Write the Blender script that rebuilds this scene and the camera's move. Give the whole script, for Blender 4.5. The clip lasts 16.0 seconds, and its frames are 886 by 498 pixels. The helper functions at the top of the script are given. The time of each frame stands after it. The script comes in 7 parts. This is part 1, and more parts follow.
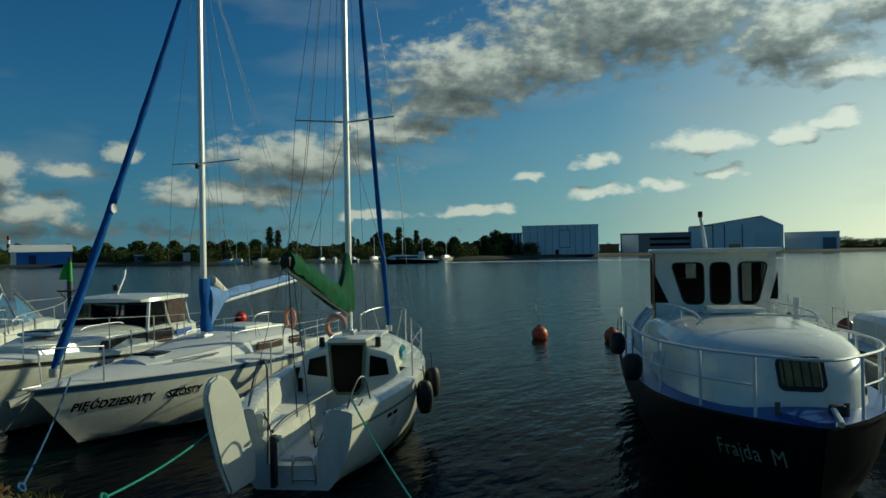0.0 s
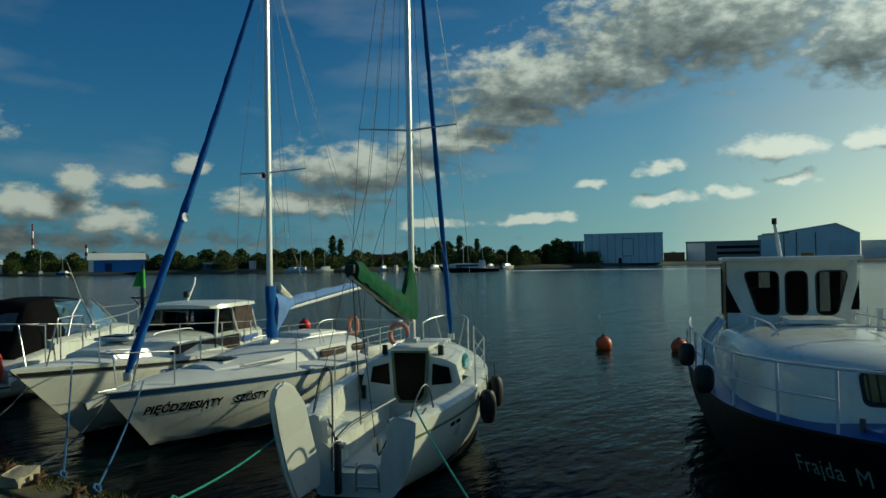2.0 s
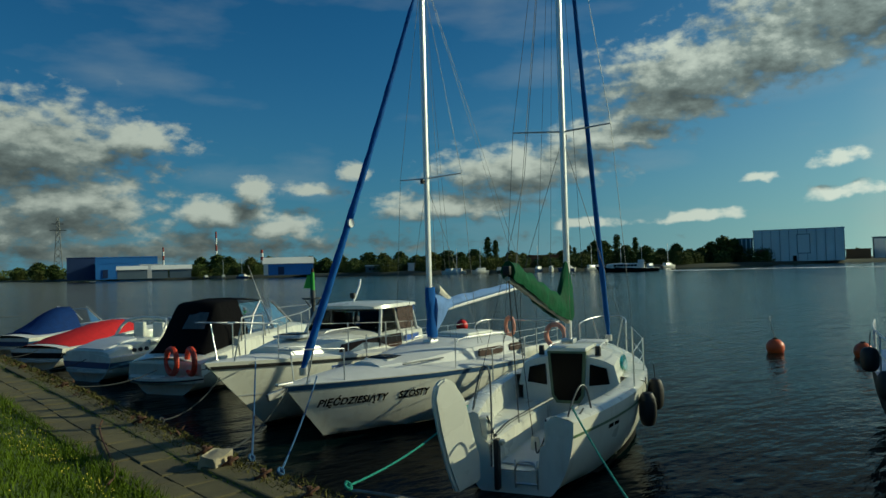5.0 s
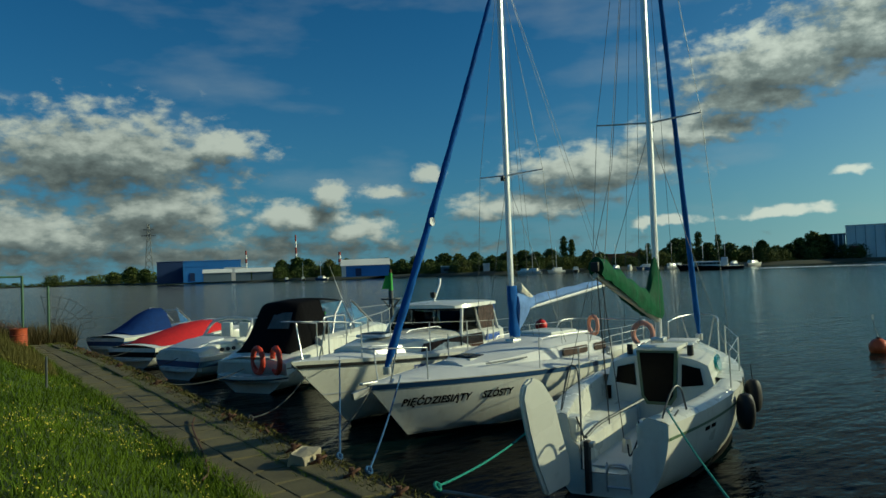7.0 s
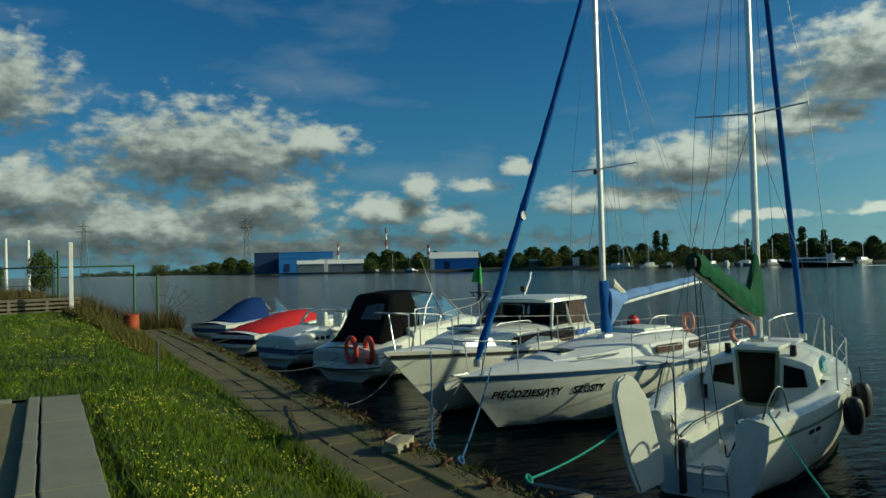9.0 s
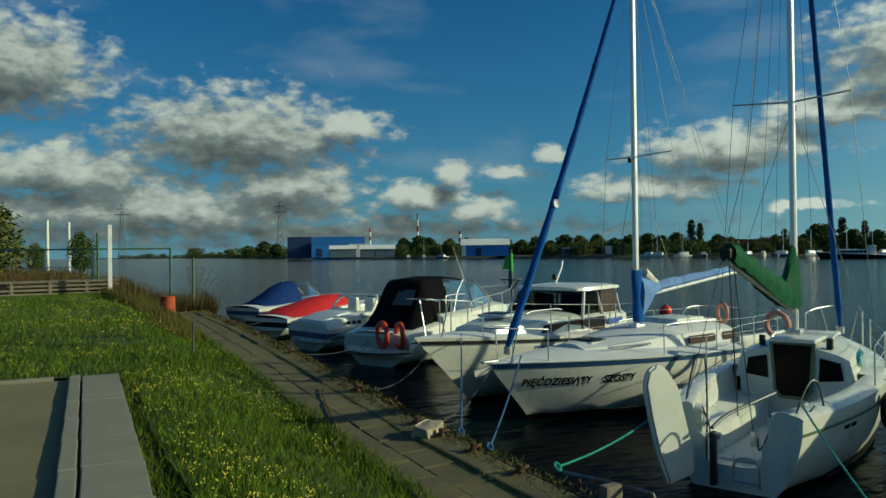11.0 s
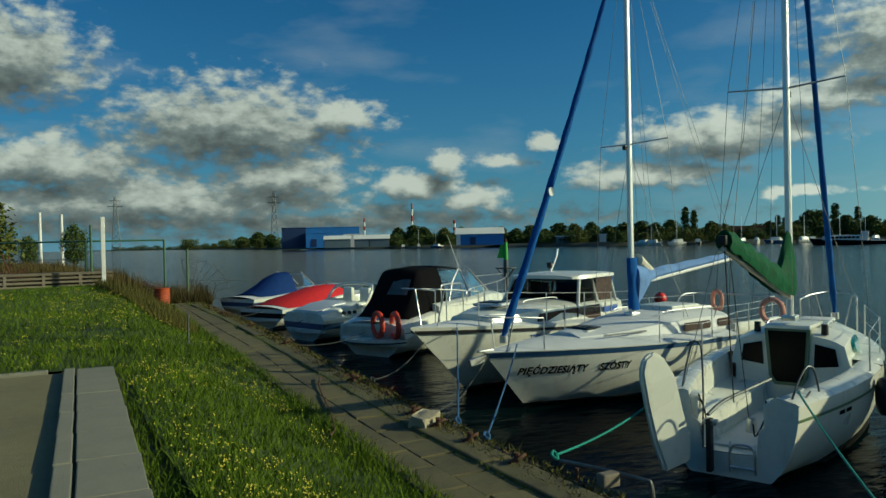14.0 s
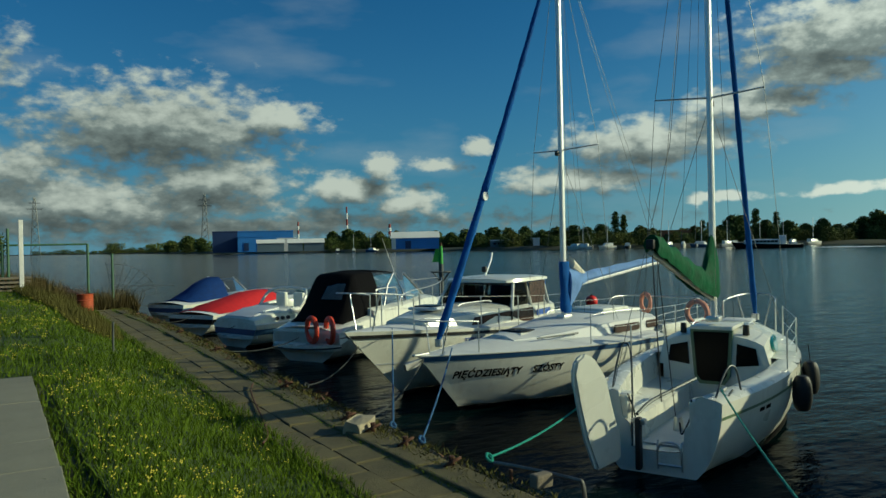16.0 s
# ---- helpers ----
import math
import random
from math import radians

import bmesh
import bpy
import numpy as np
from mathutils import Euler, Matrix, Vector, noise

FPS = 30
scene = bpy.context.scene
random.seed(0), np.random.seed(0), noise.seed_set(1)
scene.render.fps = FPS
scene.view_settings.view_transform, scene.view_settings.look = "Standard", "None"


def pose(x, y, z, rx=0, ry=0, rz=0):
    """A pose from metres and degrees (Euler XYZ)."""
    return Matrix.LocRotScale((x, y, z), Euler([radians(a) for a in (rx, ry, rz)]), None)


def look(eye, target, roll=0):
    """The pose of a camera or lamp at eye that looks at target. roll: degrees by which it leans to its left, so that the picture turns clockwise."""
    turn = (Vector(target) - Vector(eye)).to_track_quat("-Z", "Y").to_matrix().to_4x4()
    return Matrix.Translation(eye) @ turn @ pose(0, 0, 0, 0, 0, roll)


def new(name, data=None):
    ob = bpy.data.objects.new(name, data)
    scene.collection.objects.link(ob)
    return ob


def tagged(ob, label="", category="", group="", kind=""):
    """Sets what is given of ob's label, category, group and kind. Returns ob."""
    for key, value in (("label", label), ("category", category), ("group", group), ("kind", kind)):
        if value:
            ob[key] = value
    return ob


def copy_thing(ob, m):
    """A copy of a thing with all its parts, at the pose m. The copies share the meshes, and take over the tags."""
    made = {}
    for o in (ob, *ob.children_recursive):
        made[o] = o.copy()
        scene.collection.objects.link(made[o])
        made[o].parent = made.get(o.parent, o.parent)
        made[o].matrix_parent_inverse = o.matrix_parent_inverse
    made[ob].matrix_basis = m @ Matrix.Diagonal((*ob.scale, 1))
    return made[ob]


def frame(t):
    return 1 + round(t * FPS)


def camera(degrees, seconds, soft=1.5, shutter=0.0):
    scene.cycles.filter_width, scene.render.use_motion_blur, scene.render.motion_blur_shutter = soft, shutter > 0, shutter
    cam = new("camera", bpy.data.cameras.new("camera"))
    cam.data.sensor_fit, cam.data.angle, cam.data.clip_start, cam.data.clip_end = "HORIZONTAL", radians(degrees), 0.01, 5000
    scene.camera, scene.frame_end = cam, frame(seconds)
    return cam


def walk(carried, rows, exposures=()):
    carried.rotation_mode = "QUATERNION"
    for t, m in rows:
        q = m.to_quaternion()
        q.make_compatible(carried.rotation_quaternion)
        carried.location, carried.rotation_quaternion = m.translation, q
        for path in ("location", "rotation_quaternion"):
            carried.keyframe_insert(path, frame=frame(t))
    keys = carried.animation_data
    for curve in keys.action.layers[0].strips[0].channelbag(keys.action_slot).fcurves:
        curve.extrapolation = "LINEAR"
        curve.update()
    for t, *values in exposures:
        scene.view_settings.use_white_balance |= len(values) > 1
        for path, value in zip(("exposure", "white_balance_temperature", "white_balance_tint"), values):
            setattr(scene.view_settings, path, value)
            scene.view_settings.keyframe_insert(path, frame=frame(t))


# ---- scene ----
cam = camera(62.2, 16.0)
PATH = [
    (0, pose(0.000, 0.000, 2.800, 90.38, 1.07, -60.00)),
    (0.5, pose(0.070, 0.067, 2.786, 90.59, 0.90, -59.06)),
    (1, pose(0.062, 0.076, 2.791, 90.78, 0.86, -57.80)),
    (1.5, pose(0.053, 0.073, 2.794, 91.04, 0.83, -56.72)),
    (2, pose(0.040, 0.070, 2.794, 91.12, 0.99, -55.28)),
    (2.5, pose(0.019, 0.070, 2.789, 91.17, 1.09, -53.78)),
    (3, pose(0.024, 0.078, 2.788, 91.34, 0.98, -51.38)),
    (3.5, pose(0.005, -0.003, 2.795, 91.35, 1.05, -49.14)),
    (4, pose(-0.033, -0.058, 2.799, 91.40, 1.03, -46.88)),
    (4.5, pose(-0.115, -0.069, 2.803, 91.42, 1.20, -44.91)),
    (7, pose(-0.095, 0.155, 2.764, 91.69, 2.16, -37.38)),
    (7.5, pose(-0.096, 0.180, 2.758, 91.72, 1.52, -35.82)),
    (8, pose(-0.177, 0.118, 2.769, 91.98, 1.36, -34.50)),
    (8.5, pose(-0.202, 0.094, 2.774, 91.82, 1.37, -32.62)),
    (9, pose(-0.180, 0.119, 2.771, 91.38, 1.50, -30.51)),
    (11.5, pose(-0.208, 0.088, 2.782, 90.16, 0.97, -27.50)),
    (12, pose(-0.228, 0.075, 2.786, 89.96, 1.33, -26.83)),
    (12.5, pose(-0.235, 0.075, 2.779, 89.82, 1.30, -26.82)),
    (13, pose(-0.227, 0.081, 2.783, 89.70, 1.32, -26.77)),
    (13.5, pose(-0.218, 0.102, 2.779, 89.59, 1.38, -26.95)),
    (14, pose(-0.186, 0.136, 2.779, 89.53, 1.22, -28.50)),
    (14.5, pose(-0.182, 0.144, 2.778, 89.63, 1.11, -30.27)),
    (15, pose(-0.185, 0.144, 2.778, 89.72, 1.13, -31.44)),
    (15.5, pose(-0.183, 0.140, 2.779, 89.66, 1.24, -32.50)),
    (16, pose(-0.185, 0.129, 2.781, 89.73, 1.25, -33.54)),
]
walk(cam, PATH, exposures=[(0.0, -0.38, 6500, 1), (3.5, -0.30, 6500, 0), (7.0, -0.16, 6500, 0), (9.0, -0.09, 6500, 0), (16.0, -0.04, 6500, 0)])


# ---- world, sun ----
SUN_AZ, SUN_EL = radians(122), radians(21)  # azimuth clockwise from +Y


def build_world():
    world = bpy.data.worlds.new("sky")
    scene.world = world
    world.use_nodes = True
    nt = world.node_tree
    nt.nodes.clear()

    def node(kind, **props):
        n = nt.nodes.new(kind)
        for key, value in props.items():
            if key == "operation":
                n.operation = value
        return n

    def link(a, b):
        nt.links.new(a, b)

    def math_node(op, a, b=None, clamp=False):
        n = node("ShaderNodeMath", operation=op)
        n.use_clamp = clamp
        for i, v in enumerate((a, b)):
            if v is None:
                continue
            if isinstance(v, (int, float)):
                n.inputs[i].default_value = v
            else:
                link(v, n.inputs[i])
        return n.outputs[0]

    def vec_node(op, a, b=None):
        n = node("ShaderNodeVectorMath", operation=op)
        for i, v in enumerate((a, b)):
            if v is None:
                continue
            if isinstance(v, tuple):
                n.inputs[i].default_value = v
            else:
                link(v, n.inputs[i])
        return n.outputs["Value"] if op == "LENGTH" else n.outputs[0]

    tc = node("ShaderNodeTexCoord")
    sep = node("ShaderNodeSeparateXYZ")
    link(tc.outputs["Generated"], sep.inputs[0])
    az = math_node("MULTIPLY", math_node("ARCTAN2", sep.outputs[0], sep.outputs[1]), 180 / math.pi)
    el = math_node("MULTIPLY", math_node("ARCSINE", sep.outputs[2]), 180 / math.pi)
    comb = node("ShaderNodeCombineXYZ")
    link(az, comb.inputs[0])
    link(el, comb.inputs[1])
    here = comb.outputs[0]
    # centre azimuth, elevation, half width, half height, in degrees
    clouds = [
        (75.5, 16.6, 11.5, 4.6), (62.5, 13.4, 7.2, 3.0), (85.5, 14.4, 5.0, 3.4), (60.6, 11.3, 5.4, 1.5), (68.5, 14.4, 6.0, 3.0),
        (56.6, 9.5, 5.4, 1.4), (49.6, 7.2, 7.4, 2.0), (44.0, 4.7, 6.6, 1.2), (36.6, 7.4, 1.2, 1.0),
        (33.4, 6.0, 2.2, 0.7), (28.6, 5.9, 1.7, 1.4), (26.5, 4.4, 3.6, 1.4), (30.8, 3.3, 3.0, 1.4),
        (12.8, 8.6, 9.6, 3.6), (20.8, 9.4, 3.4, 1.6), (-2.2, 12.4, 6.2, 3.8), (0.5, 5.8, 8.2, 2.3),
        (16.4, 5.0, 6.4, 2.2), (7.0, 3.2, 17.0, 2.2), (79.8, 7.6, 2.9, 1.1), (71.9, 6.8, 1.8, 0.65),
        (67.0, 5.8, 1.5, 0.45), (71.8, 4.4, 2.6, 0.55), (76.8, 4.8, 2.0, 0.5), (80.9, 5.5, 1.7, 0.5),
        (62.3, 3.2, 3.2, 0.5), (86.0, 7.9, 1.5, 0.8), (89.0, 11.8, 3.2, 1.2), (92.0, 16.0, 4.5, 2.2), (88.8, 8.6, 1.8, 0.8),
        (54.5, 3.0, 3.0, 0.5), (105.0, 13.0, 9.0, 2.5)]

    def body(p):
        """Nearness to the middle of a cloud; the under sides are flatter than the tops."""
        near = None
        warp = node("ShaderNodeTexNoise")
        warp.inputs["Scale"].default_value = 0.42
        warp.inputs["Detail"].default_value = 4.0
        link(p, warp.inputs["Vector"])
        shift = vec_node("MULTIPLY", vec_node("SUBTRACT", warp.outputs["Color"], (0.5, 0.5, 0.5)), (3.4, 1.6, 0.0))
        q = vec_node("ADD", p, shift)
        for a, e, w, h in clouds:
            w, h = w * 1.12, h * 1.22
            v = vec_node("SUBTRACT", q, (a, e, 0.0))
            v = vec_node("MAXIMUM", vec_node("MULTIPLY", v, (1 / w, 1 / h, 0.0)), vec_node("MULTIPLY", v, (-1 / w, -1.45 / h, 0.0)))
            d = vec_node("LENGTH", v)
            near = d if near is None else math_node("MINIMUM", near, d)
        return math_node("SUBTRACT", 1.0, near)

    def billows(p, detail):
        n = node("ShaderNodeTexNoise")
        n.inputs["Scale"].default_value = 1.0
        n.inputs["Detail"].default_value = detail
        n.inputs["Roughness"].default_value = 0.56
        link(vec_node("MULTIPLY", p, (0.58, 0.98, 1.0)), n.inputs["Vector"])
        return math_node("SUBTRACT", n.outputs["Fac"], 0.5)

    sunward = vec_node("ADD", here, (0.7, 1.5, 0.0))
    here_body, sun_body = body(here), body(sunward)
    fine = billows(here, 8.0)
    dens = math_node("ADD", here_body, math_node("MULTIPLY", fine, 1.8))
    # scattered flat cloud low over the land, thicker to the north
    low = math_node("SUBTRACT", 1.0, math_node("ABSOLUTE", math_node("MULTIPLY", math_node("SUBTRACT", el, 2.0), 0.5)))
    north = math_node("MINIMUM", math_node("MULTIPLY", math_node("SUBTRACT", 42.0, az), 0.02), 0.35)
    band = math_node("ADD", math_node("ADD", math_node("MULTIPLY", low, 0.55), north), math_node("ADD", math_node("MULTIPLY", fine, 1.8), -0.40))
    dens = math_node("MAXIMUM", dens, band)
    alpha = node("ShaderNodeMapRange")
    alpha.interpolation_type = "SMOOTHSTEP"
    link(dens, alpha.inputs[0])
    alpha.inputs[1].default_value, alpha.inputs[2].default_value = -0.10, 0.56
    # what lies behind thicker cloud, seen from the sun, is in shade
    slope = math_node("MAXIMUM", math_node("MULTIPLY", math_node("SUBTRACT", here_body, sun_body), 0.85), -0.34)
    puffs = math_node("MULTIPLY", math_node("SUBTRACT", billows(here, 4.0), billows(sunward, 4.0)), 0.80)
    thick = math_node("MULTIPLY", math_node("MAXIMUM", here_body, 0.25), -0.38)
    shade = node("ShaderNodeMapRange")
    shade.interpolation_type = "SMOOTHSTEP"
    link(math_node("ADD", math_node("ADD", slope, puffs), thick), shade.inputs[0])
    shade.inputs[1].default_value, shade.inputs[2].default_value = -0.70, 0.42
    ramp = node("ShaderNodeValToRGB")
    link(shade.outputs[0], ramp.inputs[0])
    ramp.color_ramp.elements[0].color = (0.072, 0.092, 0.094, 1)
    ramp.color_ramp.elements[1].color = (0.56, 0.61, 0.555, 1)
    mid = ramp.color_ramp.elements.new(0.5)
    mid.color = (0.20, 0.245, 0.24, 1)
    # thin high veil
    veil = node("ShaderNodeTexNoise")
    veil.inputs["Scale"].default_value = 1.0
    veil.inputs["Detail"].default_value = 6.0
    link(vec_node("MULTIPLY", here, (0.07, 0.22, 1.0)), veil.inputs["Vector"])
    thin = node("ShaderNodeMapRange")
    link(veil.outputs["Fac"], thin.inputs[0])
    thin.inputs[1].default_value, thin.inputs[2].default_value, thin.inputs[4].default_value = 0.52, 0.80, 0.34

    sky = node("ShaderNodeTexSky")
    sky.sky_type = "NISHITA"
    sky.sun_disc = False
    sky.sun_elevation, sky.sun_rotation = SUN_EL, SUN_AZ
    sky.air_density, sky.dust_density, sky.ozone_density = 1.0, 0.8, 2.0
    deep = node("ShaderNodeMix")
    deep.data_type, deep.blend_type = "RGBA", "MULTIPLY"
    deep.inputs[0].default_value = 1.0
    link(sky.outputs[0], deep.inputs[6])
    deep.inputs[7].default_value = (0.095, 0.66, 1.13, 1)
    # pale haze low down, warmer towards the sun
    warm = node("ShaderNodeMapRange")
    warm.interpolation_type = "SMOOTHSTEP"
    link(az, warm.inputs[0])
    warm.inputs[1].default_value, warm.inputs[2].default_value = 35.0, 105.0
    haze_ramp = node("ShaderNodeValToRGB")
    link(warm.outputs[0], haze_ramp.inputs[0])
    haze_ramp.color_ramp.elements[0].color = (0.13, 0.30, 0.41, 1)
    haze_ramp.color_ramp.elements[1].color = (1.0, 0.98, 0.68, 1)
    half = haze_ramp.color_ramp.elements.new(0.55)
    half.color = (0.30, 0.48, 0.46, 1)
    depth = math_node("POWER", 2.718, math_node("MULTIPLY", math_node("MAXIMUM", el, 0.0), math_node("ADD", -0.13, math_node("MULTIPLY", warm.outputs[0], 0.07))))
    bg_sky = node("ShaderNodeBackground")
    link(deep.outputs[2], bg_sky.inputs[0])
    bg_sky.inputs[1].default_value = 0.066
    bg_haze = node("ShaderNodeBackground")
    link(haze_ramp.outputs[0], bg_haze.inputs[0])
    link(math_node("ADD", 0.92, math_node("MULTIPLY", warm.outputs[0], 0.55)), bg_haze.inputs[1])
    air = node("ShaderNodeMixShader")
    link(math_node("MULTIPLY", depth, 0.9), air.inputs[0])
    link(bg_sky.outputs[0], air.inputs[1])
    link(bg_haze.outputs[0], air.inputs[2])
    bg_cloud = node("ShaderNodeBackground")
    link(ramp.outputs[0], bg_cloud.inputs[0])
    link(math_node("ADD", 0.92, math_node("MULTIPLY", warm.outputs[0], 0.80)), bg_cloud.inputs[1])
    bg_veil = node("ShaderNodeBackground")
    bg_veil.inputs[0].default_value = (0.45, 0.50, 0.52, 1)
    bg_veil.inputs[1].default_value = 0.9
    m0 = node("ShaderNodeMixShader")
    link(thin.outputs[0], m0.inputs[0])
    link(air.outputs[0], m0.inputs[1])
    link(bg_veil.outputs[0], m0.inputs[2])
    m1 = node("ShaderNodeMixShader")
    link(alpha.outputs[0], m1.inputs[0])
    link(m0.outputs[0], m1.inputs[1])
    link(bg_cloud.outputs[0], m1.inputs[2])
    out = node("ShaderNodeOutputWorld")
    link(m1.outputs[0], out.inputs[0])


build_world()
sun = new("sun", bpy.data.lights.new("sun", "SUN"))
sun.data.energy, sun.data.angle, sun.data.color = 3.8, radians(0.53), (1.0, 0.95, 0.66)
sun.matrix_world = look((0, 0, 0), (-math.sin(SUN_AZ) * math.cos(SUN_EL), -math.cos(SUN_AZ) * math.cos(SUN_EL), -math.sin(SUN_EL)))


# ---- materials ----
def material(name, color, rough=0.5, metal=0.0, var=0.15, scale=6.0, bump=0.0, bump_scale=40.0, other=None, spec=0.5,
             coat=0.0, stretch=(1, 1, 1), island=0.0, each=0.0, stain=None):
    """Principled surface with broad and fine variation of colour, roughness and relief in object space."""
    m = bpy.data.materials.new(name)
    m.use_nodes = True
    nt = m.node_tree
    b = nt.nodes["Principled BSDF"]
    b.inputs["Metallic"].default_value = metal
    b.inputs["Specular IOR Level"].default_value = spec
    b.inputs["Coat Weight"].default_value = coat
    tc = nt.nodes.new("ShaderNodeTexCoord")
    mp = nt.nodes.new("ShaderNodeMapping")
    mp.inputs["Scale"].default_value = stretch
    nt.links.new(tc.outputs["Object"], mp.inputs[0])
    n1 = nt.nodes.new("ShaderNodeTexNoise")
    n1.inputs["Scale"].default_value, n1.inputs["Detail"].default_value = scale, 5
    n2 = nt.nodes.new("ShaderNodeTexNoise")
    n2.inputs["Scale"].default_value, n2.inputs["Detail"].default_value = scale * 9, 3
    for n in (n1, n2):
        nt.links.new(mp.outputs[0], n.inputs["Vector"])
    add = nt.nodes.new("ShaderNodeMath")
    add.operation = "MULTIPLY_ADD"
    nt.links.new(n2.outputs["Fac"], add.inputs[0])
    add.inputs[1].default_value = 0.4
    nt.links.new(n1.outputs["Fac"], add.inputs[2])
    fac = add.outputs[0]
    if island or each:
        src = nt.nodes.new("ShaderNodeNewGeometry").outputs["Random Per Island"] if island else nt.nodes.new("ShaderNodeObjectInfo").outputs["Random"]
        more = nt.nodes.new("ShaderNodeMath")
        more.operation = "MULTIPLY_ADD"
        nt.links.new(src, more.inputs[0])
        more.inputs[1].default_value = island or each
        nt.links.new(fac, more.inputs[2])
        fac = more.outputs[0]
    ramp = nt.nodes.new("ShaderNodeValToRGB")
    ramp.color_ramp.elements[0].position = 0.42
    ramp.color_ramp.elements[1].position = 0.95 + (island or each)
    lo = other if other else tuple(c * (1 - var) for c in color)
    hi = tuple(min(1.0, c * (1 + var)) for c in color)
    ramp.color_ramp.elements[0].color = (*lo, 1)
    ramp.color_ramp.elements[1].color = (*hi, 1)
    nt.links.new(fac, ramp.inputs[0])
    tint = ramp.outputs[0]
    if stain:
        streak = nt.nodes.new("ShaderNodeTexNoise")
        streak.inputs["Scale"].default_value, streak.inputs["Detail"].default_value = 2.2, 6
        mp2 = nt.nodes.new("ShaderNodeMapping")
        mp2.inputs["Scale"].default_value = (2.5, 2.5, 0.6)
        nt.links.new(tc.outputs["Object"], mp2.inputs[0])
        nt.links.new(mp2.outputs[0], streak.inputs["Vector"])
        lim = nt.nodes.new("ShaderNodeMapRange")
        lim.inputs[1].default_value, lim.inputs[2].default_value, lim.inputs[4].default_value = 0.55, 0.8, 0.55
        nt.links.new(streak.outputs["Fac"], lim.inputs[0])
        mx = nt.nodes.new("ShaderNodeMix")
        mx.data_type = "RGBA"
        nt.links.new(lim.outputs[0], mx.inputs[0])
        nt.links.new(tint, mx.inputs[6])
        mx.inputs[7].default_value = (*stain, 1)
        tint = mx.outputs[2]
    nt.links.new(tint, b.inputs["Base Color"])
    r = nt.nodes.new("ShaderNodeMapRange")
    r.inputs[3].default_value, r.inputs[4].default_value = max(0.02, rough * 0.8), min(1.0, rough * 1.2)
    nt.links.new(n1.outputs["Fac"], r.inputs[0])
    nt.links.new(r.outputs[0], b.inputs["Roughness"])
    if bump:
        n3 = nt.nodes.new("ShaderNodeTexNoise")
        n3.inputs["Scale"].default_value, n3.inputs["Detail"].default_value = bump_scale, 4
        nt.links.new(mp.outputs[0], n3.inputs["Vector"])
        bn = nt.nodes.new("ShaderNodeBump")
        bn.inputs["Strength"].default_value, bn.inputs["Distance"].default_value = bump, 0.02
        nt.links.new(n3.outputs["Fac"], bn.inputs["Height"])
        nt.links.new(bn.outputs[0], b.inputs["Normal"])
    return m


def glass_material(name, color, rough=0.03):
    m = bpy.data.materials.new(name)
    m.use_nodes = True
    b = m.node_tree.nodes["Principled BSDF"]
    b.inputs["Base Color"].default_value = (*color, 1)
    b.inputs["Roughness"].default_value = rough
    b.inputs["Transmission Weight"].default_value = 1.0
    b.inputs["Specular IOR Level"].default_value = 0.3
    b.inputs["IOR"].default_value = 1.12
    return m


def water_material():
    m = bpy.data.materials.new("river_water")
    m.use_nodes = True
    nt = m.node_tree
    b = nt.nodes["Principled BSDF"]
    b.inputs["Base Color"].default_value = (0.0015, 0.0075, 0.0085, 1)
    b.inputs["Roughness"].default_value = 0.10
    b.inputs["IOR"].default_value = 1.27
    b.inputs["Specular IOR Level"].default_value = 0.045
    tc = nt.nodes.new("ShaderNodeTexCoord")
    heights = []
    for scale, detail, weight, stretch, turn in ((0.55, 3, 1.0, (1, 2.2, 1), 0.5), (2.3, 4, 0.42, (1, 2.0, 1), 0.9), (0.035, 2, 1.6, (1, 3.0, 1), 0.7)):
        mp = nt.nodes.new("ShaderNodeMapping")
        mp.inputs["Scale"].default_value = stretch
        mp.inputs["Rotation"].default_value = (0, 0, turn)
        nt.links.new(tc.outputs["Object"], mp.inputs[0])
        n = nt.nodes.new("ShaderNodeTexNoise")
        n.inputs["Scale"].default_value, n.inputs["Detail"].default_value = scale, detail
        nt.links.new(mp.outputs[0], n.inputs["Vector"])
        w = nt.nodes.new("ShaderNodeMath")
        w.operation = "MULTIPLY"
        w.inputs[1].default_value = weight
        nt.links.new(n.outputs["Fac"], w.inputs[0])
        heights.append(w.outputs[0])
    total = heights[0]
    for h in heights[1:]:
        a = nt.nodes.new("ShaderNodeMath")
        a.operation = "ADD"
        nt.links.new(total, a.inputs[0])
        nt.links.new(h, a.inputs[1])
        total = a.outputs[0]
    bn = nt.nodes.new("ShaderNodeBump")
    bn.inputs["Strength"].default_value, bn.inputs["Distance"].default_value = 1.0, 0.070
    nt.links.new(total, bn.inputs["Height"])
    nt.links.new(bn.outputs[0], b.inputs["Normal"])
    return m


WATER = water_material()
GEL = material("white_gelcoat", (0.71, 0.71, 0.62), 0.28, var=0.06, scale=1.5, coat=0.3, stain=(0.50, 0.46, 0.36))
GEL_DECK = material("nonskid_deck", (0.66, 0.67, 0.65), 0.6, var=0.08, scale=2, bump=0.15, bump_scale=220)
GEL_BLUEGREY = material("pale_grey_gelcoat", (0.55, 0.58, 0.60), 0.35, var=0.08, scale=2)
ANTIFOUL = material("dark_antifouling", (0.006, 0.007, 0.008), 0.7, var=0.3, spec=0.2)
BLACK_HULL = material("black_hull_paint", (0.004, 0.0045, 0.006), 0.5, var=0.3, scale=3, spec=0.15)
BLUE_PAINT = material("blue_paint", (0.014, 0.075, 0.28), 0.35, var=0.12, scale=3)
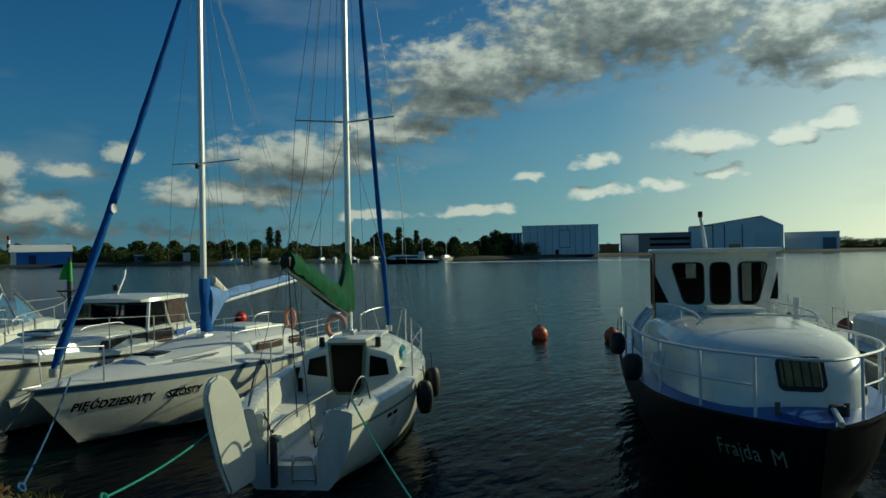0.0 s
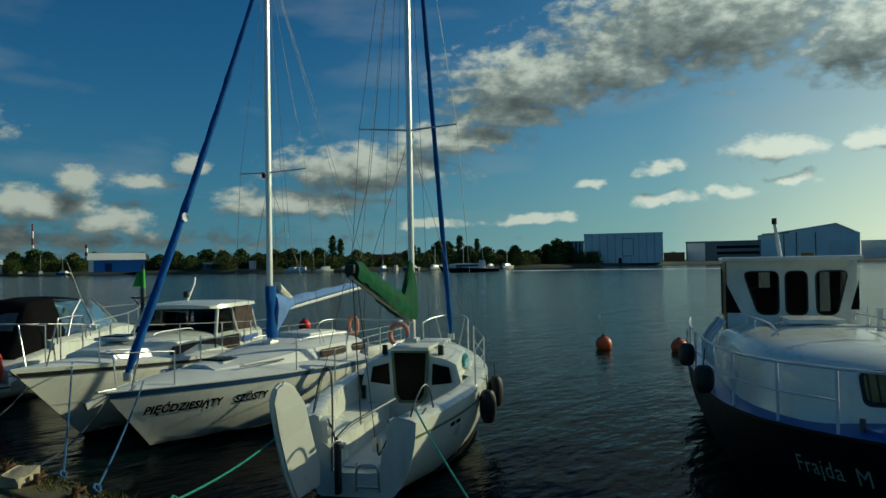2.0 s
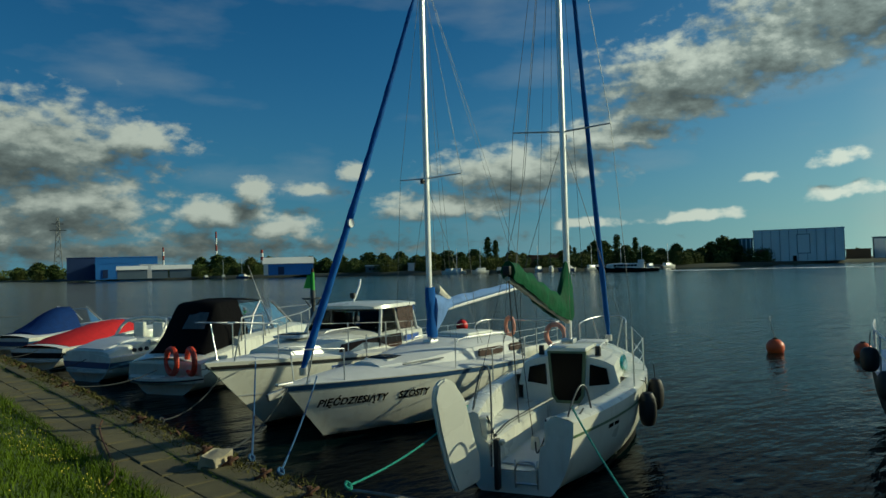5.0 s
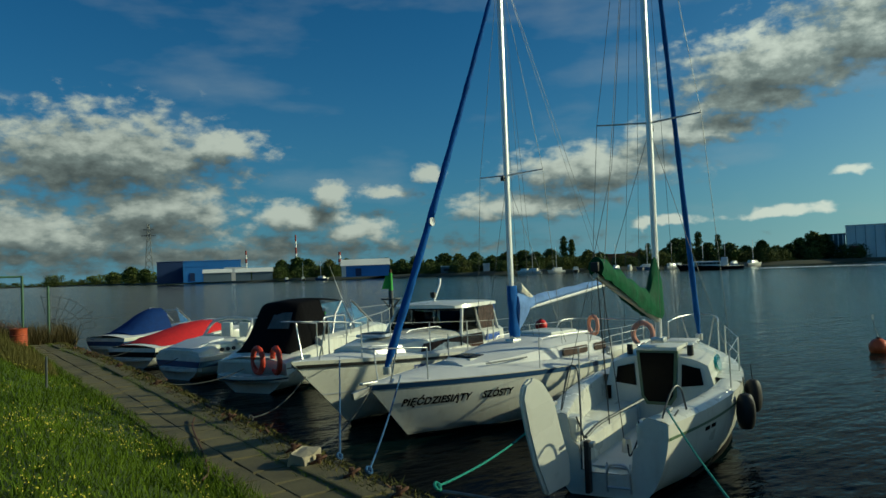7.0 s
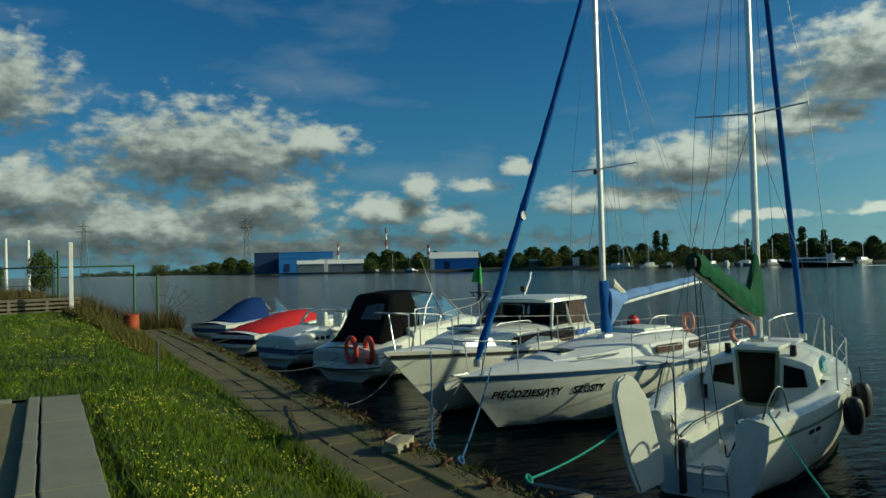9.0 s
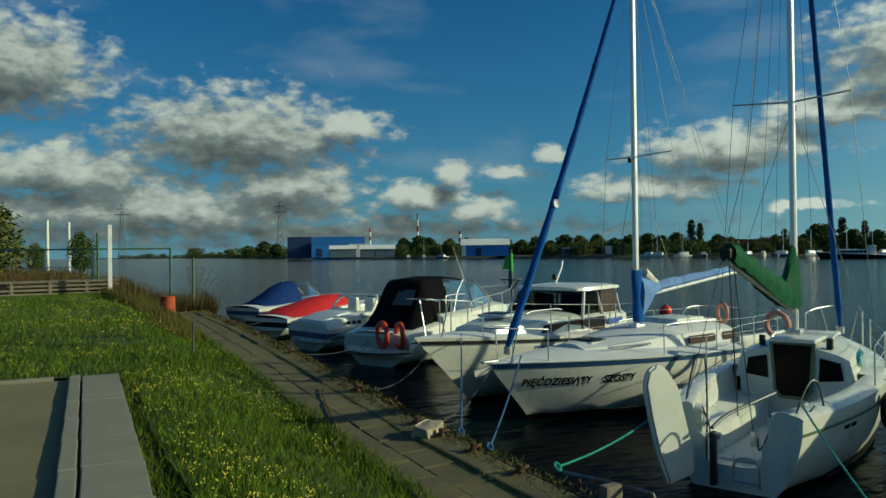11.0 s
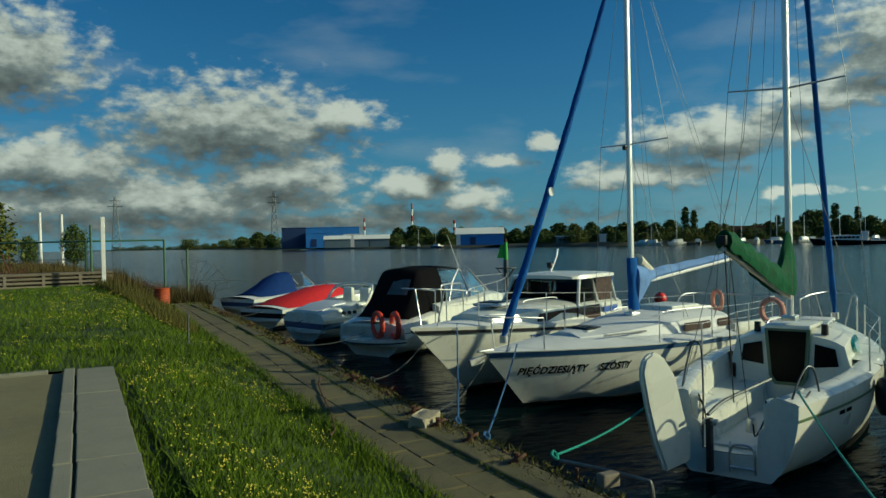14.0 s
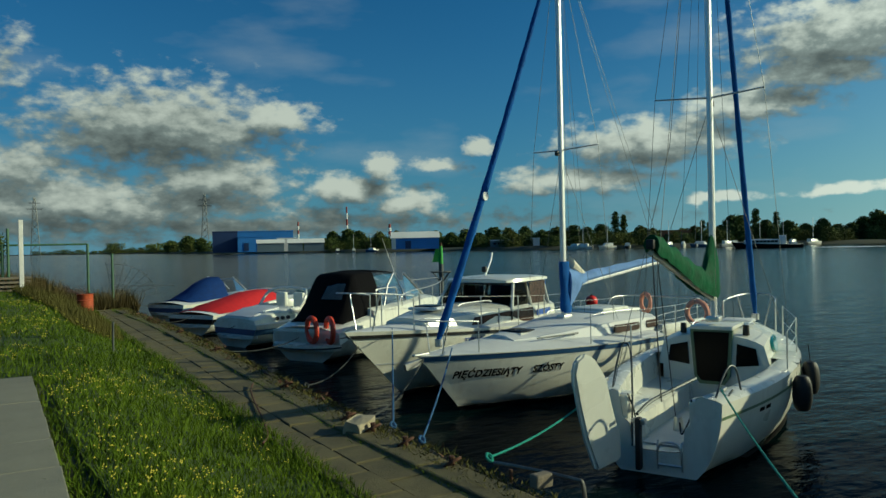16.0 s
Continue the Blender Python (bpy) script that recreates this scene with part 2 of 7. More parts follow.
NAVY = material("navy_stripe", (0.02, 0.07, 0.16), 0.35, var=0.1)
BLUE_CANVAS = material("blue_canvas", (0.008, 0.085, 0.30), 0.85, var=0.25, scale=4, bump=0.5, bump_scale=14, spec=0.12)
PALE_BLUE_CANVAS = material("faded_blue_canvas", (0.15, 0.27, 0.52), 0.85, var=0.25, scale=4, bump=0.6, bump_scale=12, spec=0.12)
NAVY_CANVAS = material("navy_canvas", (0.006, 0.030, 0.13), 0.8, var=0.2, bump=0.5, bump_scale=10, spec=0.12)
GREEN_CANVAS = material("green_canvas", (0.003, 0.072, 0.028), 0.8, var=0.35, scale=5, bump=0.9, bump_scale=10, spec=0.12)
RED_CANVAS = material("red_canvas", (0.52, 0.025, 0.03), 0.75, var=0.15, bump=0.4, bump_scale=9, spec=0.12)
BLACK_CANVAS = material("black_canvas", (0.004, 0.004, 0.005), 0.9, spec=0.08, var=0.3, bump=0.5, bump_scale=9)
CREAM_CLOTH = material("cream_sailcloth", (0.62, 0.58, 0.46), 0.85, var=0.12, bump=0.5, bump_scale=12)
STEEL = material("polished_steel", (0.62, 0.62, 0.60), 0.40, metal=1.0, var=0.08)
PAINTED_RAIL = material("white_painted_rail", (0.62, 0.64, 0.64), 0.4, var=0.12)
ALU = material("mast_aluminium", (0.74, 0.74, 0.72), 0.32, metal=0.55, var=0.06, scale=2)
WIRE = material("rigging_wire", (0.10, 0.11, 0.11), 0.5, metal=0.6, var=0.1)
DARK_GLASS = material("tinted_window", (0.003, 0.0035, 0.004), 0.25, var=0.2, spec=0.08)
TEAL_GLASS = material("teal_tinted_window", (0.03, 0.28, 0.27), 0.12, var=0.2, coat=0.5)
BROWN_GLASS = material("brown_tinted_window", (0.07, 0.042, 0.032), 0.12, var=0.3)
# glass colour darkened to stand for the shade inside the wheelhouses
SHADE_TONED = glass_material("shade_toned_screen", (0.22, 0.22, 0.20))
CLEAR = glass_material("clear_screen", (0.88, 0.93, 0.92))
GREEN_CLEAR = glass_material("green_screen", (0.45, 0.80, 0.70))
BLACK_RUBBER = material("black_rubber", (0.012, 0.012, 0.012), 0.6, var=0.3, bump=0.2)
INTERIOR = material("dark_interior", (0.03, 0.026, 0.022), 0.7, var=0.4)
GREEN_FRAME = material("green_hatch_frame", (0.10, 0.17, 0.09), 0.4, var=0.15)
TEAL_ROPE = material("teal_rope", (0.01, 0.25, 0.19), 0.9, var=0.3, scale=20, bump=0.6, bump_scale=120)
BLUE_ROPE = material("blue_rope", (0.025, 0.10, 0.22), 0.9, var=0.4, scale=20, bump=0.6, bump_scale=120)
DARK_ROPE = material("dark_rope", (0.03, 0.035, 0.035), 0.9, var=0.4, scale=20)
ORANGE = material("orange_buoy", (0.72, 0.10, 0.02), 0.45, var=0.15, scale=5, stain=(0.25, 0.05, 0.02))
REDBUOY = material("red_buoy", (0.72, 0.02, 0.015), 0.4, var=0.12)
PINK_RING = material("faded_orange_lifebuoy", (0.72, 0.30, 0.20), 0.6, var=0.15)
RED_RING = material("orange_red_lifebuoy", (0.55, 0.05, 0.02), 0.55, var=0.15)
WHITE_BAND = material("white_band", (0.75, 0.75, 0.72), 0.5, var=0.08)
TEAK = material("teak_wood", (0.33, 0.17, 0.07), 0.55, var=0.25, scale=5, stretch=(1, 8, 8))
BLACK_PAINT = material("black_lettering", (0.004, 0.004, 0.004), 0.9, spec=0.03)
BLUE_LETTER = material("blue_lettering", (0.03, 0.10, 0.38), 0.5)
PALE_LETTER = material("pale_lettering", (0.26, 0.34, 0.27), 0.5)
RUST = material("rusty_iron", (0.085, 0.034, 0.016), 0.85, var=0.5, scale=9, bump=0.5)
BARREL = material("rusty_orange_drum", (0.42, 0.07, 0.02), 0.7, var=0.35, scale=6, bump=0.3, stain=(0.10, 0.03, 0.02))
CONCRETE = material("weathered_concrete", (0.098, 0.082, 0.036), 0.9, var=0.4, scale=2.2, bump=0.4, bump_scale=60, stain=(0.060, 0.058, 0.026), each=0.35)
SLAB = material("grey_paving", (0.215, 0.205, 0.150), 0.88, var=0.15, scale=2.5, bump=0.35, bump_scale=90, stain=(0.22, 0.21, 0.17), each=0.2)
PITFLOOR = material("sandy_concrete_floor", (0.185, 0.160, 0.075), 0.92, var=0.2, scale=0.9, bump=0.35, bump_scale=70, stain=(0.15, 0.12, 0.08))
DARK_TIMBER = material("wet_dark_timber", (0.030, 0.026, 0.016), 0.75, var=0.4, scale=4, bump=0.6, stretch=(8, 1, 8), each=0.3)
GREY_TIMBER = material("grey_weathered_planks", (0.15, 0.125, 0.09), 0.9, var=0.3, scale=4, bump=0.5, each=0.4)
MOSS = material("mossy_soil", (0.045, 0.055, 0.014), 0.95, var=0.4, scale=5, bump=0.8, bump_scale=30, other=(0.05, 0.035, 0.02))
GROUND = material("grassy_ground", (0.038, 0.060, 0.005), 0.95, var=0.4, scale=0.9, bump=0.8, bump_scale=25, other=(0.022, 0.042, 0.007))
GRASS = material("grass_blades", (0.070, 0.112, 0.004), 0.8, var=0.3, scale=0.5, island=0.5, other=(0.018, 0.045, 0.003), spec=0.2)
FLOWER = material("yellow_flowers", (0.33, 0.29, 0.02), 0.8, var=0.2, island=0.3)
REED = material("brown_reeds", (0.070, 0.052, 0.018), 0.9, var=0.3, scale=0.6, island=0.5, other=(0.04, 0.042, 0.014), spec=0.2)
WEED = material("browning_tall_grass", (0.080, 0.072, 0.018), 0.9, var=0.3, scale=0.6, island=0.5, other=(0.045, 0.055, 0.010), spec=0.2)
STONE = material("pale_rough_stone", (0.36, 0.31, 0.21), 0.9, var=0.2, scale=5, bump=0.7, bump_scale=25)
GREEN_METAL = material("green_fence_paint", (0.045, 0.12, 0.06), 0.6, var=0.3, scale=6)
GALV = material("galvanised_post", (0.55, 0.56, 0.52), 0.5, metal=0.3, var=0.15)
WHITE_POST = material("white_post_paint", (0.72, 0.71, 0.66), 0.6, var=0.12)
MARK_GREEN = material("navigation_green", (0.05, 0.42, 0.05), 0.5, var=0.15)
LEAF = material("foliage", (0.060, 0.085, 0.020), 0.8, var=0.4, scale=0.15, island=0.6, other=(0.018, 0.032, 0.010), spec=0.2)
LEAF_AUTUMN = material("yellowing_foliage", (0.075, 0.085, 0.018), 0.8, var=0.4, scale=0.3, island=0.6, other=(0.03, 0.05, 0.012), spec=0.2)
BARK = material("bark", (0.05, 0.04, 0.03), 0.9, var=0.3)
FARLAND = material("far_bank", (0.018, 0.026, 0.009), 0.95, var=0.4, scale=0.05, other=(0.028, 0.030, 0.015))
CLAD = material("pale_cladding", (0.82, 0.84, 0.80), 0.5, var=0.08, scale=0.1)
CLAD_DARK = material("slate_cladding", (0.12, 0.17, 0.20), 0.5, var=0.12, scale=0.1)
CLAD_BLUE = material("blue_cladding", (0.03, 0.20, 0.56), 0.5, var=0.12, scale=0.1)
CLAD_NAVY = material("dark_blue_cladding", (0.012, 0.035, 0.11), 0.5, var=0.1)
ROOF_PALE = material("pale_roof", (0.75, 0.76, 0.70), 0.6, var=0.1, scale=0.1)
BRICK = material("red_brick", (0.26, 0.10, 0.05), 0.85, var=0.25, scale=0.5)
FOAM = material("white_foam", (0.75, 0.78, 0.78), 0.8, var=0.2, scale=0.3)
CHIMNEY_RED = material("red_chimney_band", (0.28, 0.05, 0.04), 0.8, var=0.15)


# ---- mesh helpers ----
def part(name, bm, mat, parent=None, label="", smooth=True):
    me = bpy.data.meshes.new(name)
    bmesh.ops.recalc_face_normals(bm, faces=bm.faces)
    bm.to_mesh(me)
    bm.free()
    me.materials.append(mat)
    if smooth:
        me.shade_smooth()
        me.set_sharp_from_angle(angle=radians(38))
    ob = new(name, me)
    if parent is not None:
        ob.parent = parent
    if label:
        tagged(ob, label)
    return ob


def thing(name, label, category, m=None, group="", kind=""):
    ob = new(name)
    ob.empty_display_size = 0.2
    if m is not None:
        ob.matrix_basis = m
    return tagged(ob, label, category, group, kind)


def loft(rings, cap=True, closed=True, bm=None):
    bm = bm or bmesh.new()
    rows = [[bm.verts.new(p) for p in ring] for ring in rings]
    n = len(rows[0])
    for a, b in zip(rows, rows[1:]):
        for i in range(n if closed else n - 1):
            j = (i + 1) % n
            bm.faces.new((a[i], a[j], b[j], b[i]))
    if cap and closed:
        bm.faces.new(rows[0][::-1])
        bm.faces.new(rows[-1])
    bmesh.ops.remove_doubles(bm, verts=bm.verts, dist=1e-5)
    return bm


def tube(points, r, n=6, bm=None, r2=None):
    """A round bar along points; r2 is the radius at its end."""
    pts = [Vector(p) for p in points]
    rings = []
    for i, p in enumerate(pts):
        d = (pts[min(i + 1, len(pts) - 1)] - pts[max(i - 1, 0)]).normalized()
        side = d.cross(Vector((0, 0, 1)))
        if side.length < 0.05:
            side = d.cross(Vector((1, 0, 0)))
        side.normalize()
        up = side.cross(d)
        rr = r if r2 is None else r + (r2 - r) * i / (len(pts) - 1)
        rings.append([p + (side * math.cos(2 * math.pi * k / n) + up * math.sin(2 * math.pi * k / n)) * rr for k in range(n)])
    return loft(rings, True, True, bm)


def arc(a, b, c, n=8):
    """Smooth curve from a to c drawn towards b."""
    a, b, c = Vector(a), Vector(b), Vector(c)
    return [a * (1 - t) ** 2 + b * 2 * t * (1 - t) + c * t * t for t in (i / n for i in range(n + 1))]


def smooth_line(points, n=5):
    """Curve through all the points."""
    p = [Vector(q) for q in points]
    p = [p[0] * 2 - p[1]] + p + [p[-1] * 2 - p[-2]]
    out = []
    for i in range(1, len(p) - 2):
        for k in range(n):
            t = k / n
            out.append(0.5 * ((2 * p[i]) + (p[i + 1] - p[i - 1]) * t + (2 * p[i - 1] - 5 * p[i] + 4 * p[i + 1] - p[i + 2]) * t * t
                              + (3 * p[i] - p[i - 1] - 3 * p[i + 1] + p[i + 2]) * t ** 3))
    return out + [p[-2]]


def box(size, centre=(0, 0, 0), bevel=0.0, bm=None, turn=0.0):
    out = bmesh.new()
    bmesh.ops.create_cube(out, size=1, matrix=pose(*centre, 0, 0, turn) @ Matrix.Diagonal((*size, 1)))
    if bevel:
        bmesh.ops.bevel(out, geom=out.edges[:], offset=bevel, segments=2, affect="EDGES", profile=0.6)
    if bm is None:
        return out
    me = bpy.data.meshes.new("tmp")
    out.to_mesh(me)
    out.free()
    bm.from_mesh(me)
    bpy.data.meshes.remove(me)
    return bm


def prism(outline, depth, axis="y", bm=None):
    """Flat outline of (a, b) pairs thickened by depth along an axis: y puts the outline in x, z."""
    def at(a, b, d):
        return {"y": (a, d, b), "x": (d, a, b), "z": (a, b, d)}[axis]
    return loft([[at(a, b, -depth / 2) for a, b in outline], [at(a, b, depth / 2) for a, b in outline]], bm=bm)


def disc_ring(major, minor, n=24, k=8):
    bm = bmesh.new()
    rows = [[bm.verts.new(((major + minor * math.cos(b)) * math.cos(a), minor * math.sin(b), (major + minor * math.cos(b)) * math.sin(a)))
             for b in (2 * math.pi * j / k for j in range(k))] for a in (2 * math.pi * i / n for i in range(n))]
    for i in range(n):
        for j in range(k):
            bm.faces.new((rows[i][j], rows[(i + 1) % n][j], rows[(i + 1) % n][(j + 1) % k], rows[i][(j + 1) % k]))
    return bm


def round_rect(w, h, r, n=4, cx=0.0, cy=0.0):
    out = []
    for sx, sy, a0 in ((1, 1, 0), (-1, 1, 90), (-1, -1, 180), (1, -1, 270)):
        for i in range(n + 1):
            a = radians(a0 + 90 * i / n)
            out.append((cx + sx * (w / 2 - r) + r * math.cos(a), cy + sy * (h / 2 - r) + r * math.sin(a)))
    return out


def lettering(text, size, mat, m, parent, label, thick=0.002, shear=0.0, space=1.0):
    cu = bpy.data.curves.new("lettering", "FONT")
    cu.body, cu.size, cu.extrude, cu.align_x, cu.align_y = text, size, thick, "CENTER", "CENTER"
    cu.shear, cu.space_character, cu.offset = shear, space, size * 0.012
    ob = bpy.data.objects.new("lettering", cu)
    scene.collection.objects.link(ob)
    bpy.context.view_layer.update()
    me = bpy.data.meshes.new_from_object(ob.evaluated_get(bpy.context.evaluated_depsgraph_get()))
    bpy.data.objects.remove(ob)
    me.materials.clear()
    me.materials.append(mat)
    out = new("lettering", me)
    out.parent = parent
    out.matrix_basis = m
    return tagged(out, label)


def mirror_y(points):
    return [(p[0], -p[1], p[2]) for p in points]


# ---- river, quay, banks ----
def sheet(name, verts, faces, mat, label="", category="", smooth=False, kind="structure"):
    me = bpy.data.meshes.new(name)
    me.from_pydata(verts, [], faces)
    me.materials.append(mat)
    me.update()
    if smooth:
        me.shade_smooth()
    return tagged(new(name, me), label, category, kind=kind)


sheet("water", [(-4500, -4500, 0), (4500, -4500, 0), (4500, 4500, 0), (-4500, 4500, 0)], [(0, 1, 2, 3)], WATER,
      "dark rippled river water reflecting the cloudy sky", "water")


def table(points, y):
    for (a, va), (b, vb) in zip(points, points[1:]):
        if y <= b:
            t = max(0.0, (y - a) / (b - a))
            return va + (vb - va) * t
    return points[-1][1]


EDGE = [(-60, 3.7), (4, 3.78), (8, 3.86), (10.5, 4.05), (15.7, 4.42), (22, 4.8), (30, 5.0), (36, 5.2), (60, 3.0), (120, -6), (400, -60), (2500, -250)]
PATH_IN = [(-60, 2.55), (5, 2.6), (8.3, 2.75), (12.8, 3.0), (20, 3.35), (27, 3.75), (34, 4.2), (36, 4.3)]
PATH_Z = 0.65


def edge_x(y):
    return table(EDGE, y)


def inner_x(y):
    return table(PATH_IN, y) if y < 36 else edge_x(y) - 0.6


def ground_z(x, y):
    """Height of the grassy bank."""
    inner = inner_x(y)
    top = 1.17 + 0.10 * min(1, max(0, (y - 12) / 25)) + 0.05 * noise.noise(Vector((x * 0.3, y * 0.3, 0)))
    run = max(0.6, 2.1 - 0.01 * y)
    t = min(1.0, max(0.0, (inner - x) / run))
    t = t * t * (3 - 2 * t)
    base = PATH_Z - 0.03 if y < 34 else 0.1
    return base + (top - base) * t + 0.02 * noise.noise(Vector((x * 1.7, y * 1.7, 5)))


def in_yard(x, y):
    return x < 0.62 and y < 11.35 and x > -9.0 and y > -8.0


def build_bank():
    ys = [-60, -30, -12, -9, -8] + [-7.4 + 0.6 * i for i in range(31)] + [11.35] + [12 + 0.7 * i for i in range(38)] + [40, 44, 50, 60, 80, 120, 200, 400, 900, 2500]
    us = [0, 0.12, 0.3, 0.5, 0.75, 1.0, 1.35, 1.7, 2.1]
    xs_far = [-0.2, -1, -2, -3.5, -5, -7, -9.0, -12, -20, -40, -100, -400, -4500]
    verts, faces = [], []
    for y in ys:
        inner = inner_x(y)
        for u in us:
            x = max(inner - u, 0.62) if y < 40 else inner - u
            verts.append((x, y, ground_z(x, y)))
        for x in xs_far:
            x2 = x if y < 60 else inner - 3 + x
            verts.append((min(x2, 0.62 if x == -0.2 else x2), y, ground_z(x2, y)))
    n = len(us) + len(xs_far)
    for i in range(len(ys) - 1):
        for j in range(n - 1):
            a, b = verts[i * n + j], verts[(i + 1) * n + j + 1]
            if in_yard((a[0] + b[0]) / 2, (a[1] + b[1]) / 2):
                continue
            faces.append((i * n + j, i * n + j + 1, (i + 1) * n + j + 1, (i + 1) * n + j))
    sheet("ground", verts, faces, GROUND, "grassy river bank sloping down to a quay path", "bank", True)


build_bank()


def build_quay():
    # bed under the path and the wall that drops into the water
    ys = [-60, -20, 0] + [4 + 2 * i for i in range(17)]
    verts, faces = [], []
    for y in ys:
        e, i = edge_x(y), inner_x(y)
        verts += [(i - 0.25, y, PATH_Z - 0.05), (e - 0.22, y, PATH_Z - 0.05), (e - 0.02, y, PATH_Z - 0.08), (e, y, PATH_Z - 0.14), (e + 0.05, y, -1.5)]
    for k in range(len(ys) - 1):
        for j in range(4):
            faces.append((k * 5 + j, k * 5 + j + 1, k * 5 + j + 6, k * 5 + j + 5))
    sheet("quay_wall", verts, faces, MOSS, "mossy quay edge of soil and concrete over the water", "quay")


build_quay()

# far bank: azimuth in degrees from +Y, distance to the water line
SHORE = [(1, 2600), (6, 2100), (11, 1300), (15, 760), (20, 520), (26, 430), (33, 390), (42, 320), (50, 300), (58, 320), (66, 345), (74, 390), (84, 440), (95, 470), (120, 500), (160, 520)]


def polar(az, r, z=0.0):
    return Vector((math.sin(radians(az)) * r, math.cos(radians(az)) * r, z))


def shore_r(az):
    return table(SHORE, az)


def build_far_bank():
    verts, faces = [], []
    azs = [1 + 1.5 * i for i in range(107)]
    for az in azs:
        r = shore_r(az) * (1 + 0.012 * math.sin(az * 3.1))
        for dr, z in ((0, -0.3), (3, 0.5), (10, 1.4), (40, 1.7), (4000, 2.5)):
            verts.append(polar(az, r + dr, z))
    for k in range(len(azs) - 1):
        for j in range(4):
            faces.append((k * 5 + j, k * 5 + j + 1, k * 5 + j + 6, k * 5 + j + 5))
    sheet("far_shore", verts, faces, FARLAND, "low grassy bank on the far side of the river", "river bank", True)


build_far_bank()


# ---- boats ----
def hull_rings(L, beam, bow_z, stern_z, transom=0.8, rake=0.8, draft=0.35, fine=2.2, peak=0.42, flare=0.58, n=22, m=11, dip=0.0):
    """Cross sections from stern to bow: each a list of points from the keel up one side to the sheer, x forward, y to port."""
    out = []
    for i in range(n + 1):
        s = 1 - (1 - i / n) ** 1.25
        if s < peak:
            w = transom + (1 - transom) * math.sin(math.pi / 2 * s / peak)
        else:
            w = max(0.0, 1 - ((s - peak) / (1 - peak)) ** fine)
        half = max(beam / 2 * w, 0.012)
        top = stern_z + (bow_z - stern_z) * s ** 1.8 - dip * math.sin(math.pi * s)
        keel = -draft * (1 - s ** 5) * (0.45 + 0.55 * min(1, s / 0.3))
        ring = []
        for k in range(m):
            a = math.pi / 2 * k / (m - 1)
            y = half * math.sin(a) ** flare
            z = keel + (top - keel) * (1 - math.cos(a)) ** 0.82
            lean = (z + draft) / (top + draft)
            x = (L - rake) * s + rake * s ** 2.5 * max(0.0, lean)
            ring.append(Vector((x, y, z)))
        out.append(ring)
    return out


def skin(rings, lo=0.0, hi=99.0, out=0.0):
    """Both sides of a hull between two heights, clamped, with an outward offset."""
    bm = bmesh.new()
    for sign in (1, -1):
        rows = []
        for ring in rings:
            rows.append([bm.verts.new((p.x, sign * (p.y + out), min(max(p.z, lo), hi))) for p in ring])
        for a, b in zip(rows, rows[1:]):
            for i in range(len(a) - 1):
                quad = (a[i], a[i + 1], b[i + 1], b[i])
                if max(v.co.z for v in quad) - min(v.co.z for v in quad) > 1e-4 or lo < -50:
                    bm.faces.new(quad if sign > 0 else quad[::-1])
    return bm


def band(rings, f0, f1, out=0.006, z_off=False):
    """A strip on both sides of the hull between two shares (0 to 1) of the height above the water."""
    bm = bmesh.new()
    for sign in (1, -1):
        rows = []
        for ring in rings:
            row = []
            for f in (f0, (f0 + f1) / 2, f1):
                row.append(bm.verts.new(at_height(ring, ring[-1].z * f, sign, out)))
            rows.append(row)
        for a, b in zip(rows, rows[1:]):
            for i in range(2):
                bm.faces.new((a[i], a[i + 1], b[i + 1], b[i]) if sign > 0 else (b[i], b[i + 1], a[i + 1], a[i]))
    return bm


def at_height(ring, z, sign=1, out=0.0):
    for p, q in zip(ring, ring[1:]):
        if p.z <= z <= q.z:
            t = (z - p.z) / max(1e-6, q.z - p.z)
            r = p.lerp(q, t)
            return Vector((r.x, sign * (r.y + out), r.z))
    return Vector((ring[-1].x, sign * (ring[-1].y + out), ring[-1].z))


def ring_at(rings, x):
    """Sheer point at a distance x from the stern."""
    tops = [r[-1] for r in rings]
    for a, b in zip(tops, tops[1:]):
        if a.x <= x <= b.x:
            return a.lerp(b, (x - a.x) / max(1e-6, b.x - a.x))
    return tops[-1] if x > tops[-1].x else tops[0]


def side_point(rings, x, z, sign, out=0.0):
    best = None
    for ra, rb in zip(rings, rings[1:]):
        a, b = at_height(ra, z), at_height(rb, z)
        if a.x <= x <= b.x:
            p = a.lerp(b, (x - a.x) / max(1e-6, b.x - a.x))
            return Vector((p.x, sign * (p.y + out), z))
        best = b
    return Vector((x, sign * (best.y + out), z))


def deck_bm(rings, camber=0.06, x0=-1.0, x1=99.0, drop=0.0):
    bm = bmesh.new()
    rows = []
    for ring in rings:
        p = ring[-1]
        if not x0 <= p.x <= x1:
            continue
        row = []
        for k in range(9):
            f = -1 + 2 * k / 8
            row.append(bm.verts.new((p.x, p.y * f * 0.995, p.z - drop + camber * (1 - f * f) * min(1, p.y))))
        rows.append(row)
    for a, b in zip(rows, rows[1:]):
        for i in range(8):
            bm.faces.new((a[i], a[i + 1], b[i + 1], b[i]))
    return bm


def transom_bm(rings, hi=99.0):
    bm = bmesh.new()
    r = rings[0]
    pts = [Vector((p.x, p.y, min(p.z, hi))) for p in r] + [Vector((p.x, -p.y, min(p.z, hi))) for p in r[::-1]]
    bm.faces.new([bm.verts.new(p) for p in pts])
    bmesh.ops.remove_doubles(bm, verts=bm.verts, dist=1e-4)
    return bm


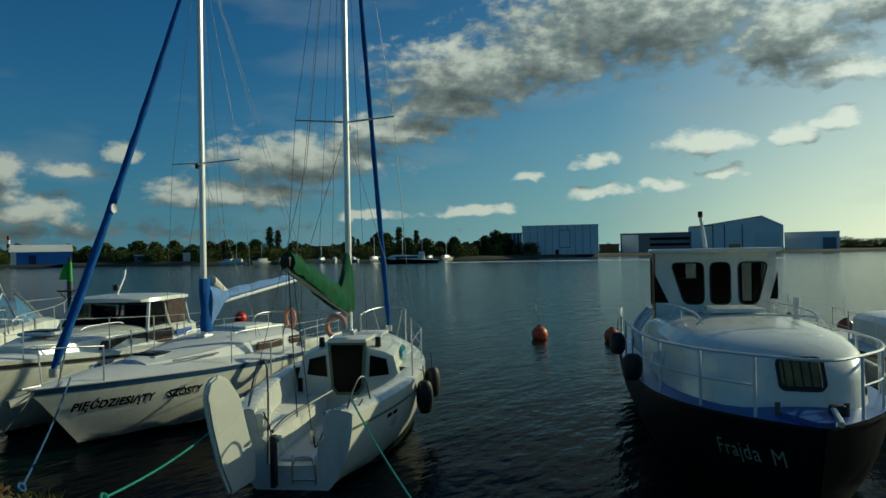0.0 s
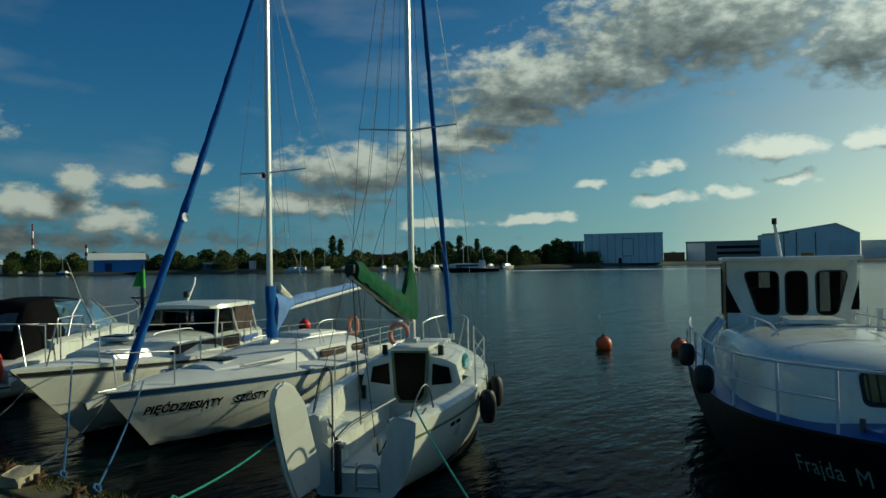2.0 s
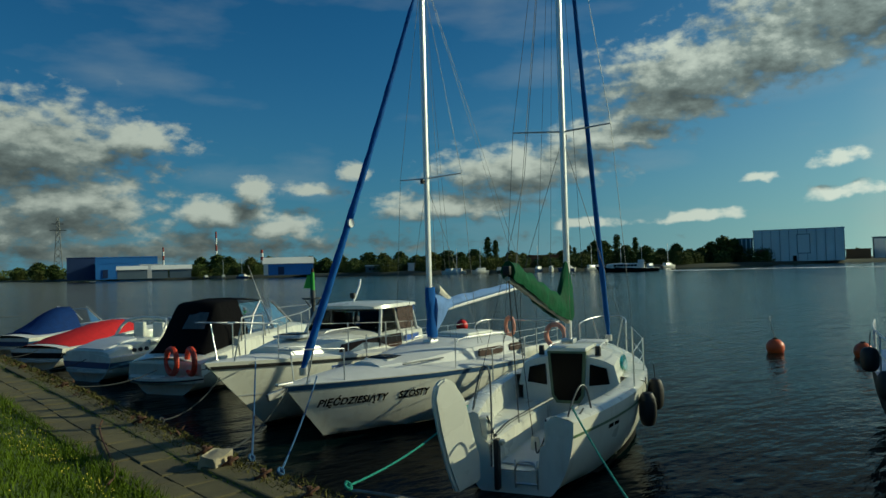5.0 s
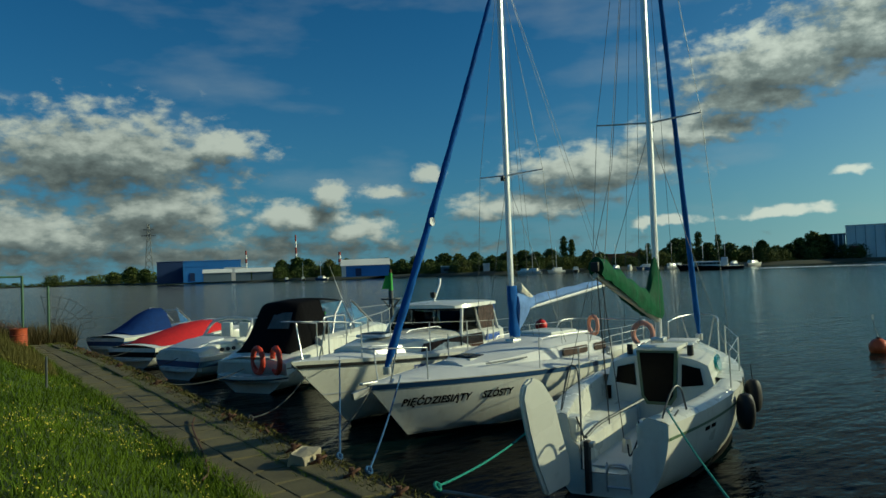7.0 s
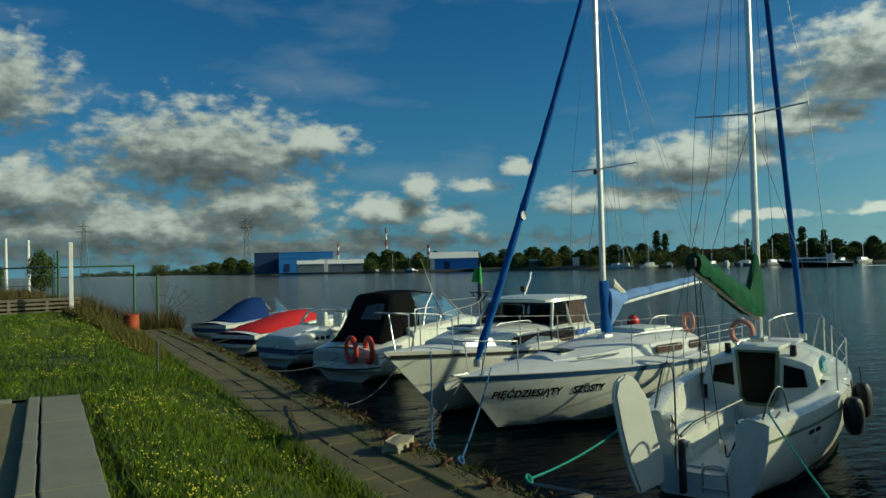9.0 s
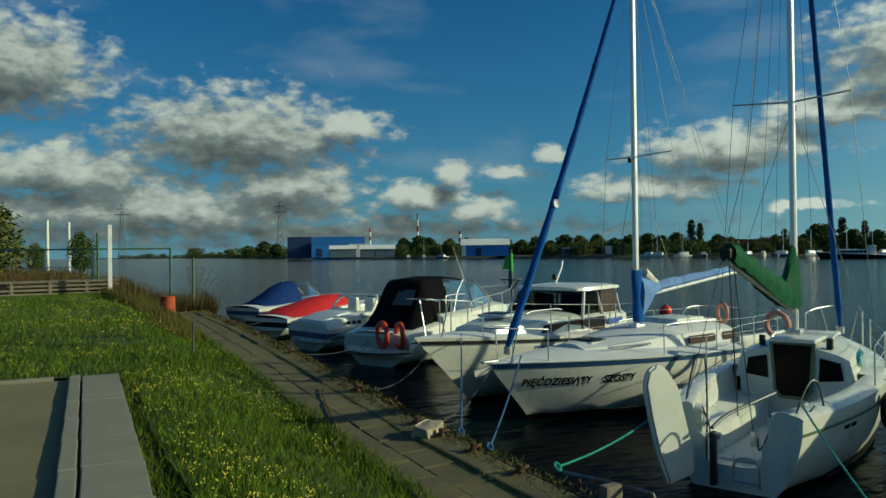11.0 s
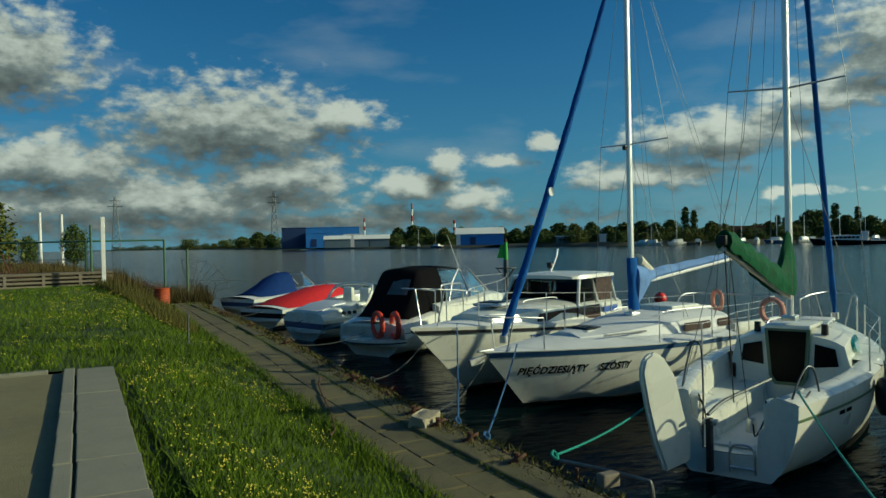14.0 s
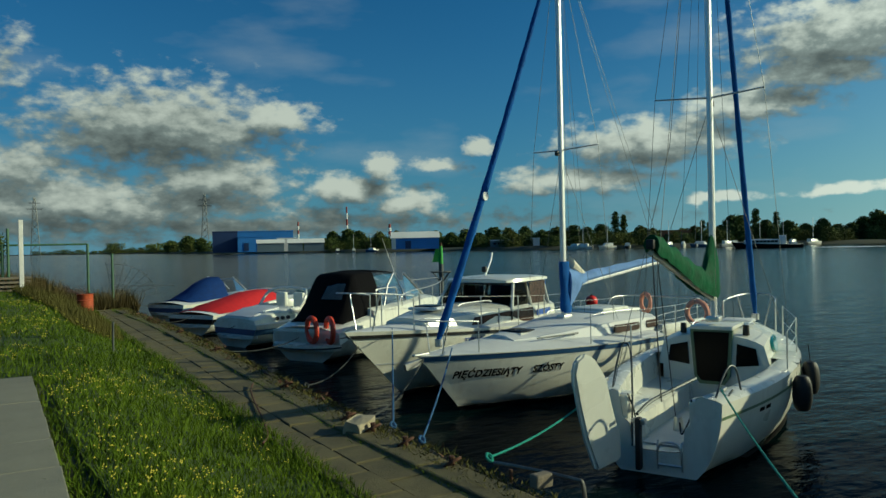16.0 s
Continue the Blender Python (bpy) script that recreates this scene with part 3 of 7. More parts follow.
def house(sections, camber=0.05, n=7, power=0.45):
    """A cabin lofted from (x, half width at foot, half width at top, z foot, z top)."""
    rings = []
    for x, w0, w1, z0, z1 in sections:
        ring = [Vector((x, -w0, z0))]
        for k in range(n + 1):
            a = math.pi * k / n
            c = -math.cos(a)
            y = math.copysign(abs(c) ** power, c)
            rise = math.sin(a) ** power
            ring.append(Vector((x, (w1 + (w0 - w1) * (1 - rise) * 0.6) * y, z0 + (z1 - z0) * (0.82 + 0.18 * rise) + camber * (1 - y * y))))
        ring.append(Vector((x, w0, z0)))
        rings.append(ring)
    return loft(rings)


def wire(parent, points, r=0.004, mat=WIRE, name="wire", label=""):
    return part(name, tube(points, r, 5), mat, parent, label)


def lifebuoy(m, mat, label, tie=WHITE_BAND):
    ring = thing("lifebuoy", label, "lifebuoy", m)
    part("ring", disc_ring(0.29, 0.065), mat, ring)
    for a in (45, 135, 225, 315):
        b = disc_ring(0.29, 0.069, 24, 8)
        keep = [v for v in b.verts if abs((math.degrees(math.atan2(v.co.z, v.co.x)) - a + 180) % 360 - 180) < 16]
        bmesh.ops.delete(b, geom=[v for v in b.verts if v not in keep], context="VERTS")
        part("band", b, tie, ring)
    return ring


def boat_base(name, label, m, rings, gel=GEL, foul=ANTIFOUL, deck=GEL_DECK, camber=0.06, water_z=0.06, deck_x0=-1.0, group=""):
    b = thing(name, label, "boat", m, group)
    part("hull_side", skin(rings, water_z, 99), gel, b)
    part("underbody", skin(rings, -9, water_z), foul, b, "dark underwater hull")
    part("transom", transom_bm(rings), gel, b)
    part("deck", deck_bm(rings, camber, deck_x0), deck, b)
    return b


def stanchions(b, rings, xs, sign, h=0.55, r=0.011, inset=0.06, wires=2, mat=STEEL):
    tops = []
    for x in xs:
        p = ring_at(rings, x)
        base = Vector((p.x, sign * max(0.02, p.y - inset), p.z))
        top = base + Vector((0, 0, h))
        part("stanchion", tube([base, top], r, 6), mat, b)
        tops.append(top)
    for k in range(wires):
        f = 1 - 0.48 * k
        wire(b, [t - Vector((0, 0, h * (1 - f) + 0.01)) for t in tops], 0.0045, STEEL, "lifeline")
    return tops


def pulpit(b, rings, L, back=1.1, h=0.6, mat=STEEL, r=0.0125, mid=True):
    a, c = ring_at(rings, L - back), ring_at(rings, L - 0.12)
    left = Vector((a.x, a.y - 0.05, a.z + h))
    nose = Vector((c.x + 0.05, 0, c.z + h + 0.04))
    right = Vector((left.x, -left.y, left.z))
    corner_l, corner_r = Vector((nose.x - 0.02, left.y * 0.45, nose.z)), Vector((nose.x - 0.02, -left.y * 0.45, nose.z))
    part("pulpit_rail", tube(smooth_line([left, left.lerp(corner_l, 0.5) + Vector((0, 0.05, 0.01)), corner_l, nose + Vector((0.03, 0, 0)), corner_r, right.lerp(corner_r, 0.5) + Vector((0, -0.05, 0.01)), right], 5), r), mat, b)
    for sign in (1, -1):
        for x, f in ((L - back, 0.0), (L - back * 0.4, 0.62)):
            p = ring_at(rings, x)
            top = left.lerp(corner_l, f)
            part("pulpit_leg", tube([(p.x, sign * max(0.03, p.y - 0.05), p.z), (top.x, sign * top.y, top.z)], r), mat, b)
    return left, right


def hull_lettering(text, size, mat, boat, rings, xc, zc, sign, along, label, slope=0.0, shear=0.0, space=1.0, bold=0.014, squash=1.0):
    """Letters laid onto the side of a hull; along is +1 or -1, the way that the text runs in x."""
    cu = bpy.data.curves.new("lettering", "FONT")
    cu.body, cu.size, cu.align_x, cu.align_y, cu.shear, cu.space_character, cu.offset = text, size, "CENTER", "CENTER", shear, space, size * bold
    ob = bpy.data.objects.new("lettering", cu)
    scene.collection.objects.link(ob)
    bpy.context.view_layer.update()
    me = bpy.data.meshes.new_from_object(ob.evaluated_get(bpy.context.evaluated_depsgraph_get()))
    bpy.data.objects.remove(ob)
    for v in me.vertices:
        v.co = side_point(rings, xc + along * squash * v.co.x, zc + v.co.y + slope * v.co.x, sign, 0.013)
    me.materials.clear()
    me.materials.append(mat)
    out = new("lettering", me)
    out.parent = boat
    return tagged(out, label)


def hull_bars(boat, rings, xc, zc, sign, w, h, mat, label, n=2):
    """Unreadable marks as plain bars on the hull side."""
    step = w / n
    for k in range(n):
        x0 = xc - w / 2 + k * step
        bm = bmesh.new()
        vs = [bm.verts.new(side_point(rings, x, z, sign, 0.007)) for x, z in
              ((x0, zc - h / 2), (x0 + step * 0.8, zc - h / 2), (x0 + step * 0.8, zc + h / 2), (x0, zc + h / 2))]
        bm.faces.new(vs)
        part("registration_bar", bm, mat, boat, label)


def fender(m, label="black rubber fender hanging at the side of a boat", r=0.13, h=0.5):
    f = thing("fender", label, "fender", m)
    rings = [[Vector((r * math.sin(t) ** 0.5 * math.cos(a), r * math.sin(t) ** 0.5 * math.sin(a), -h / 2 * math.cos(t))) for a in (2 * math.pi * i / 12 for i in range(12))]
             for t in (math.pi * (k + 0.12) / 10.24 for k in range(11))]
    part("body", loft(rings), BLACK_RUBBER, f)
    part("lanyard", tube([(0, 0, h / 2 - 0.02), (0, 0.02, h / 2 + 0.22)], 0.008), DARK_ROPE, f)
    return f


def mast_of(boat, x, z0, top, spread_z, spread_w, tilt=0.0, r=0.052):
    def at(z):
        return Vector((x - tilt * (z - z0), 0, z))
    rings = []
    for k in range(13):
        z = z0 + (top - z0) * k / 12
        c = at(z)
        rings.append([c + Vector((1.35 * r * math.cos(a), r * math.sin(a), 0)) for a in (2 * math.pi * i / 12 for i in range(12))])
    part("mast", loft(rings), ALU, boat, "pale aluminium mast")
    part("mast_step", box((0.26, 0.2, 0.08), (x, 0, z0 + 0.02), 0.02), STEEL, boat)
    c = at(spread_z)
    for sign in (1, -1):
        part("spreader", tube([c, c + Vector((-0.12, sign * spread_w, 0.04))], 0.017, 6, None, 0.012), ALU, boat)
        wire(boat, [at(z0) + Vector((-0.15, sign * (spread_w + 0.25), 0)), c + Vector((-0.12, sign * spread_w, 0.04)), at(top - 0.15)], 0.0042, name="shroud")
        wire(boat, [at(z0) + Vector((-0.35, sign * (spread_w + 0.2), 0)), c - Vector((0, 0, 0.1))], 0.0042, name="shroud")
    part("mast_light", box((0.07, 0.07, 0.09), c + Vector((0.12, 0, -0.07)), 0.01), BLACK_RUBBER, boat)
    return at


def furled_sail(boat, foot, head, r0, r1, mat, label):
    a, b = Vector(foot), Vector(head)
    rings = []
    for k in range(25):
        t = k / 24
        c = a.lerp(b, t) + Vector((-0.05 * math.sin(math.pi * t), 0, 0))
        r = (r0 + (r1 - r0) * t) * (1 + 0.10 * math.sin(k * 2.3)) * (0.55 if k in (0, 24) else 1)
        rings.append([c + Vector((r * math.cos(q), r * math.sin(q), 0)) for q in (2 * math.pi * i / 10 + 0.35 * k for i in range(10))])
    part("furled_genoa", loft(rings), mat, boat, label)
    part("furling_drum", tube([a - Vector((0, 0, 0.12)), a], 0.07, 10), STEEL, boat)


# ---- sailboat with the green sail cover, stern to the quay ----
def build_green_yacht():
    L = 6.7
    R = hull_rings(L, 2.35, 1.12, 0.90, transom=0.64, rake=0.55, draft=0.32, fine=2.1, peak=0.45)
    b = thing("sailing_yacht", "white sailing yacht with green sail cover moored stern to the quay", "sailboat", pose(6.72, 6.03, 0, 0, 0, 23.5))
    part("hull_side", skin(R, 0.05, 99), GEL, b)
    part("underbody", skin(R, -9, 0.05), ANTIFOUL, b, "dark underwater hull")
    part("rubbing_strake", band(R, 0.80, 0.84, 0.014), GREEN_FRAME, b, "thin olive rubbing strake")
    part("foredeck", deck_bm(R, 0.10, 2.9), GEL, b)

    # cockpit: coaming, benches and well in one moulding, open at the stern
    def u_ring(x):
        p = ring_at(R, x)
        w, z = p.y, p.z
        half = [(w, z), (w - 0.05, z + 0.03), (w - 0.24, z + 0.07), (w - 0.29, z + 0.05), (w - 0.34, 0.64), (0.36, 0.60), (0.33, 0.58), (0.30, 0.30), (0.16, 0.28)]
        return [Vector((x, y, q)) for y, q in half] + [Vector((x, -y, q)) for y, q in half[::-1]]
    rows = [u_ring(0.02 + (2.92 - 0.02) * k / 9) for k in range(10)]
    part("cockpit_moulding", loft(rows, False, False), GEL, b, "white moulded cockpit with two benches")
    bm = bmesh.new()
    hull0 = [p for p in R[0]] + [Vector((p.x, -p.y, p.z)) for p in R[0][::-1][:-1]]
    sole = [v for v in u_ring(0.0)]
    low = [Vector((0, v.y, v.z)) for v in sole]
    ring = [Vector((0, p.y, p.z)) for p in R[0][:-1]]
    outline = [Vector((0.0, -p.y, p.z)) for p in R[0][::-1]][:-1] + ring + low
    vs = [bm.verts.new(v) for v in outline]
    bm.faces.new(vs)
    bmesh.ops.remove_doubles(bm, verts=bm.verts, dist=1e-4)
    part("transom", bm, GEL, b, smooth=False)
    for sign in (1, -1):
        part("transom_locker", box((0.30, 0.28, 0.34), (0.20, sign * 0.50, 0.74), 0.05), GEL, b)
    part("cockpit_sole_grating", box((1.9, 0.5, 0.012), (1.2, 0, 0.297)), GEL_DECK, b)
    part("winch_pedestal", tube([(1.0, 0.02, 0.3), (1.0, 0.02, 0.42), (1.0, 0.02, 0.48)], 0.07, 10, None, 0.05), STEEL, b)
    # cabin
    S = [(2.85, 0.82, 0.60, 0.86, 1.28), (3.15, 0.82, 0.60, 0.90, 1.34), (3.8, 0.78, 0.55, 0.96, 1.36), (4.5, 0.66, 0.45, 1.02, 1.33), (5.1, 0.46, 0.32, 1.08, 1.28), (5.7, 0.26, 0.15, 1.12, 1.20)]
    part("cabin", house(S, 0.08), GEL, b, "low white cabin trunk")
    part("bulkhead", box((0.06, 1.50, 0.80), (2.90, 0, 0.66)), GEL, b, smooth=False)
    part("companion_frame", prism([(-0.31, 1.42), (0.31, 1.42), (0.26, 0.72), (0.18, 0.60), (-0.18, 0.60), (-0.26, 0.72)], 0.07, "x"), GREEN_FRAME, b, "olive companionway frame").location.x = 2.83
    part("companion_door", prism([(-0.26, 1.39), (0.26, 1.39), (0.215, 0.74), (0.15, 0.65), (-0.15, 0.65), (-0.215, 0.74)], 0.05, "x"), DARK_GLASS, b, "dark smoked companionway door").location.x = 2.805
    for sign in (1, -1):
        part("bulkhead_window", prism([(sign * 0.36, 1.22), (sign * 0.62, 1.16), (sign * 0.66, 0.92), (sign * 0.34, 0.88)], 0.03, "x"), DARK_GLASS, b).location.x = 2.835
        bm = bmesh.new()
        o = [(3.75 + 0.48 * math.cos(a), 1.15 + 0.115 * math.sin(a)) for a in (2 * math.pi * i / 18 for i in range(18))]
        vs = [bm.verts.new((x, sign * (0.80 - 0.115 * (x - 3.6) - 0.27 * (z - 0.96) + 0.02), z)) for x, z in o]
        f = bm.faces.new(vs)
        ext = bmesh.ops.extrude_face_region(bm, geom=[f])
        bmesh.ops.translate(bm, vec=(0, -sign * 0.05, 0), verts=[v for v in ext["geom"] if isinstance(v, bmesh.types.BMVert)])
        part("cabin_window", bm, TEAL_GLASS, b, "oval teal-tinted window")
    part("sliding_hatch", box((0.85, 0.62, 0.06), (3.22, 0, 1.45), 0.02), GEL, b)
    part("fore_hatch", box((0.5, 0.5, 0.06), (4.75, 0, 1.37), 0.02), GEL_DECK, b)
    for sign in (1, -1):
        part("winch", tube([(3.0, sign * 0.46, 1.34), (3.0, sign * 0.46, 1.45), (3.0, sign * 0.46, 1.49)], 0.05, 10, None, 0.045), BLACK_RUBBER, b)
        part("cabin_handrail", tube(smooth_line([(3.3, sign * 0.42, 1.39), (3.5, sign * 0.41, 1.46), (4.1, sign * 0.37, 1.45), (4.3, sign * 0.35, 1.37)], 4), 0.012), STEEL, b)
        # stern rail hoop and coaming hoop
        w = ring_at(R, 0.2).y - 0.1
        part("cleat", box((0.18, 0.04, 0.05), (0.25, sign * (w + 0.02), 1.03), 0.012), STEEL, b)
        stanchions(b, R, [2.4, 3.9, 5.3], sign, 0.55)
    pulpit(b, R, L, 0.95, 0.55)
    # tall stern hoop on one quarter, low hoop on the other
    part("stern_rail", tube(smooth_line([(0.0, 0.62, 0.34), (0.18, 0.60, 0.95), (0.32, 0.54, 1.42), (0.33, 0.47, 1.50), (0.30, 0.40, 1.40), (0.16, 0.34, 0.95), (0.0, 0.30, 0.30)], 6), 0.0125), WIRE, b, "dark steel stern hoop")
    part("stern_rail", tube(smooth_line([(0.02, -0.60, 0.58), (0.16, -0.66, 0.98), (0.38, -0.74, 1.26), (0.52, -0.80, 1.24), (0.60, -0.84, 0.98)], 6), 0.0125), WIRE, b, "dark steel stern hoop")
    part("stern_rail", tube(smooth_line([(0.10, -0.62, 0.60), (0.26, -0.70, 0.84), (0.44, -0.78, 1.0)], 5), 0.012), WIRE, b, "dark steel stern hoop")
    for y in (0.36, -0.40):
        part("sheet_rope", tube(smooth_line([(0.05, y, 0.92), (0.16, y * 0.9, 0.70), (0.06, y * 0.7, 0.50), (0.12, y * 0.6, 0.62)], 6), 0.010), DARK_ROPE, b, "dark coiled rope")
    # boarding ladder
    for y in (-0.30, -0.02):
        part("ladder_rail", tube(smooth_line([(-0.03, y, 0.08), (-0.05, y, 0.32), (-0.02, y, 0.42)], 4), 0.014), STEEL, b)
    part("ladder_rung", tube([(-0.04, -0.30, 0.14), (-0.04, -0.02, 0.14)], 0.014), STEEL, b)
    part("ladder_rung", tube(smooth_line([(-0.05, -0.30, 0.30), (-0.05, -0.25, 0.40), (-0.05, -0.07, 0.40), (-0.05, -0.02, 0.30)], 5), 0.014), STEEL, b)
    # rudder, blade raised out of the water, and tiller
    blade = [(-0.17, 0.05), (0.14, 0.0), (0.20, 0.25), (0.19, 0.62), (0.20, 1.05), (0.12, 1.36), (0.02, 1.47), (-0.09, 1.44), (-0.16, 1.30), (-0.19, 0.90), (-0.20, 0.45)]
    bm = prism(blade, 0.085, "y")
    bmesh.ops.bevel(bm, geom=[e for e in bm.edges], offset=0.028, segments=2, affect="EDGES")
    ob = part("rudder_blade", bm, GEL, b, "white rudder blade swung up")
    ob.matrix_basis = pose(-0.26, 0.50, 0.10, 0, 0, -24) @ pose(0, 0, 0, 0, -17, 0) @ Matrix.Diagonal((1.35, 1, 0.98, 1))
    part("rudder_head", box((0.12, 0.06, 0.62), (-0.06, 0.20, 0.36), 0.015), BLACK_RUBBER, b, "black rudder head")
    part("gudgeon", box((0.10, 0.16, 0.06), (-0.02, 0.20, 0.62), 0.01), STEEL, b)
    part("tiller", tube(smooth_line([(-0.10, 0.20, 0.72), (0.3, 0.16, 0.80), (1.0, 0.08, 0.83), (1.65, -0.05, 0.88)], 4), 0.022, 8), WIRE, b, "dark tiller")
    # rig
    at = mast_of(b, 3.0, 1.55, 10.6, 4.95, 0.80, 0.0, 0.05)
    furled_sail(b, (6.35, 0, 1.35), (3.25, 0, 10.4), 0.055, 0.035, BLUE_CANVAS, "navy blue furled headsail")
    wire(b, [(0.1, 0.55, 1.0), (0.8, 0.0, 4.0), (2.98, 0, 10.5)], 0.004, name="backstay")
    for k, y in enumerate((-0.35, -0.15, 0.12, 0.3)):
        wire(b, [(2.7 - 0.2 * k, y, 1.6), (2.98, y * 0.1, 9.8)], 0.003, name="halyard")
    wire(b, [(0.30, 0, 2.78), (2.95, 0, 10.5)], 0.004, name="topping_lift")
    # boom rises towards its end; the cover hangs over it and stands up at the mast
    goose, end = Vector((2.93, 0, 1.98)), Vector((0.35, 0.12, 2.72))
    part("boom", tube([goose - Vector((0, 0.0, 0.10)), end - Vector((0, -0.02, 0.08))], 0.04, 10), CREAM_CLOTH, b, "cream boom")
    rings = []
    for k in range(17):
        t = k / 16
        c = goose.lerp(end, t)
        lift = 0.66 * max(0, 1 - t / 0.16) ** 1.1 + 0.22 - 0.05 * t + 0.03 * math.sin(k * 1.9)
        w = (0.115 - 0.025 * t) * (1 + 0.22 * math.sin(k * 2.4))
        drop = 0.09 + 0.06 * math.sin(math.pi * min(1, t * 1.5)) + 0.02 * math.sin(k * 3.1)
        shape = [(-w * 0.7, -drop), (-w, 0.0), (-w * 0.85, lift * 0.55), (-w * 0.30, lift * 0.95), (0, lift), (w * 0.30, lift * 0.95), (w * 0.85, lift * 0.55), (w, 0.0), (w * 0.7, -drop), (0.0, -0.02)]
        rings.append([c + Vector((0.02 * math.sin(k + q), y, z)) for q, (y, z) in enumerate(shape)])
    part("sail_cover", loft(rings), GREEN_CANVAS, b, "sagging dark green sail cover")
    part("boom_end", box((0.10, 0.10, 0.12), end + Vector((-0.04, 0, 0.02)), 0.02), BLACK_RUBBER, b)
    wire(b, [end, (0.55, 0.1, 0.75)], 0.008, DARK_ROPE, "mainsheet")
    wire(b, [end + Vector((0.15, 0, 0)), (1.0, 0.05, 0.45)], 0.006, DARK_ROPE, "mainsheet")
    hull_bars(b, R, 1.25, 0.66, -1, 0.42, 0.05, BLACK_PAINT, "small black registration marks", 2)
    return b, R


green_yacht, GREEN_R = build_green_yacht()


# ---- sailboat with the blue furled sail, bow to the quay ----
def build_blue_yacht():
    L = 7.5
    R = hull_rings(L, 2.6, 1.02, 0.92, transom=0.72, rake=1.25, draft=0.35, fine=2.3, peak=0.42)
    b = boat_base("sailing_yacht", "white sailing yacht with blue furled headsail moored bow to the quay", pose(13.32, 11.36, 0, 0, 0, 189.5), R, camber=0.16, water_z=0.08, deck_x0=1.9)
    b["category"] = "sailboat"
    part("sheer_stripe", band(R, 0.90, 0.985, 0.008), NAVY, b, "dark blue stripe along the sheer")
    part("toe_rail", band(R, 0.985, 1.0, 0.022), GEL, b)
    S = [(1.85, 0.92, 0.80, 0.9, 1.30), (2.4, 0.92, 0.80, 0.92, 1.34), (3.3, 0.90, 0.74, 0.94, 1.33), (3.9, 0.84, 0.66, 0.98, 1.28), (4.6, 0.70, 0.50, 1.0, 1.20), (5.6, 0.4, 0.25, 1.02, 1.13)]
    part("cabin", house(S, 0.06), GEL_DECK, b, "low pale cabin trunk")
    part("sliding_hatch", box((0.9, 0.8, 0.07), (2.55, 0, 1.43), 0.025), GEL, b)
    part("hatch_rail", box((1.3, 0.98, 0.05), (2.45, 0, 1.385), 0.02), GEL_DECK, b)
    part("fore_hatch", box((0.48, 0.48, 0.07), (5.05, 0, 1.19), 0.025), DARK_GLASS, b, "dark tinted deck hatch")
    part("hatch_frame", box((0.56, 0.56, 0.05), (5.05, 0, 1.17), 0.02), GEL, b)
    part("boat_hook", tube([(4.3, 0.75, 1.14), (5.3, 0.62, 1.13)], 0.015), WIRE, b)
    for sign in (1, -1):
        for x, w in ((2.05, 0.42), (2.95, 0.85)):
            bm = prism(round_rect(w, 0.15, 0.05, 3, x, 1.13), 0.03, "y")
            part("cabin_window", bm, BROWN_GLASS, b, "brown-tinted cabin window").location.y = sign * 0.905
        stanchions(b, R, [0.25, 1.6, 3.0, 4.4], sign, 0.55)
        part("stern_rail", tube(smooth_line([(0.9, sign * 1.0, 0.95), (0.7, sign * 0.98, 1.45), (0.1, sign * 0.9, 1.5), (0.02, sign * 0.5, 1.5), (0.0, 0, 1.5)], 5), 0.0135), STEEL, b)
        part("cabin_handrail", tube(smooth_line([(2.0, sign * 0.62, 1.36), (2.2, sign * 0.61, 1.41), (3.4, sign * 0.56, 1.41), (3.6, sign * 0.55, 1.35)], 4), 0.011), STEEL, b)
        part("bench", box((1.75, 0.55, 0.3), (0.95, sign * 0.68, 0.75), 0.05), GEL, b)
        part("coaming", box((1.85, 0.12, 0.22), (0.95, sign * 0.98, 0.98), 0.04), GEL, b)
    part("cockpit_sole", box((1.9, 0.9, 0.05), (0.95, 0, 0.45)), GEL_DECK, b)
    pulpit(b, R, L, 0.95, 0.52)
    part("bow_roller", box((0.32, 0.08, 0.04), (L - 0.05, 0, 1.04), 0.012), STEEL, b)
    part("anchor", prism([(0, 0), (0.35, -0.05), (0.32, -0.16), (0.05, -0.10)], 0.06, "y"), STEEL, b, "stowed steel anchor").location = (L - 0.05, 0, 0.98)
    for word, x in (("PI\u0118\u0106DZIESI\u0104TY", 6.36), ("SZ\u00d3STY", 5.32)):
        hull_lettering(word, 0.168, BLACK_PAINT, b, R, x, 0.65, 1, -1, "black hand-painted capital letters", 0.0, 0.1, 1.06, 0.042, 0.90)
    at = mast_of(b, 3.72, 1.33, 8.9, 4.58, 0.78, 0.0, 0.052)
    furled_sail(b, (7.05, 0, 1.25), (3.95, 0, 8.15), 0.075, 0.045, BLUE_CANVAS, "bright blue furled headsail")
    part("sail_patch", prism(round_rect(0.13, 0.15, 0.06, 4), 0.03, "y"), WHITE_BAND, b, "white round sail mark").location = (5.94, 0.062, 3.62)
    # sail stowed on the boom, its front wrapped round the mast
    rings = []
    for k in range(9):
        z = 1.42 + 1.0 * k / 8
        w = 0.098 + 0.02 * math.sin(k * 1.3) * (1 - k / 8)
        rings.append([Vector((3.70 + (w + 0.03) * math.cos(a) - 0.04 * (1 - k / 8), w * 0.8 * math.sin(a), z)) for a in (2 * math.pi * i / 10 for i in range(10))])
    part("mast_sleeve", loft(rings), BLUE_CANVAS, b, "blue canvas sleeve round the mast foot")
    goose, end = Vector((3.62, 0, 1.98)), Vector((0.25, 0, 2.36))
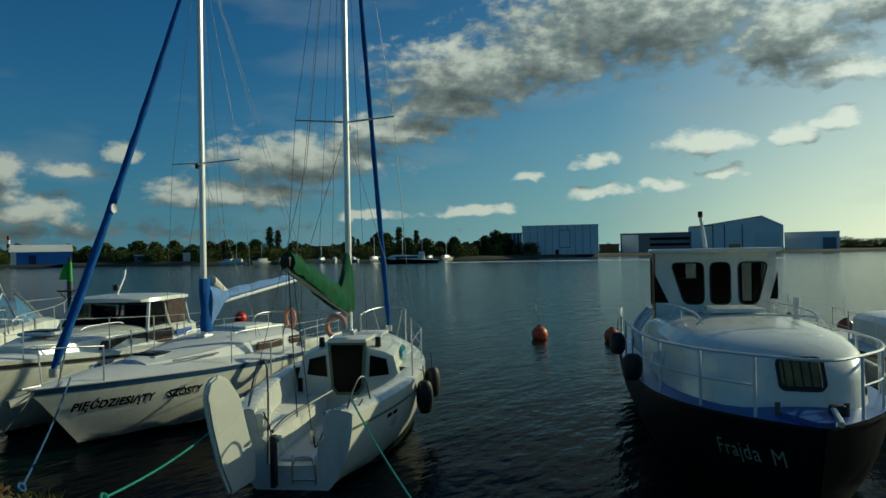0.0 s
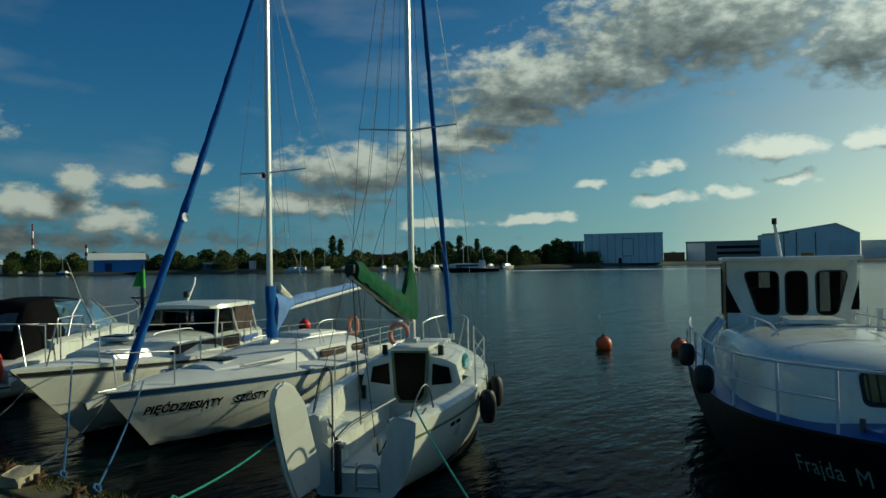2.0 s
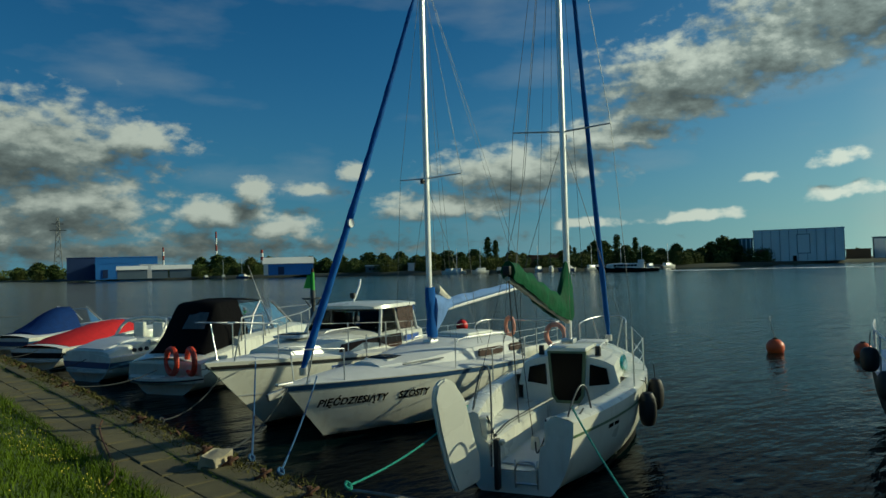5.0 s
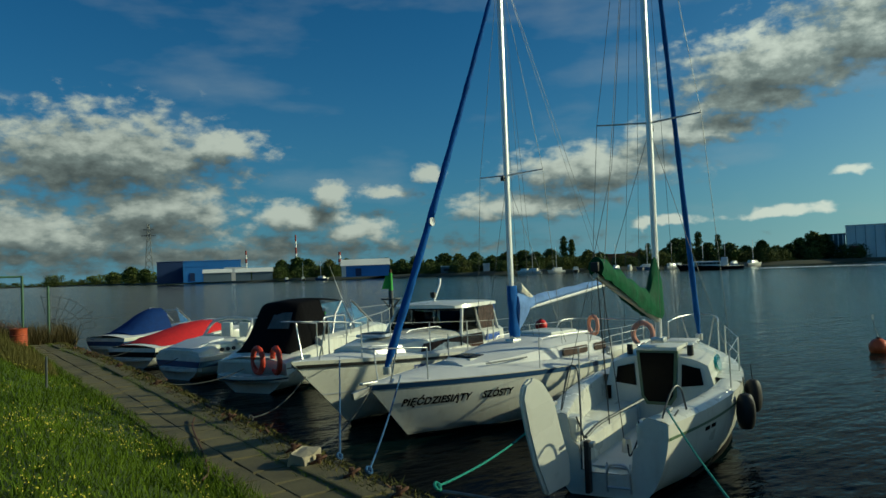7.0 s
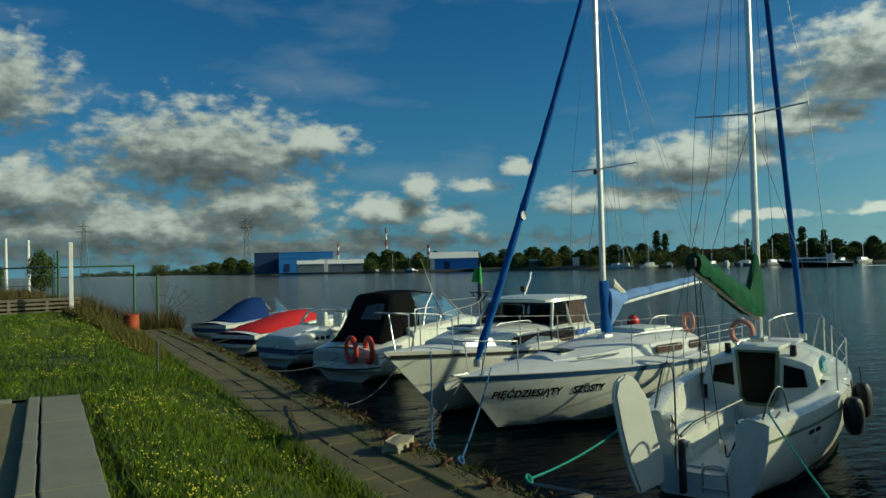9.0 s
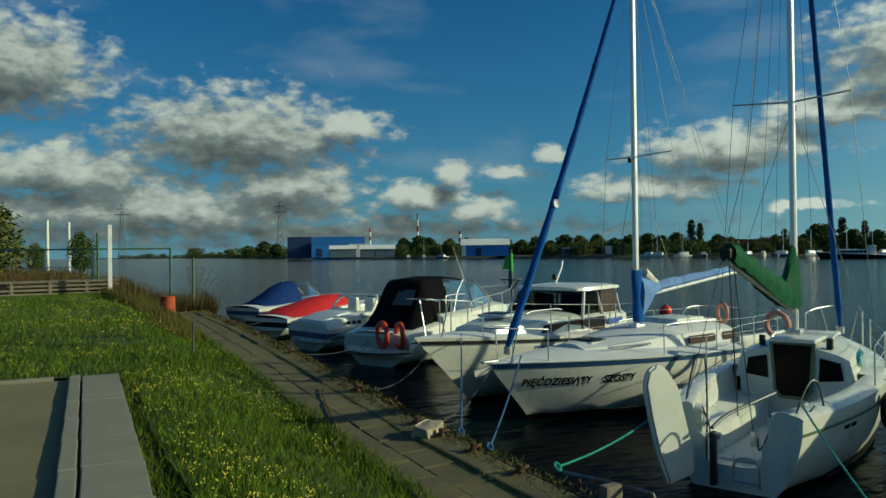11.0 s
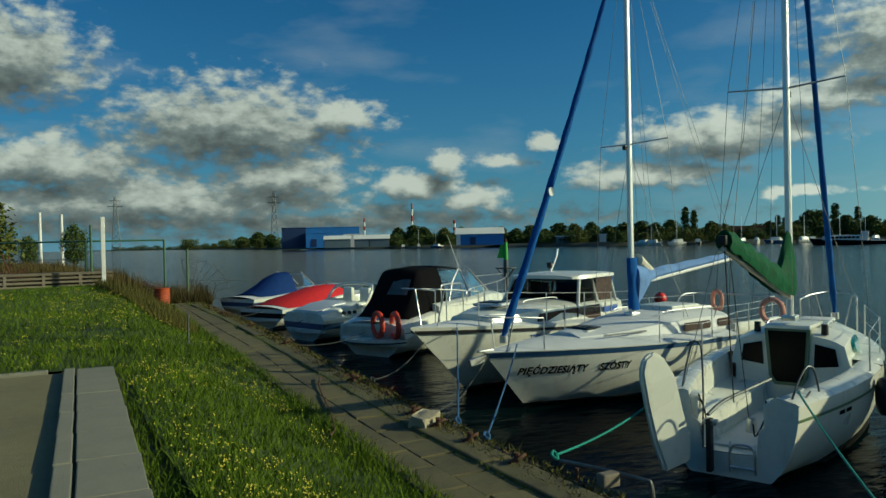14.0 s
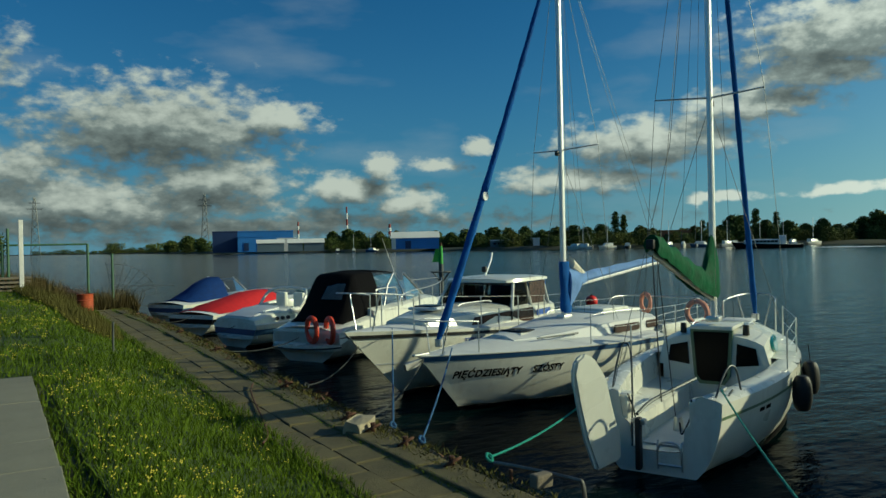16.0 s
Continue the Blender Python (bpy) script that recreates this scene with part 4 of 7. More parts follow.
    part("boom", tube([goose + Vector((0, 0, -0.06)), end + Vector((0, 0, -0.06))], 0.045, 10), WHITE_BAND, b, "white boom")
    rings = []
    for k in range(17):
        t = k / 16
        c = goose.lerp(end, t)
        w = (0.13 - 0.06 * t) * (1 + 0.15 * math.sin(k * 2.1))
        h = (0.16 * max(0, 1 - t / 0.16) + 0.17 - 0.08 * t) * (1 + 0.08 * math.sin(k * 1.7))
        drop = 0.03 + 0.42 * max(0, 1 - t / 0.14)
        shape = [(-w * 0.6, -drop), (-w, 0.02), (-w * 0.8, h * 0.6), (0, h), (w * 0.8, h * 0.6), (w, 0.02), (w * 0.6, -drop), (0, -0.02)]
        rings.append([c + Vector((0, y, z)) for y, z in shape])
    part("sail_cover", loft(rings), PALE_BLUE_CANVAS, b, "faded light blue sail cover on the boom")
    part("bundled_sail", loft([[Vector((3.5 - 0.09 * k, 0.10 * math.cos(a) * (1.1 - 0.12 * k), 2.38 - 0.05 * k + 0.10 * math.sin(a) * (1.2 - 0.1 * k))) for a in (2 * math.pi * i / 9 for i in range(9))] for k in range(6)]), CREAM_CLOTH, b, "cream bundle of sailcloth")
    wire(b, [end, (3.7, 0, 8.8)], 0.0035, name="topping_lift")
    wire(b, [end, (0.35, 0, 1.0)], 0.008, DARK_ROPE, "mainsheet")
    wire(b, [(0.05, 0.5, 1.0), (3.70, 0, 8.85)], 0.004, name="backstay")
    for y in (0.25, -0.2, 0.1):
        wire(b, [(3.2, y, 1.4), (3.68, y * 0.1, 8.5)], 0.003, name="halyard")
    return b, R


blue_yacht, BLUE_R = build_blue_yacht()


# ---- cabin cruiser, bow to the quay ----
def build_cabin_cruiser():
    L = 7.65
    R = hull_rings(L, 2.7, 1.36, 0.95, transom=0.85, rake=2.2, draft=0.4, fine=2.0, peak=0.4, flare=0.9)
    b = boat_base("cabin_cruiser", "white cabin cruiser with wheelhouse and steel rails, bow to the quay", pose(12.1, 14.6, 0, 0, 0, 205.5), R, camber=0.12, water_z=0.08)
    part("rubbing_strake", band(R, 0.90, 0.95, 0.03), BLACK_RUBBER, b, "black rubbing strake")
    part("chine_line", band(R, 0.50, 0.52, 0.012), GEL_BLUEGREY, b)
    S = [(0.9, 1.02, 0.92, 0.95, 1.42), (2.5, 1.02, 0.90, 1.0, 1.46), (3.8, 0.95, 0.78, 1.08, 1.48), (4.8, 0.80, 0.60, 1.15, 1.46), (5.8, 0.5, 0.32, 1.22, 1.38)]
    part("cabin", house(S, 0.06), GEL, b, "white cabin trunk")
    for sign in (1, -1):
        bm = prism([(2.2, 1.05), (4.75, 1.13), (4.55, 1.35), (2.25, 1.37)], 0.04, "y")
        ob = part("cabin_window", bm, BROWN_GLASS, b, "long brown-tinted cabin window")
        ob.matrix_basis = pose(0, sign * 0.985, 0, 0, 0, -sign * 5.0)
        ob.location.x, ob.location.y = 0.0, sign * 1.215
        for x in (3.2, 3.75):
            part("window_divider", box((0.03, 0.02, 0.2), (x, sign * (1.02 - 0.07 * (x - 2.6)), 1.26)), BLACK_RUBBER, b)
    # wheelhouse
    w0, w1, z0, z1 = 0.95, 0.80, 1.38, 1.96
    xa, xf = 1.15, 3.15
    part("wheelhouse_roof", house([(xa - 0.12, 0.88, 0.84, z1 - 0.02, z1 + 0.05), (xa + 0.6, 0.92, 0.86, z1 - 0.02, z1 + 0.08), (xf - 0.4, 0.88, 0.82, z1 - 0.02, z1 + 0.07), (xf - 0.2, 0.74, 0.7, z1 - 0.02, z1 + 0.03)], 0.04), GEL, b)
    for sign in (1, -1):
        for x0, x1 in ((xa, xa), (xa + 0.95, xa + 1.0), (xf, xf - 0.40)):
            part("window_post", tube([(x0, sign * w0, z0 - 0.04), (x1, sign * w1, z1)], 0.035, 6), GEL, b)
        part("side_pane", prism([(xa + 0.06, z0 + 0.02), (xa + 0.90, z0 + 0.02), (xa + 0.94, z1 - 0.04), (xa + 0.06, z1 - 0.04)], 0.012, "y"), BROWN_GLASS, b, "brown side window").matrix_basis = pose(0, sign * 0.885, 0, 0, 0, 0) @ pose(0, 0, 0, 0, 0, 0)
        part("side_pane", prism([(xa + 1.04, z0 + 0.02), (xf - 0.04, z0 + 0.02), (xf - 0.42, z1 - 0.04), (xa + 1.06, z1 - 0.04)], 0.012, "y"), SHADE_TONED, b).location.y = sign * 0.875
    bm = bmesh.new()
    vs = [bm.verts.new(p) for p in ((xf, -0.9, z0), (xf, 0.9, z0), (xf - 0.38, 0.76, z1 - 0.02), (xf - 0.38, -0.76, z1 - 0.02))]
    f = bm.faces.new(vs)
    bmesh.ops.solidify(bm, geom=[f], thickness=0.012)
    part("windscreen", bm, SHADE_TONED, b)
    part("helm_console", box((0.5, 1.5, 0.35), (xf - 0.45, 0, 1.42), 0.08), INTERIOR, b, "dark helm console")
    part("helm_seat", box((0.45, 0.5, 0.7), (xf - 1.2, 0.4, 1.35), 0.08), INTERIOR, b)
    part("aft_curtain", prism([(-0.86, 1.0), (0.86, 1.0), (0.80, 1.94), (-0.80, 1.94)], 0.05, "x"), BLUE_CANVAS, b, "blue canvas aft curtain").location.x = xa - 0.16
    part("cockpit_coaming", box((0.9, 2.1, 0.25), (0.5, 0, 1.0), 0.06), GEL, b)
    part("roof_rack_arm", tube([(2.0, -0.3, 2.02), (1.75, -0.25, 2.42), (1.7, -0.25, 2.58)], 0.03, 8), ALU, b)
    part("searchlight", box((0.10, 0.12, 0.14), (1.95, -0.32, 2.20), 0.03), BLACK_RUBBER, b, "black searchlight")
    part("fore_hatch", box((0.62, 0.62, 0.06), (4.95, 0, 1.55), 0.03), GEL_BLUEGREY, b)
    part("hatch_pane", box((0.46, 0.46, 0.02), (4.95, 0, 1.59), 0.005), DARK_GLASS, b)
    part("grab_rail", tube(smooth_line([(3.4, 0.6, 1.56), (3.6, 0.58, 1.6), (4.4, 0.48, 1.6), (4.6, 0.45, 1.56)], 4), 0.013), STEEL, b)
    pulpit(b, R, L, 1.4, 0.62)
    for sign in (1, -1):
        stanchions(b, R, [1.0, 2.2, 3.4, 4.6, 5.6], sign, 0.62, 0.0125)
    hull_lettering("TEKAL", 0.17, BLUE_LETTER, b, R, 4.85, 0.93, 1, -1, "slanted blue letters", 0, 0.25, 1.0)
    for k in range(2):
        bm = prism([(1.25 + 0.42 * k, 1.16), (1.60 + 0.42 * k, 1.16), (1.60 + 0.42 * k, 1.29), (1.25 + 0.42 * k, 1.29)], 0.012, "y")
        part("registration_bar", bm, BLUE_LETTER, b, "blue registration marks").location.y = 1.03
    return b, R


cruiser, CRUISER_R = build_cabin_cruiser()


# ---- speedboats, sterns to the quay ----
def build_canopy_boat():
    L = 6.6
    R = hull_rings(L, 2.3, 1.15, 0.72, transom=0.92, rake=1.1, draft=0.35, fine=2.3, peak=0.35, flare=0.95)
    b = boat_base("motor_cruiser", "white motor cruiser with black canvas canopy moored stern to the quay", pose(6.94, 17.1, 0, 0, 0, 26), R, camber=0.15, water_z=0.08)
    part("rubbing_strake", band(R, 0.80, 0.86, 0.02), BLACK_RUBBER, b, "black rubbing strake")
    part("swim_platform", loft([[Vector((0.1 - s * math.cos(math.pi / 2 * f) ** 0.45, 1.02 * f, z)) for f in (k / 6 for k in range(-6, 7))] + [Vector((0.12, 1.02, z)), Vector((0.12, -1.02, z))] for z, s in ((0.30, 0.52), (0.38, 0.62), (0.46, 0.62))]), GEL, b)
    part("step_edge", tube([(0.1 - 0.635 * math.cos(math.pi / 2 * f) ** 0.45, 1.03 * f, 0.38) for f in (k / 6 for k in range(-6, 7))], 0.018, 6), BLACK_RUBBER, b, "black rubber edge")
    part("stern_moulding", house([(0.0, 1.08, 1.0, 0.45, 0.78), (0.5, 1.1, 1.02, 0.6, 0.92), (1.4, 1.1, 1.0, 0.7, 1.05)], 0.02), GEL, b)
    S = [(1.4, 1.12, 1.0, 0.75, 1.22), (3.2, 1.12, 0.95, 0.85, 1.30), (4.3, 0.95, 0.75, 0.95, 1.35), (5.4, 0.62, 0.4, 1.05, 1.25)]
    part("coaming", house(S, 0.05), GEL, b)
    rings = []
    for x, z1, w0, w1 in ((0.42, 0.98, 0.86, 0.76), (0.75, 1.38, 0.87, 0.68), (1.06, 1.92, 0.88, 0.62), (1.15, 2.06, 0.88, 0.60), (1.28, 2.11, 0.88, 0.59), (2.05, 2.15, 0.88, 0.58)):
        ring = [Vector((x, -w0, 0.85)), Vector((x, -w0 * 0.99, 0.85 + (z1 - 0.85) * 0.4)), Vector((x, -w1, z1 - 0.06)), Vector((x, -w1 * 0.9, z1 - 0.01)), Vector((x, 0, z1 + 0.03)),
                Vector((x, w1 * 0.9, z1 - 0.01)), Vector((x, w1, z1 - 0.06)), Vector((x, w0 * 0.99, 0.85 + (z1 - 0.85) * 0.4)), Vector((x, w0, 0.85))]
        rings.append(ring)
    part("canopy", loft(rings), BLACK_CANVAS, b, "black canvas canopy")
    bm = bmesh.new()
    f = bm.faces.new([bm.verts.new((0.75 + 0.37 * k - 0.05, y, 1.38 + 0.52 * k + 0.035)) for y, k in ((-0.56, 0.12), (0.10, 0.12), (0.06, 0.86), (-0.50, 0.86))])
    bmesh.ops.solidify(bm, geom=[f], thickness=0.012)
    part("canopy_window", bm, material("clouded_plastic", (0.17, 0.19, 0.19), 0.25, var=0.3, scale=4), b, "clear plastic rear window")
    # flat roof cloth forward, clear plastic sides on bright hoops
    roof = [[Vector((x, y, z - 0.05 * abs(y / 0.58) ** 3)) for y in (-0.58, -0.4, 0, 0.4, 0.58)] for x, z in ((2.0, 2.155), (2.5, 2.14), (3.05, 2.08))]
    bm = loft(roof, False, False)
    bmesh.ops.solidify(bm, geom=bm.faces[:], thickness=0.025)
    part("canopy_roof", bm, BLACK_CANVAS, b)
    for sign in (1, -1):
        bm = bmesh.new()
        f = bm.faces.new([bm.verts.new(p) for p in ((2.06, sign * 0.89, 1.25), (3.06, sign * 0.98, 1.32), (3.05, sign * 0.58, 2.04), (2.06, sign * 0.58, 2.10))])
        bmesh.ops.solidify(bm, geom=[f], thickness=0.008)
        part("canopy_side", bm, CLEAR, b, "clear plastic canopy side")
        part("canopy_hoop", tube([(2.1, sign * 0.90, 1.22), (2.5, sign * 0.74, 1.72), (3.0, sign * 0.60, 2.05)], 0.022), STEEL, b)
        part("canopy_hoop", tube([(3.06, sign * 0.98, 1.30), (3.05, sign * 0.60, 2.05)], 0.022), PAINTED_RAIL, b)
    # windscreen with bright frame
    for sign in (1, -1):
        bm = bmesh.new()
        f = bm.faces.new([bm.verts.new(p) for p in ((3.05, sign * 1.0, 1.3), (4.6, sign * 0.55, 1.36), (3.9, sign * 0.55, 1.80), (3.1, sign * 0.85, 2.02))])
        bmesh.ops.solidify(bm, geom=[f], thickness=0.012)
        part("screen_side", bm, CLEAR, b)
        part("screen_frame", tube([(4.6, sign * 0.55, 1.37), (3.9, sign * 0.55, 1.82), (3.1, sign * 0.86, 2.05)], 0.028, 6), STEEL, b)
    bm = bmesh.new()
    f = bm.faces.new([bm.verts.new(p) for p in ((4.6, -0.55, 1.36), (4.6, 0.55, 1.36), (3.9, 0.55, 1.80), (3.9, -0.55, 1.80))])
    bmesh.ops.solidify(bm, geom=[f], thickness=0.012)
    part("screen_front", bm, CLEAR, b)
    for sign in (1, -1):
        part("arch_rail", tube(smooth_line([(1.45, sign * 1.12, 1.12), (1.43, sign * 1.14, 1.62), (1.55, sign * 1.13, 1.70), (2.25, sign * 1.13, 1.70), (2.35, sign * 1.13, 1.62), (2.45, sign * 1.14, 1.15)], 5), 0.018), STEEL, b)
        part("side_rail", tube(smooth_line([(2.6, sign * 1.15, 1.18), (2.7, sign * 1.15, 1.5), (4.4, sign * 0.98, 1.62), (5.6, sign * 0.6, 1.7), (6.5, sign * 0.08, 1.75)], 6), 0.014), STEEL, b)
        for x, y, z in ((3.5, 1.10, 1.55), (4.5, 0.95, 1.62), (5.5, 0.62, 1.69)):
            part("rail_post", tube([(x, sign * (y + 0.02), 0.98), (x, sign * y, z)], 0.012), STEEL, b)
    part("whip_aerial", tube([(2.9, -0.7, 2.1), (2.3, -0.75, 3.0)], 0.012, 6, None, 0.005), WHITE_BAND, b)
    hull_bars(b, R, 2.2, 0.52, -1, 0.8, 0.05, BLACK_PAINT, "small dark lettering", 3)
    return b


build_canopy_boat()
for k, (y, x) in enumerate(((-0.30, -0.10), (-0.80, -0.04))):
    m = pose(6.94, 17.1, 0, 0, 0, 26) @ pose(x + 0.0, y, 0.80, 0, 8, 64 - 8 * k)
    lifebuoy(m, RED_RING, "orange-red lifebuoy leaning on the stern of a motor cruiser", RED_RING)


def speedboat(m, label, stripe, cover=None, cover_label="", L=5.6, beam=2.2):
    R = hull_rings(L, beam, 0.98, 0.66, transom=0.93, rake=1.0, draft=0.3, fine=2.3, peak=0.35, flare=0.95)
    b = boat_base("speedboat", label, m, R, camber=0.10, water_z=0.08, group="speedboats along the quay")
    part("hull_stripe", band(R, 0.55, 0.80, 0.010), stripe, b, "dark band along the hull")
    ends = [at_height(R[0], R[0][-1].z * f) for f in (0.55, 0.80)]
    part("stern_stripe", prism([(-ends[0].y, ends[0].z), (ends[0].y, ends[0].z), (ends[1].y, ends[1].z), (-ends[1].y, ends[1].z)], 0.024, "x"), stripe, b, "dark band across the stern")
    part("swim_platform", loft([[Vector((0.1 - 0.32 * math.cos(math.pi / 2 * f) ** 0.5, beam * 0.42 * f, z)) for f in (k / 6 for k in range(-6, 7))] + [Vector((0.12, beam * 0.42, z)), Vector((0.12, -beam * 0.42, z))] for z in (0.26, 0.35)]), GEL, b)
    return b, R


def open_speedboat():
    b, R = speedboat(pose(6.45, 21.1, 0, 0, 0, 17), "white open speedboat with dark stripe and curved windscreen", NAVY)
    part("engine_cover", house([(0.02, 0.95, 0.88, 0.55, 0.80), (0.7, 0.95, 0.86, 0.62, 0.98), (1.5, 0.92, 0.84, 0.66, 1.05)], 0.03), GEL, b, "white engine cover")
    part("engine_lid", house([(0.10, 0.62, 0.60, 0.80, 0.865), (0.7, 0.62, 0.60, 0.95, 1.045), (1.15, 0.58, 0.56, 1.0, 1.085)], 0.02), GEL_BLUEGREY, b, "grey sun pad on the engine cover")
    for x in (0.75, 0.95, 1.15):
        part("side_vent", tube([(x, -0.97, 0.80), (x, -1.03, 0.79)], 0.055, 10), BLACK_RUBBER, b, "round dark vent")
    for sign in (1, -1):
        part("coaming", tube(smooth_line([(1.3, sign * 0.92, 0.95), (2.2, sign * 0.95, 1.08), (3.2, sign * 0.9, 1.12), (4.2, sign * 0.65, 1.08)], 5), 0.09, 8), GEL, b)
        part("seat", box((0.45, 0.45, 0.55), (2.3, sign * 0.42, 0.95), 0.1), GEL, b, "white bucket seat")
        part("seat_back", box((0.14, 0.45, 0.45), (2.05, sign * 0.42, 1.22), 0.06), GEL, b)
    rings = [[Vector((3.0 + 0.5 * math.cos(a) * (1 - 0.35 * h), 0.95 * math.sin(a) * (1 - 0.12 * h), 1.05 + 0.42 * h)) for a in (math.pi * (i / 16 - 0.5) for i in range(17))] for h in (0, 0.5, 1)]
    rings = [[p + Vector((0, 0, 0)) for p in r] for r in rings]
    bm = loft(rings, False, False)
    part("windscreen", bm, GREEN_CLEAR, b, "green-tinted curved windscreen")
    part("screen_rim", tube(rings[2], 0.018, 6), WHITE_BAND, b)
    part("sport_arch", tube(smooth_line([(1.55, -0.98, 0.95), (1.9, -0.92, 1.42), (2.1, -0.5, 1.55), (2.1, 0.5, 1.55), (1.9, 0.92, 1.42), (1.55, 0.98, 0.95)], 6), 0.045, 8), GEL, b, "white sport arch")


def covered_boat(m, label, mat, cover_label, peaked=False):
    b, R = speedboat(m, label, NAVY if peaked else BLACK_HULL)
    if peaked:
        prof = ((0.55, 0.84, 0.82), (1.0, 1.02, 0.86), (1.7, 1.46, 0.84), (2.2, 1.64, 0.80), (2.7, 1.66, 0.78))
    else:
        prof = ((0.35, 0.78, 0.92), (0.9, 0.95, 0.98), (1.8, 1.12, 1.0), (2.7, 1.28, 0.95), (3.5, 1.30, 0.85), (4.1, 1.12, 0.68))
    rings = []
    for i, (x, z, w) in enumerate(prof):
        ring = []
        for k in range(11):
            f = -1 + 0.2 * k
            ring.append(Vector((x, w * f * (1.03 if abs(f) == 1 else 1), 0.68 + (z - 0.68) * (1 - abs(f) ** 2.6) + (0.02 * math.sin(3 * k + 2 * i)))))
        rings.append(ring)
    part("boat_cover", loft(rings), mat, b, cover_label)
    if peaked:
        bm = bmesh.new()
        f = bm.faces.new([bm.verts.new(p) for p in ((3.0, -0.92, 1.0), (4.0, -0.5, 1.02), (3.4, -0.45, 1.5), (2.95, -0.75, 1.62))])
        bmesh.ops.solidify(bm, geom=[f], thickness=0.01)
        part("screen_side", bm, CLEAR, b)
        part("screen_frame", tube([(4.0, -0.5, 1.03), (3.4, -0.45, 1.52), (2.95, -0.76, 1.64)], 0.022), STEEL, b)
        part("screen_frame", tube([(4.0, 0.5, 1.03), (3.4, 0.45, 1.52), (2.95, 0.76, 1.64)], 0.022), STEEL, b)
        part("screen_frame", tube([(3.4, -0.45, 1.52), (3.4, 0.45, 1.52)], 0.022), STEEL, b)
    else:
        part("screen_rim", box((0.25, 0.7, 0.08), (3.9, 0, 1.27), 0.03), WHITE_BAND, b)


open_speedboat()
covered_boat(pose(6.25, 25.1, 0, 0, 0, 29), "white speedboat under a red canvas cover", RED_CANVAS, "taut bright red boat cover")
covered_boat(pose(6.7, 30.6, 0, 0, 0, 28), "white speedboat with a navy blue canvas hood", NAVY_CANVAS, "navy blue canvas hood", True)


# ---- black-hulled motor boat, bow to the quay ----
def build_black_boat():
    L = 9.0
    R = hull_rings(L, 2.85, 1.12, 0.98, transom=0.84, rake=0.55, draft=0.5, fine=5.5, peak=0.40, flare=0.62)
    m = pose(16.05, 3.52, 0, 0, 0, 200.6)
    b = thing("motor_boat", "black-hulled motor boat with white rounded cabin and wheelhouse", "boat", m)
    part("hull", skin(R, -9, 99), BLACK_HULL, b)
    part("transom", transom_bm(R), BLACK_HULL, b)
    part("deck", deck_bm(R, 0.08), BLUE_PAINT, b, "blue painted deck")
    # bulwark: blue inside, dark rim
    part("gunwale", band(R, 0.975, 1.0, 0.03), BLACK_RUBBER, b, "dark worn gunwale")
    S = [(3.7, 1.10, 1.02, 0.95, 1.68), (4.6, 1.14, 1.04, 0.95, 1.78), (5.6, 1.14, 1.0, 0.97, 1.80), (6.6, 1.12, 0.96, 0.98, 1.78), (7.1, 1.04, 0.86, 0.99, 1.74), (7.5, 0.93, 0.78, 0.99, 1.70), (7.8, 0.82, 0.66, 1.0, 1.62), (8.0, 0.71, 0.54, 1.01, 1.50), (8.14, 0.58, 0.42, 1.02, 1.34), (8.21, 0.44, 0.30, 1.03, 1.14)]
    part("cabin", house(S, 0.10, 10, 0.62), GEL, b, "white rounded fore cabin")
    # front window with bars, on the nose of the cabin
    wnd = thing("front_window", "", "")
    wnd.parent = b
    wnd.matrix_basis = pose(8.10, 0.05, 1.48, 0, 0, -4) @ pose(0, 0, 0, 0, -34, 0)
    part("frame", prism(round_rect(0.47, 0.38, 0.08, 4), 0.05, "x"), BLACK_RUBBER, wnd, "black rounded window frame")
    part("pane", prism(round_rect(0.40, 0.31, 0.06, 4), 0.06, "x"), material("amber_curtain", (0.22, 0.17, 0.05), 0.3, var=0.4, scale=5), wnd, "amber curtain behind glass")
    for k in range(5):
        part("bar", tube([(0.05, -0.17 + 0.085 * k, -0.17), (0.05, -0.17 + 0.085 * k, 0.17)], 0.009), BLACK_RUBBER, wnd)
    bm = prism(round_rect(0.10, 0.10, 0.04, 4), 0.03, "y")
    part("porthole", bm, BLACK_RUBBER, b).matrix_basis = pose(7.86, 0.74, 1.26, 0, 0, -50)
    # forward curved side screen where the cabin meets the wheelhouse
    for k in range(3):
        part("screen_frame", tube(smooth_line([(4.9 - 0.42 * k, -1.24, 1.14), (4.75 - 0.42 * k, -1.26, 1.55), (4.55 - 0.40 * k, -1.02, 1.86)], 5), 0.025), PAINTED_RAIL, b)
    bm = loft([smooth_line([(4.9, -1.22, 1.14), (4.75, -1.24, 1.55), (4.55, -1.0, 1.86)], 5), smooth_line([(4.06, -1.22, 1.14), (3.91, -1.24, 1.55), (3.75, -1.0, 1.86)], 5)], False, False)
    part("side_screen", bm, CLEAR, b)
    # grab rails on the cabin roof
    part("roof_rail", tube(smooth_line([(6.7, -0.75, 1.86), (6.75, -0.6, 1.95), (6.8, 0.0, 1.98), (6.75, 0.6, 1.95), (6.7, 0.75, 1.86)], 5), 0.014), PAINTED_RAIL, b)
    for sign in (1, -1):
        part("roof_rail", tube(smooth_line([(4.3, sign * 0.8, 1.86), (4.4, sign * 0.8, 1.96), (6.3, sign * 0.72, 1.98), (6.7, sign * 0.68, 1.88)], 5), 0.014), PAINTED_RAIL, b)
        for x in (5.0, 5.7):
            part("rail_post", tube([(x, sign * 0.78, 1.84), (x, sign * 0.78, 1.97)], 0.012), PAINTED_RAIL, b)
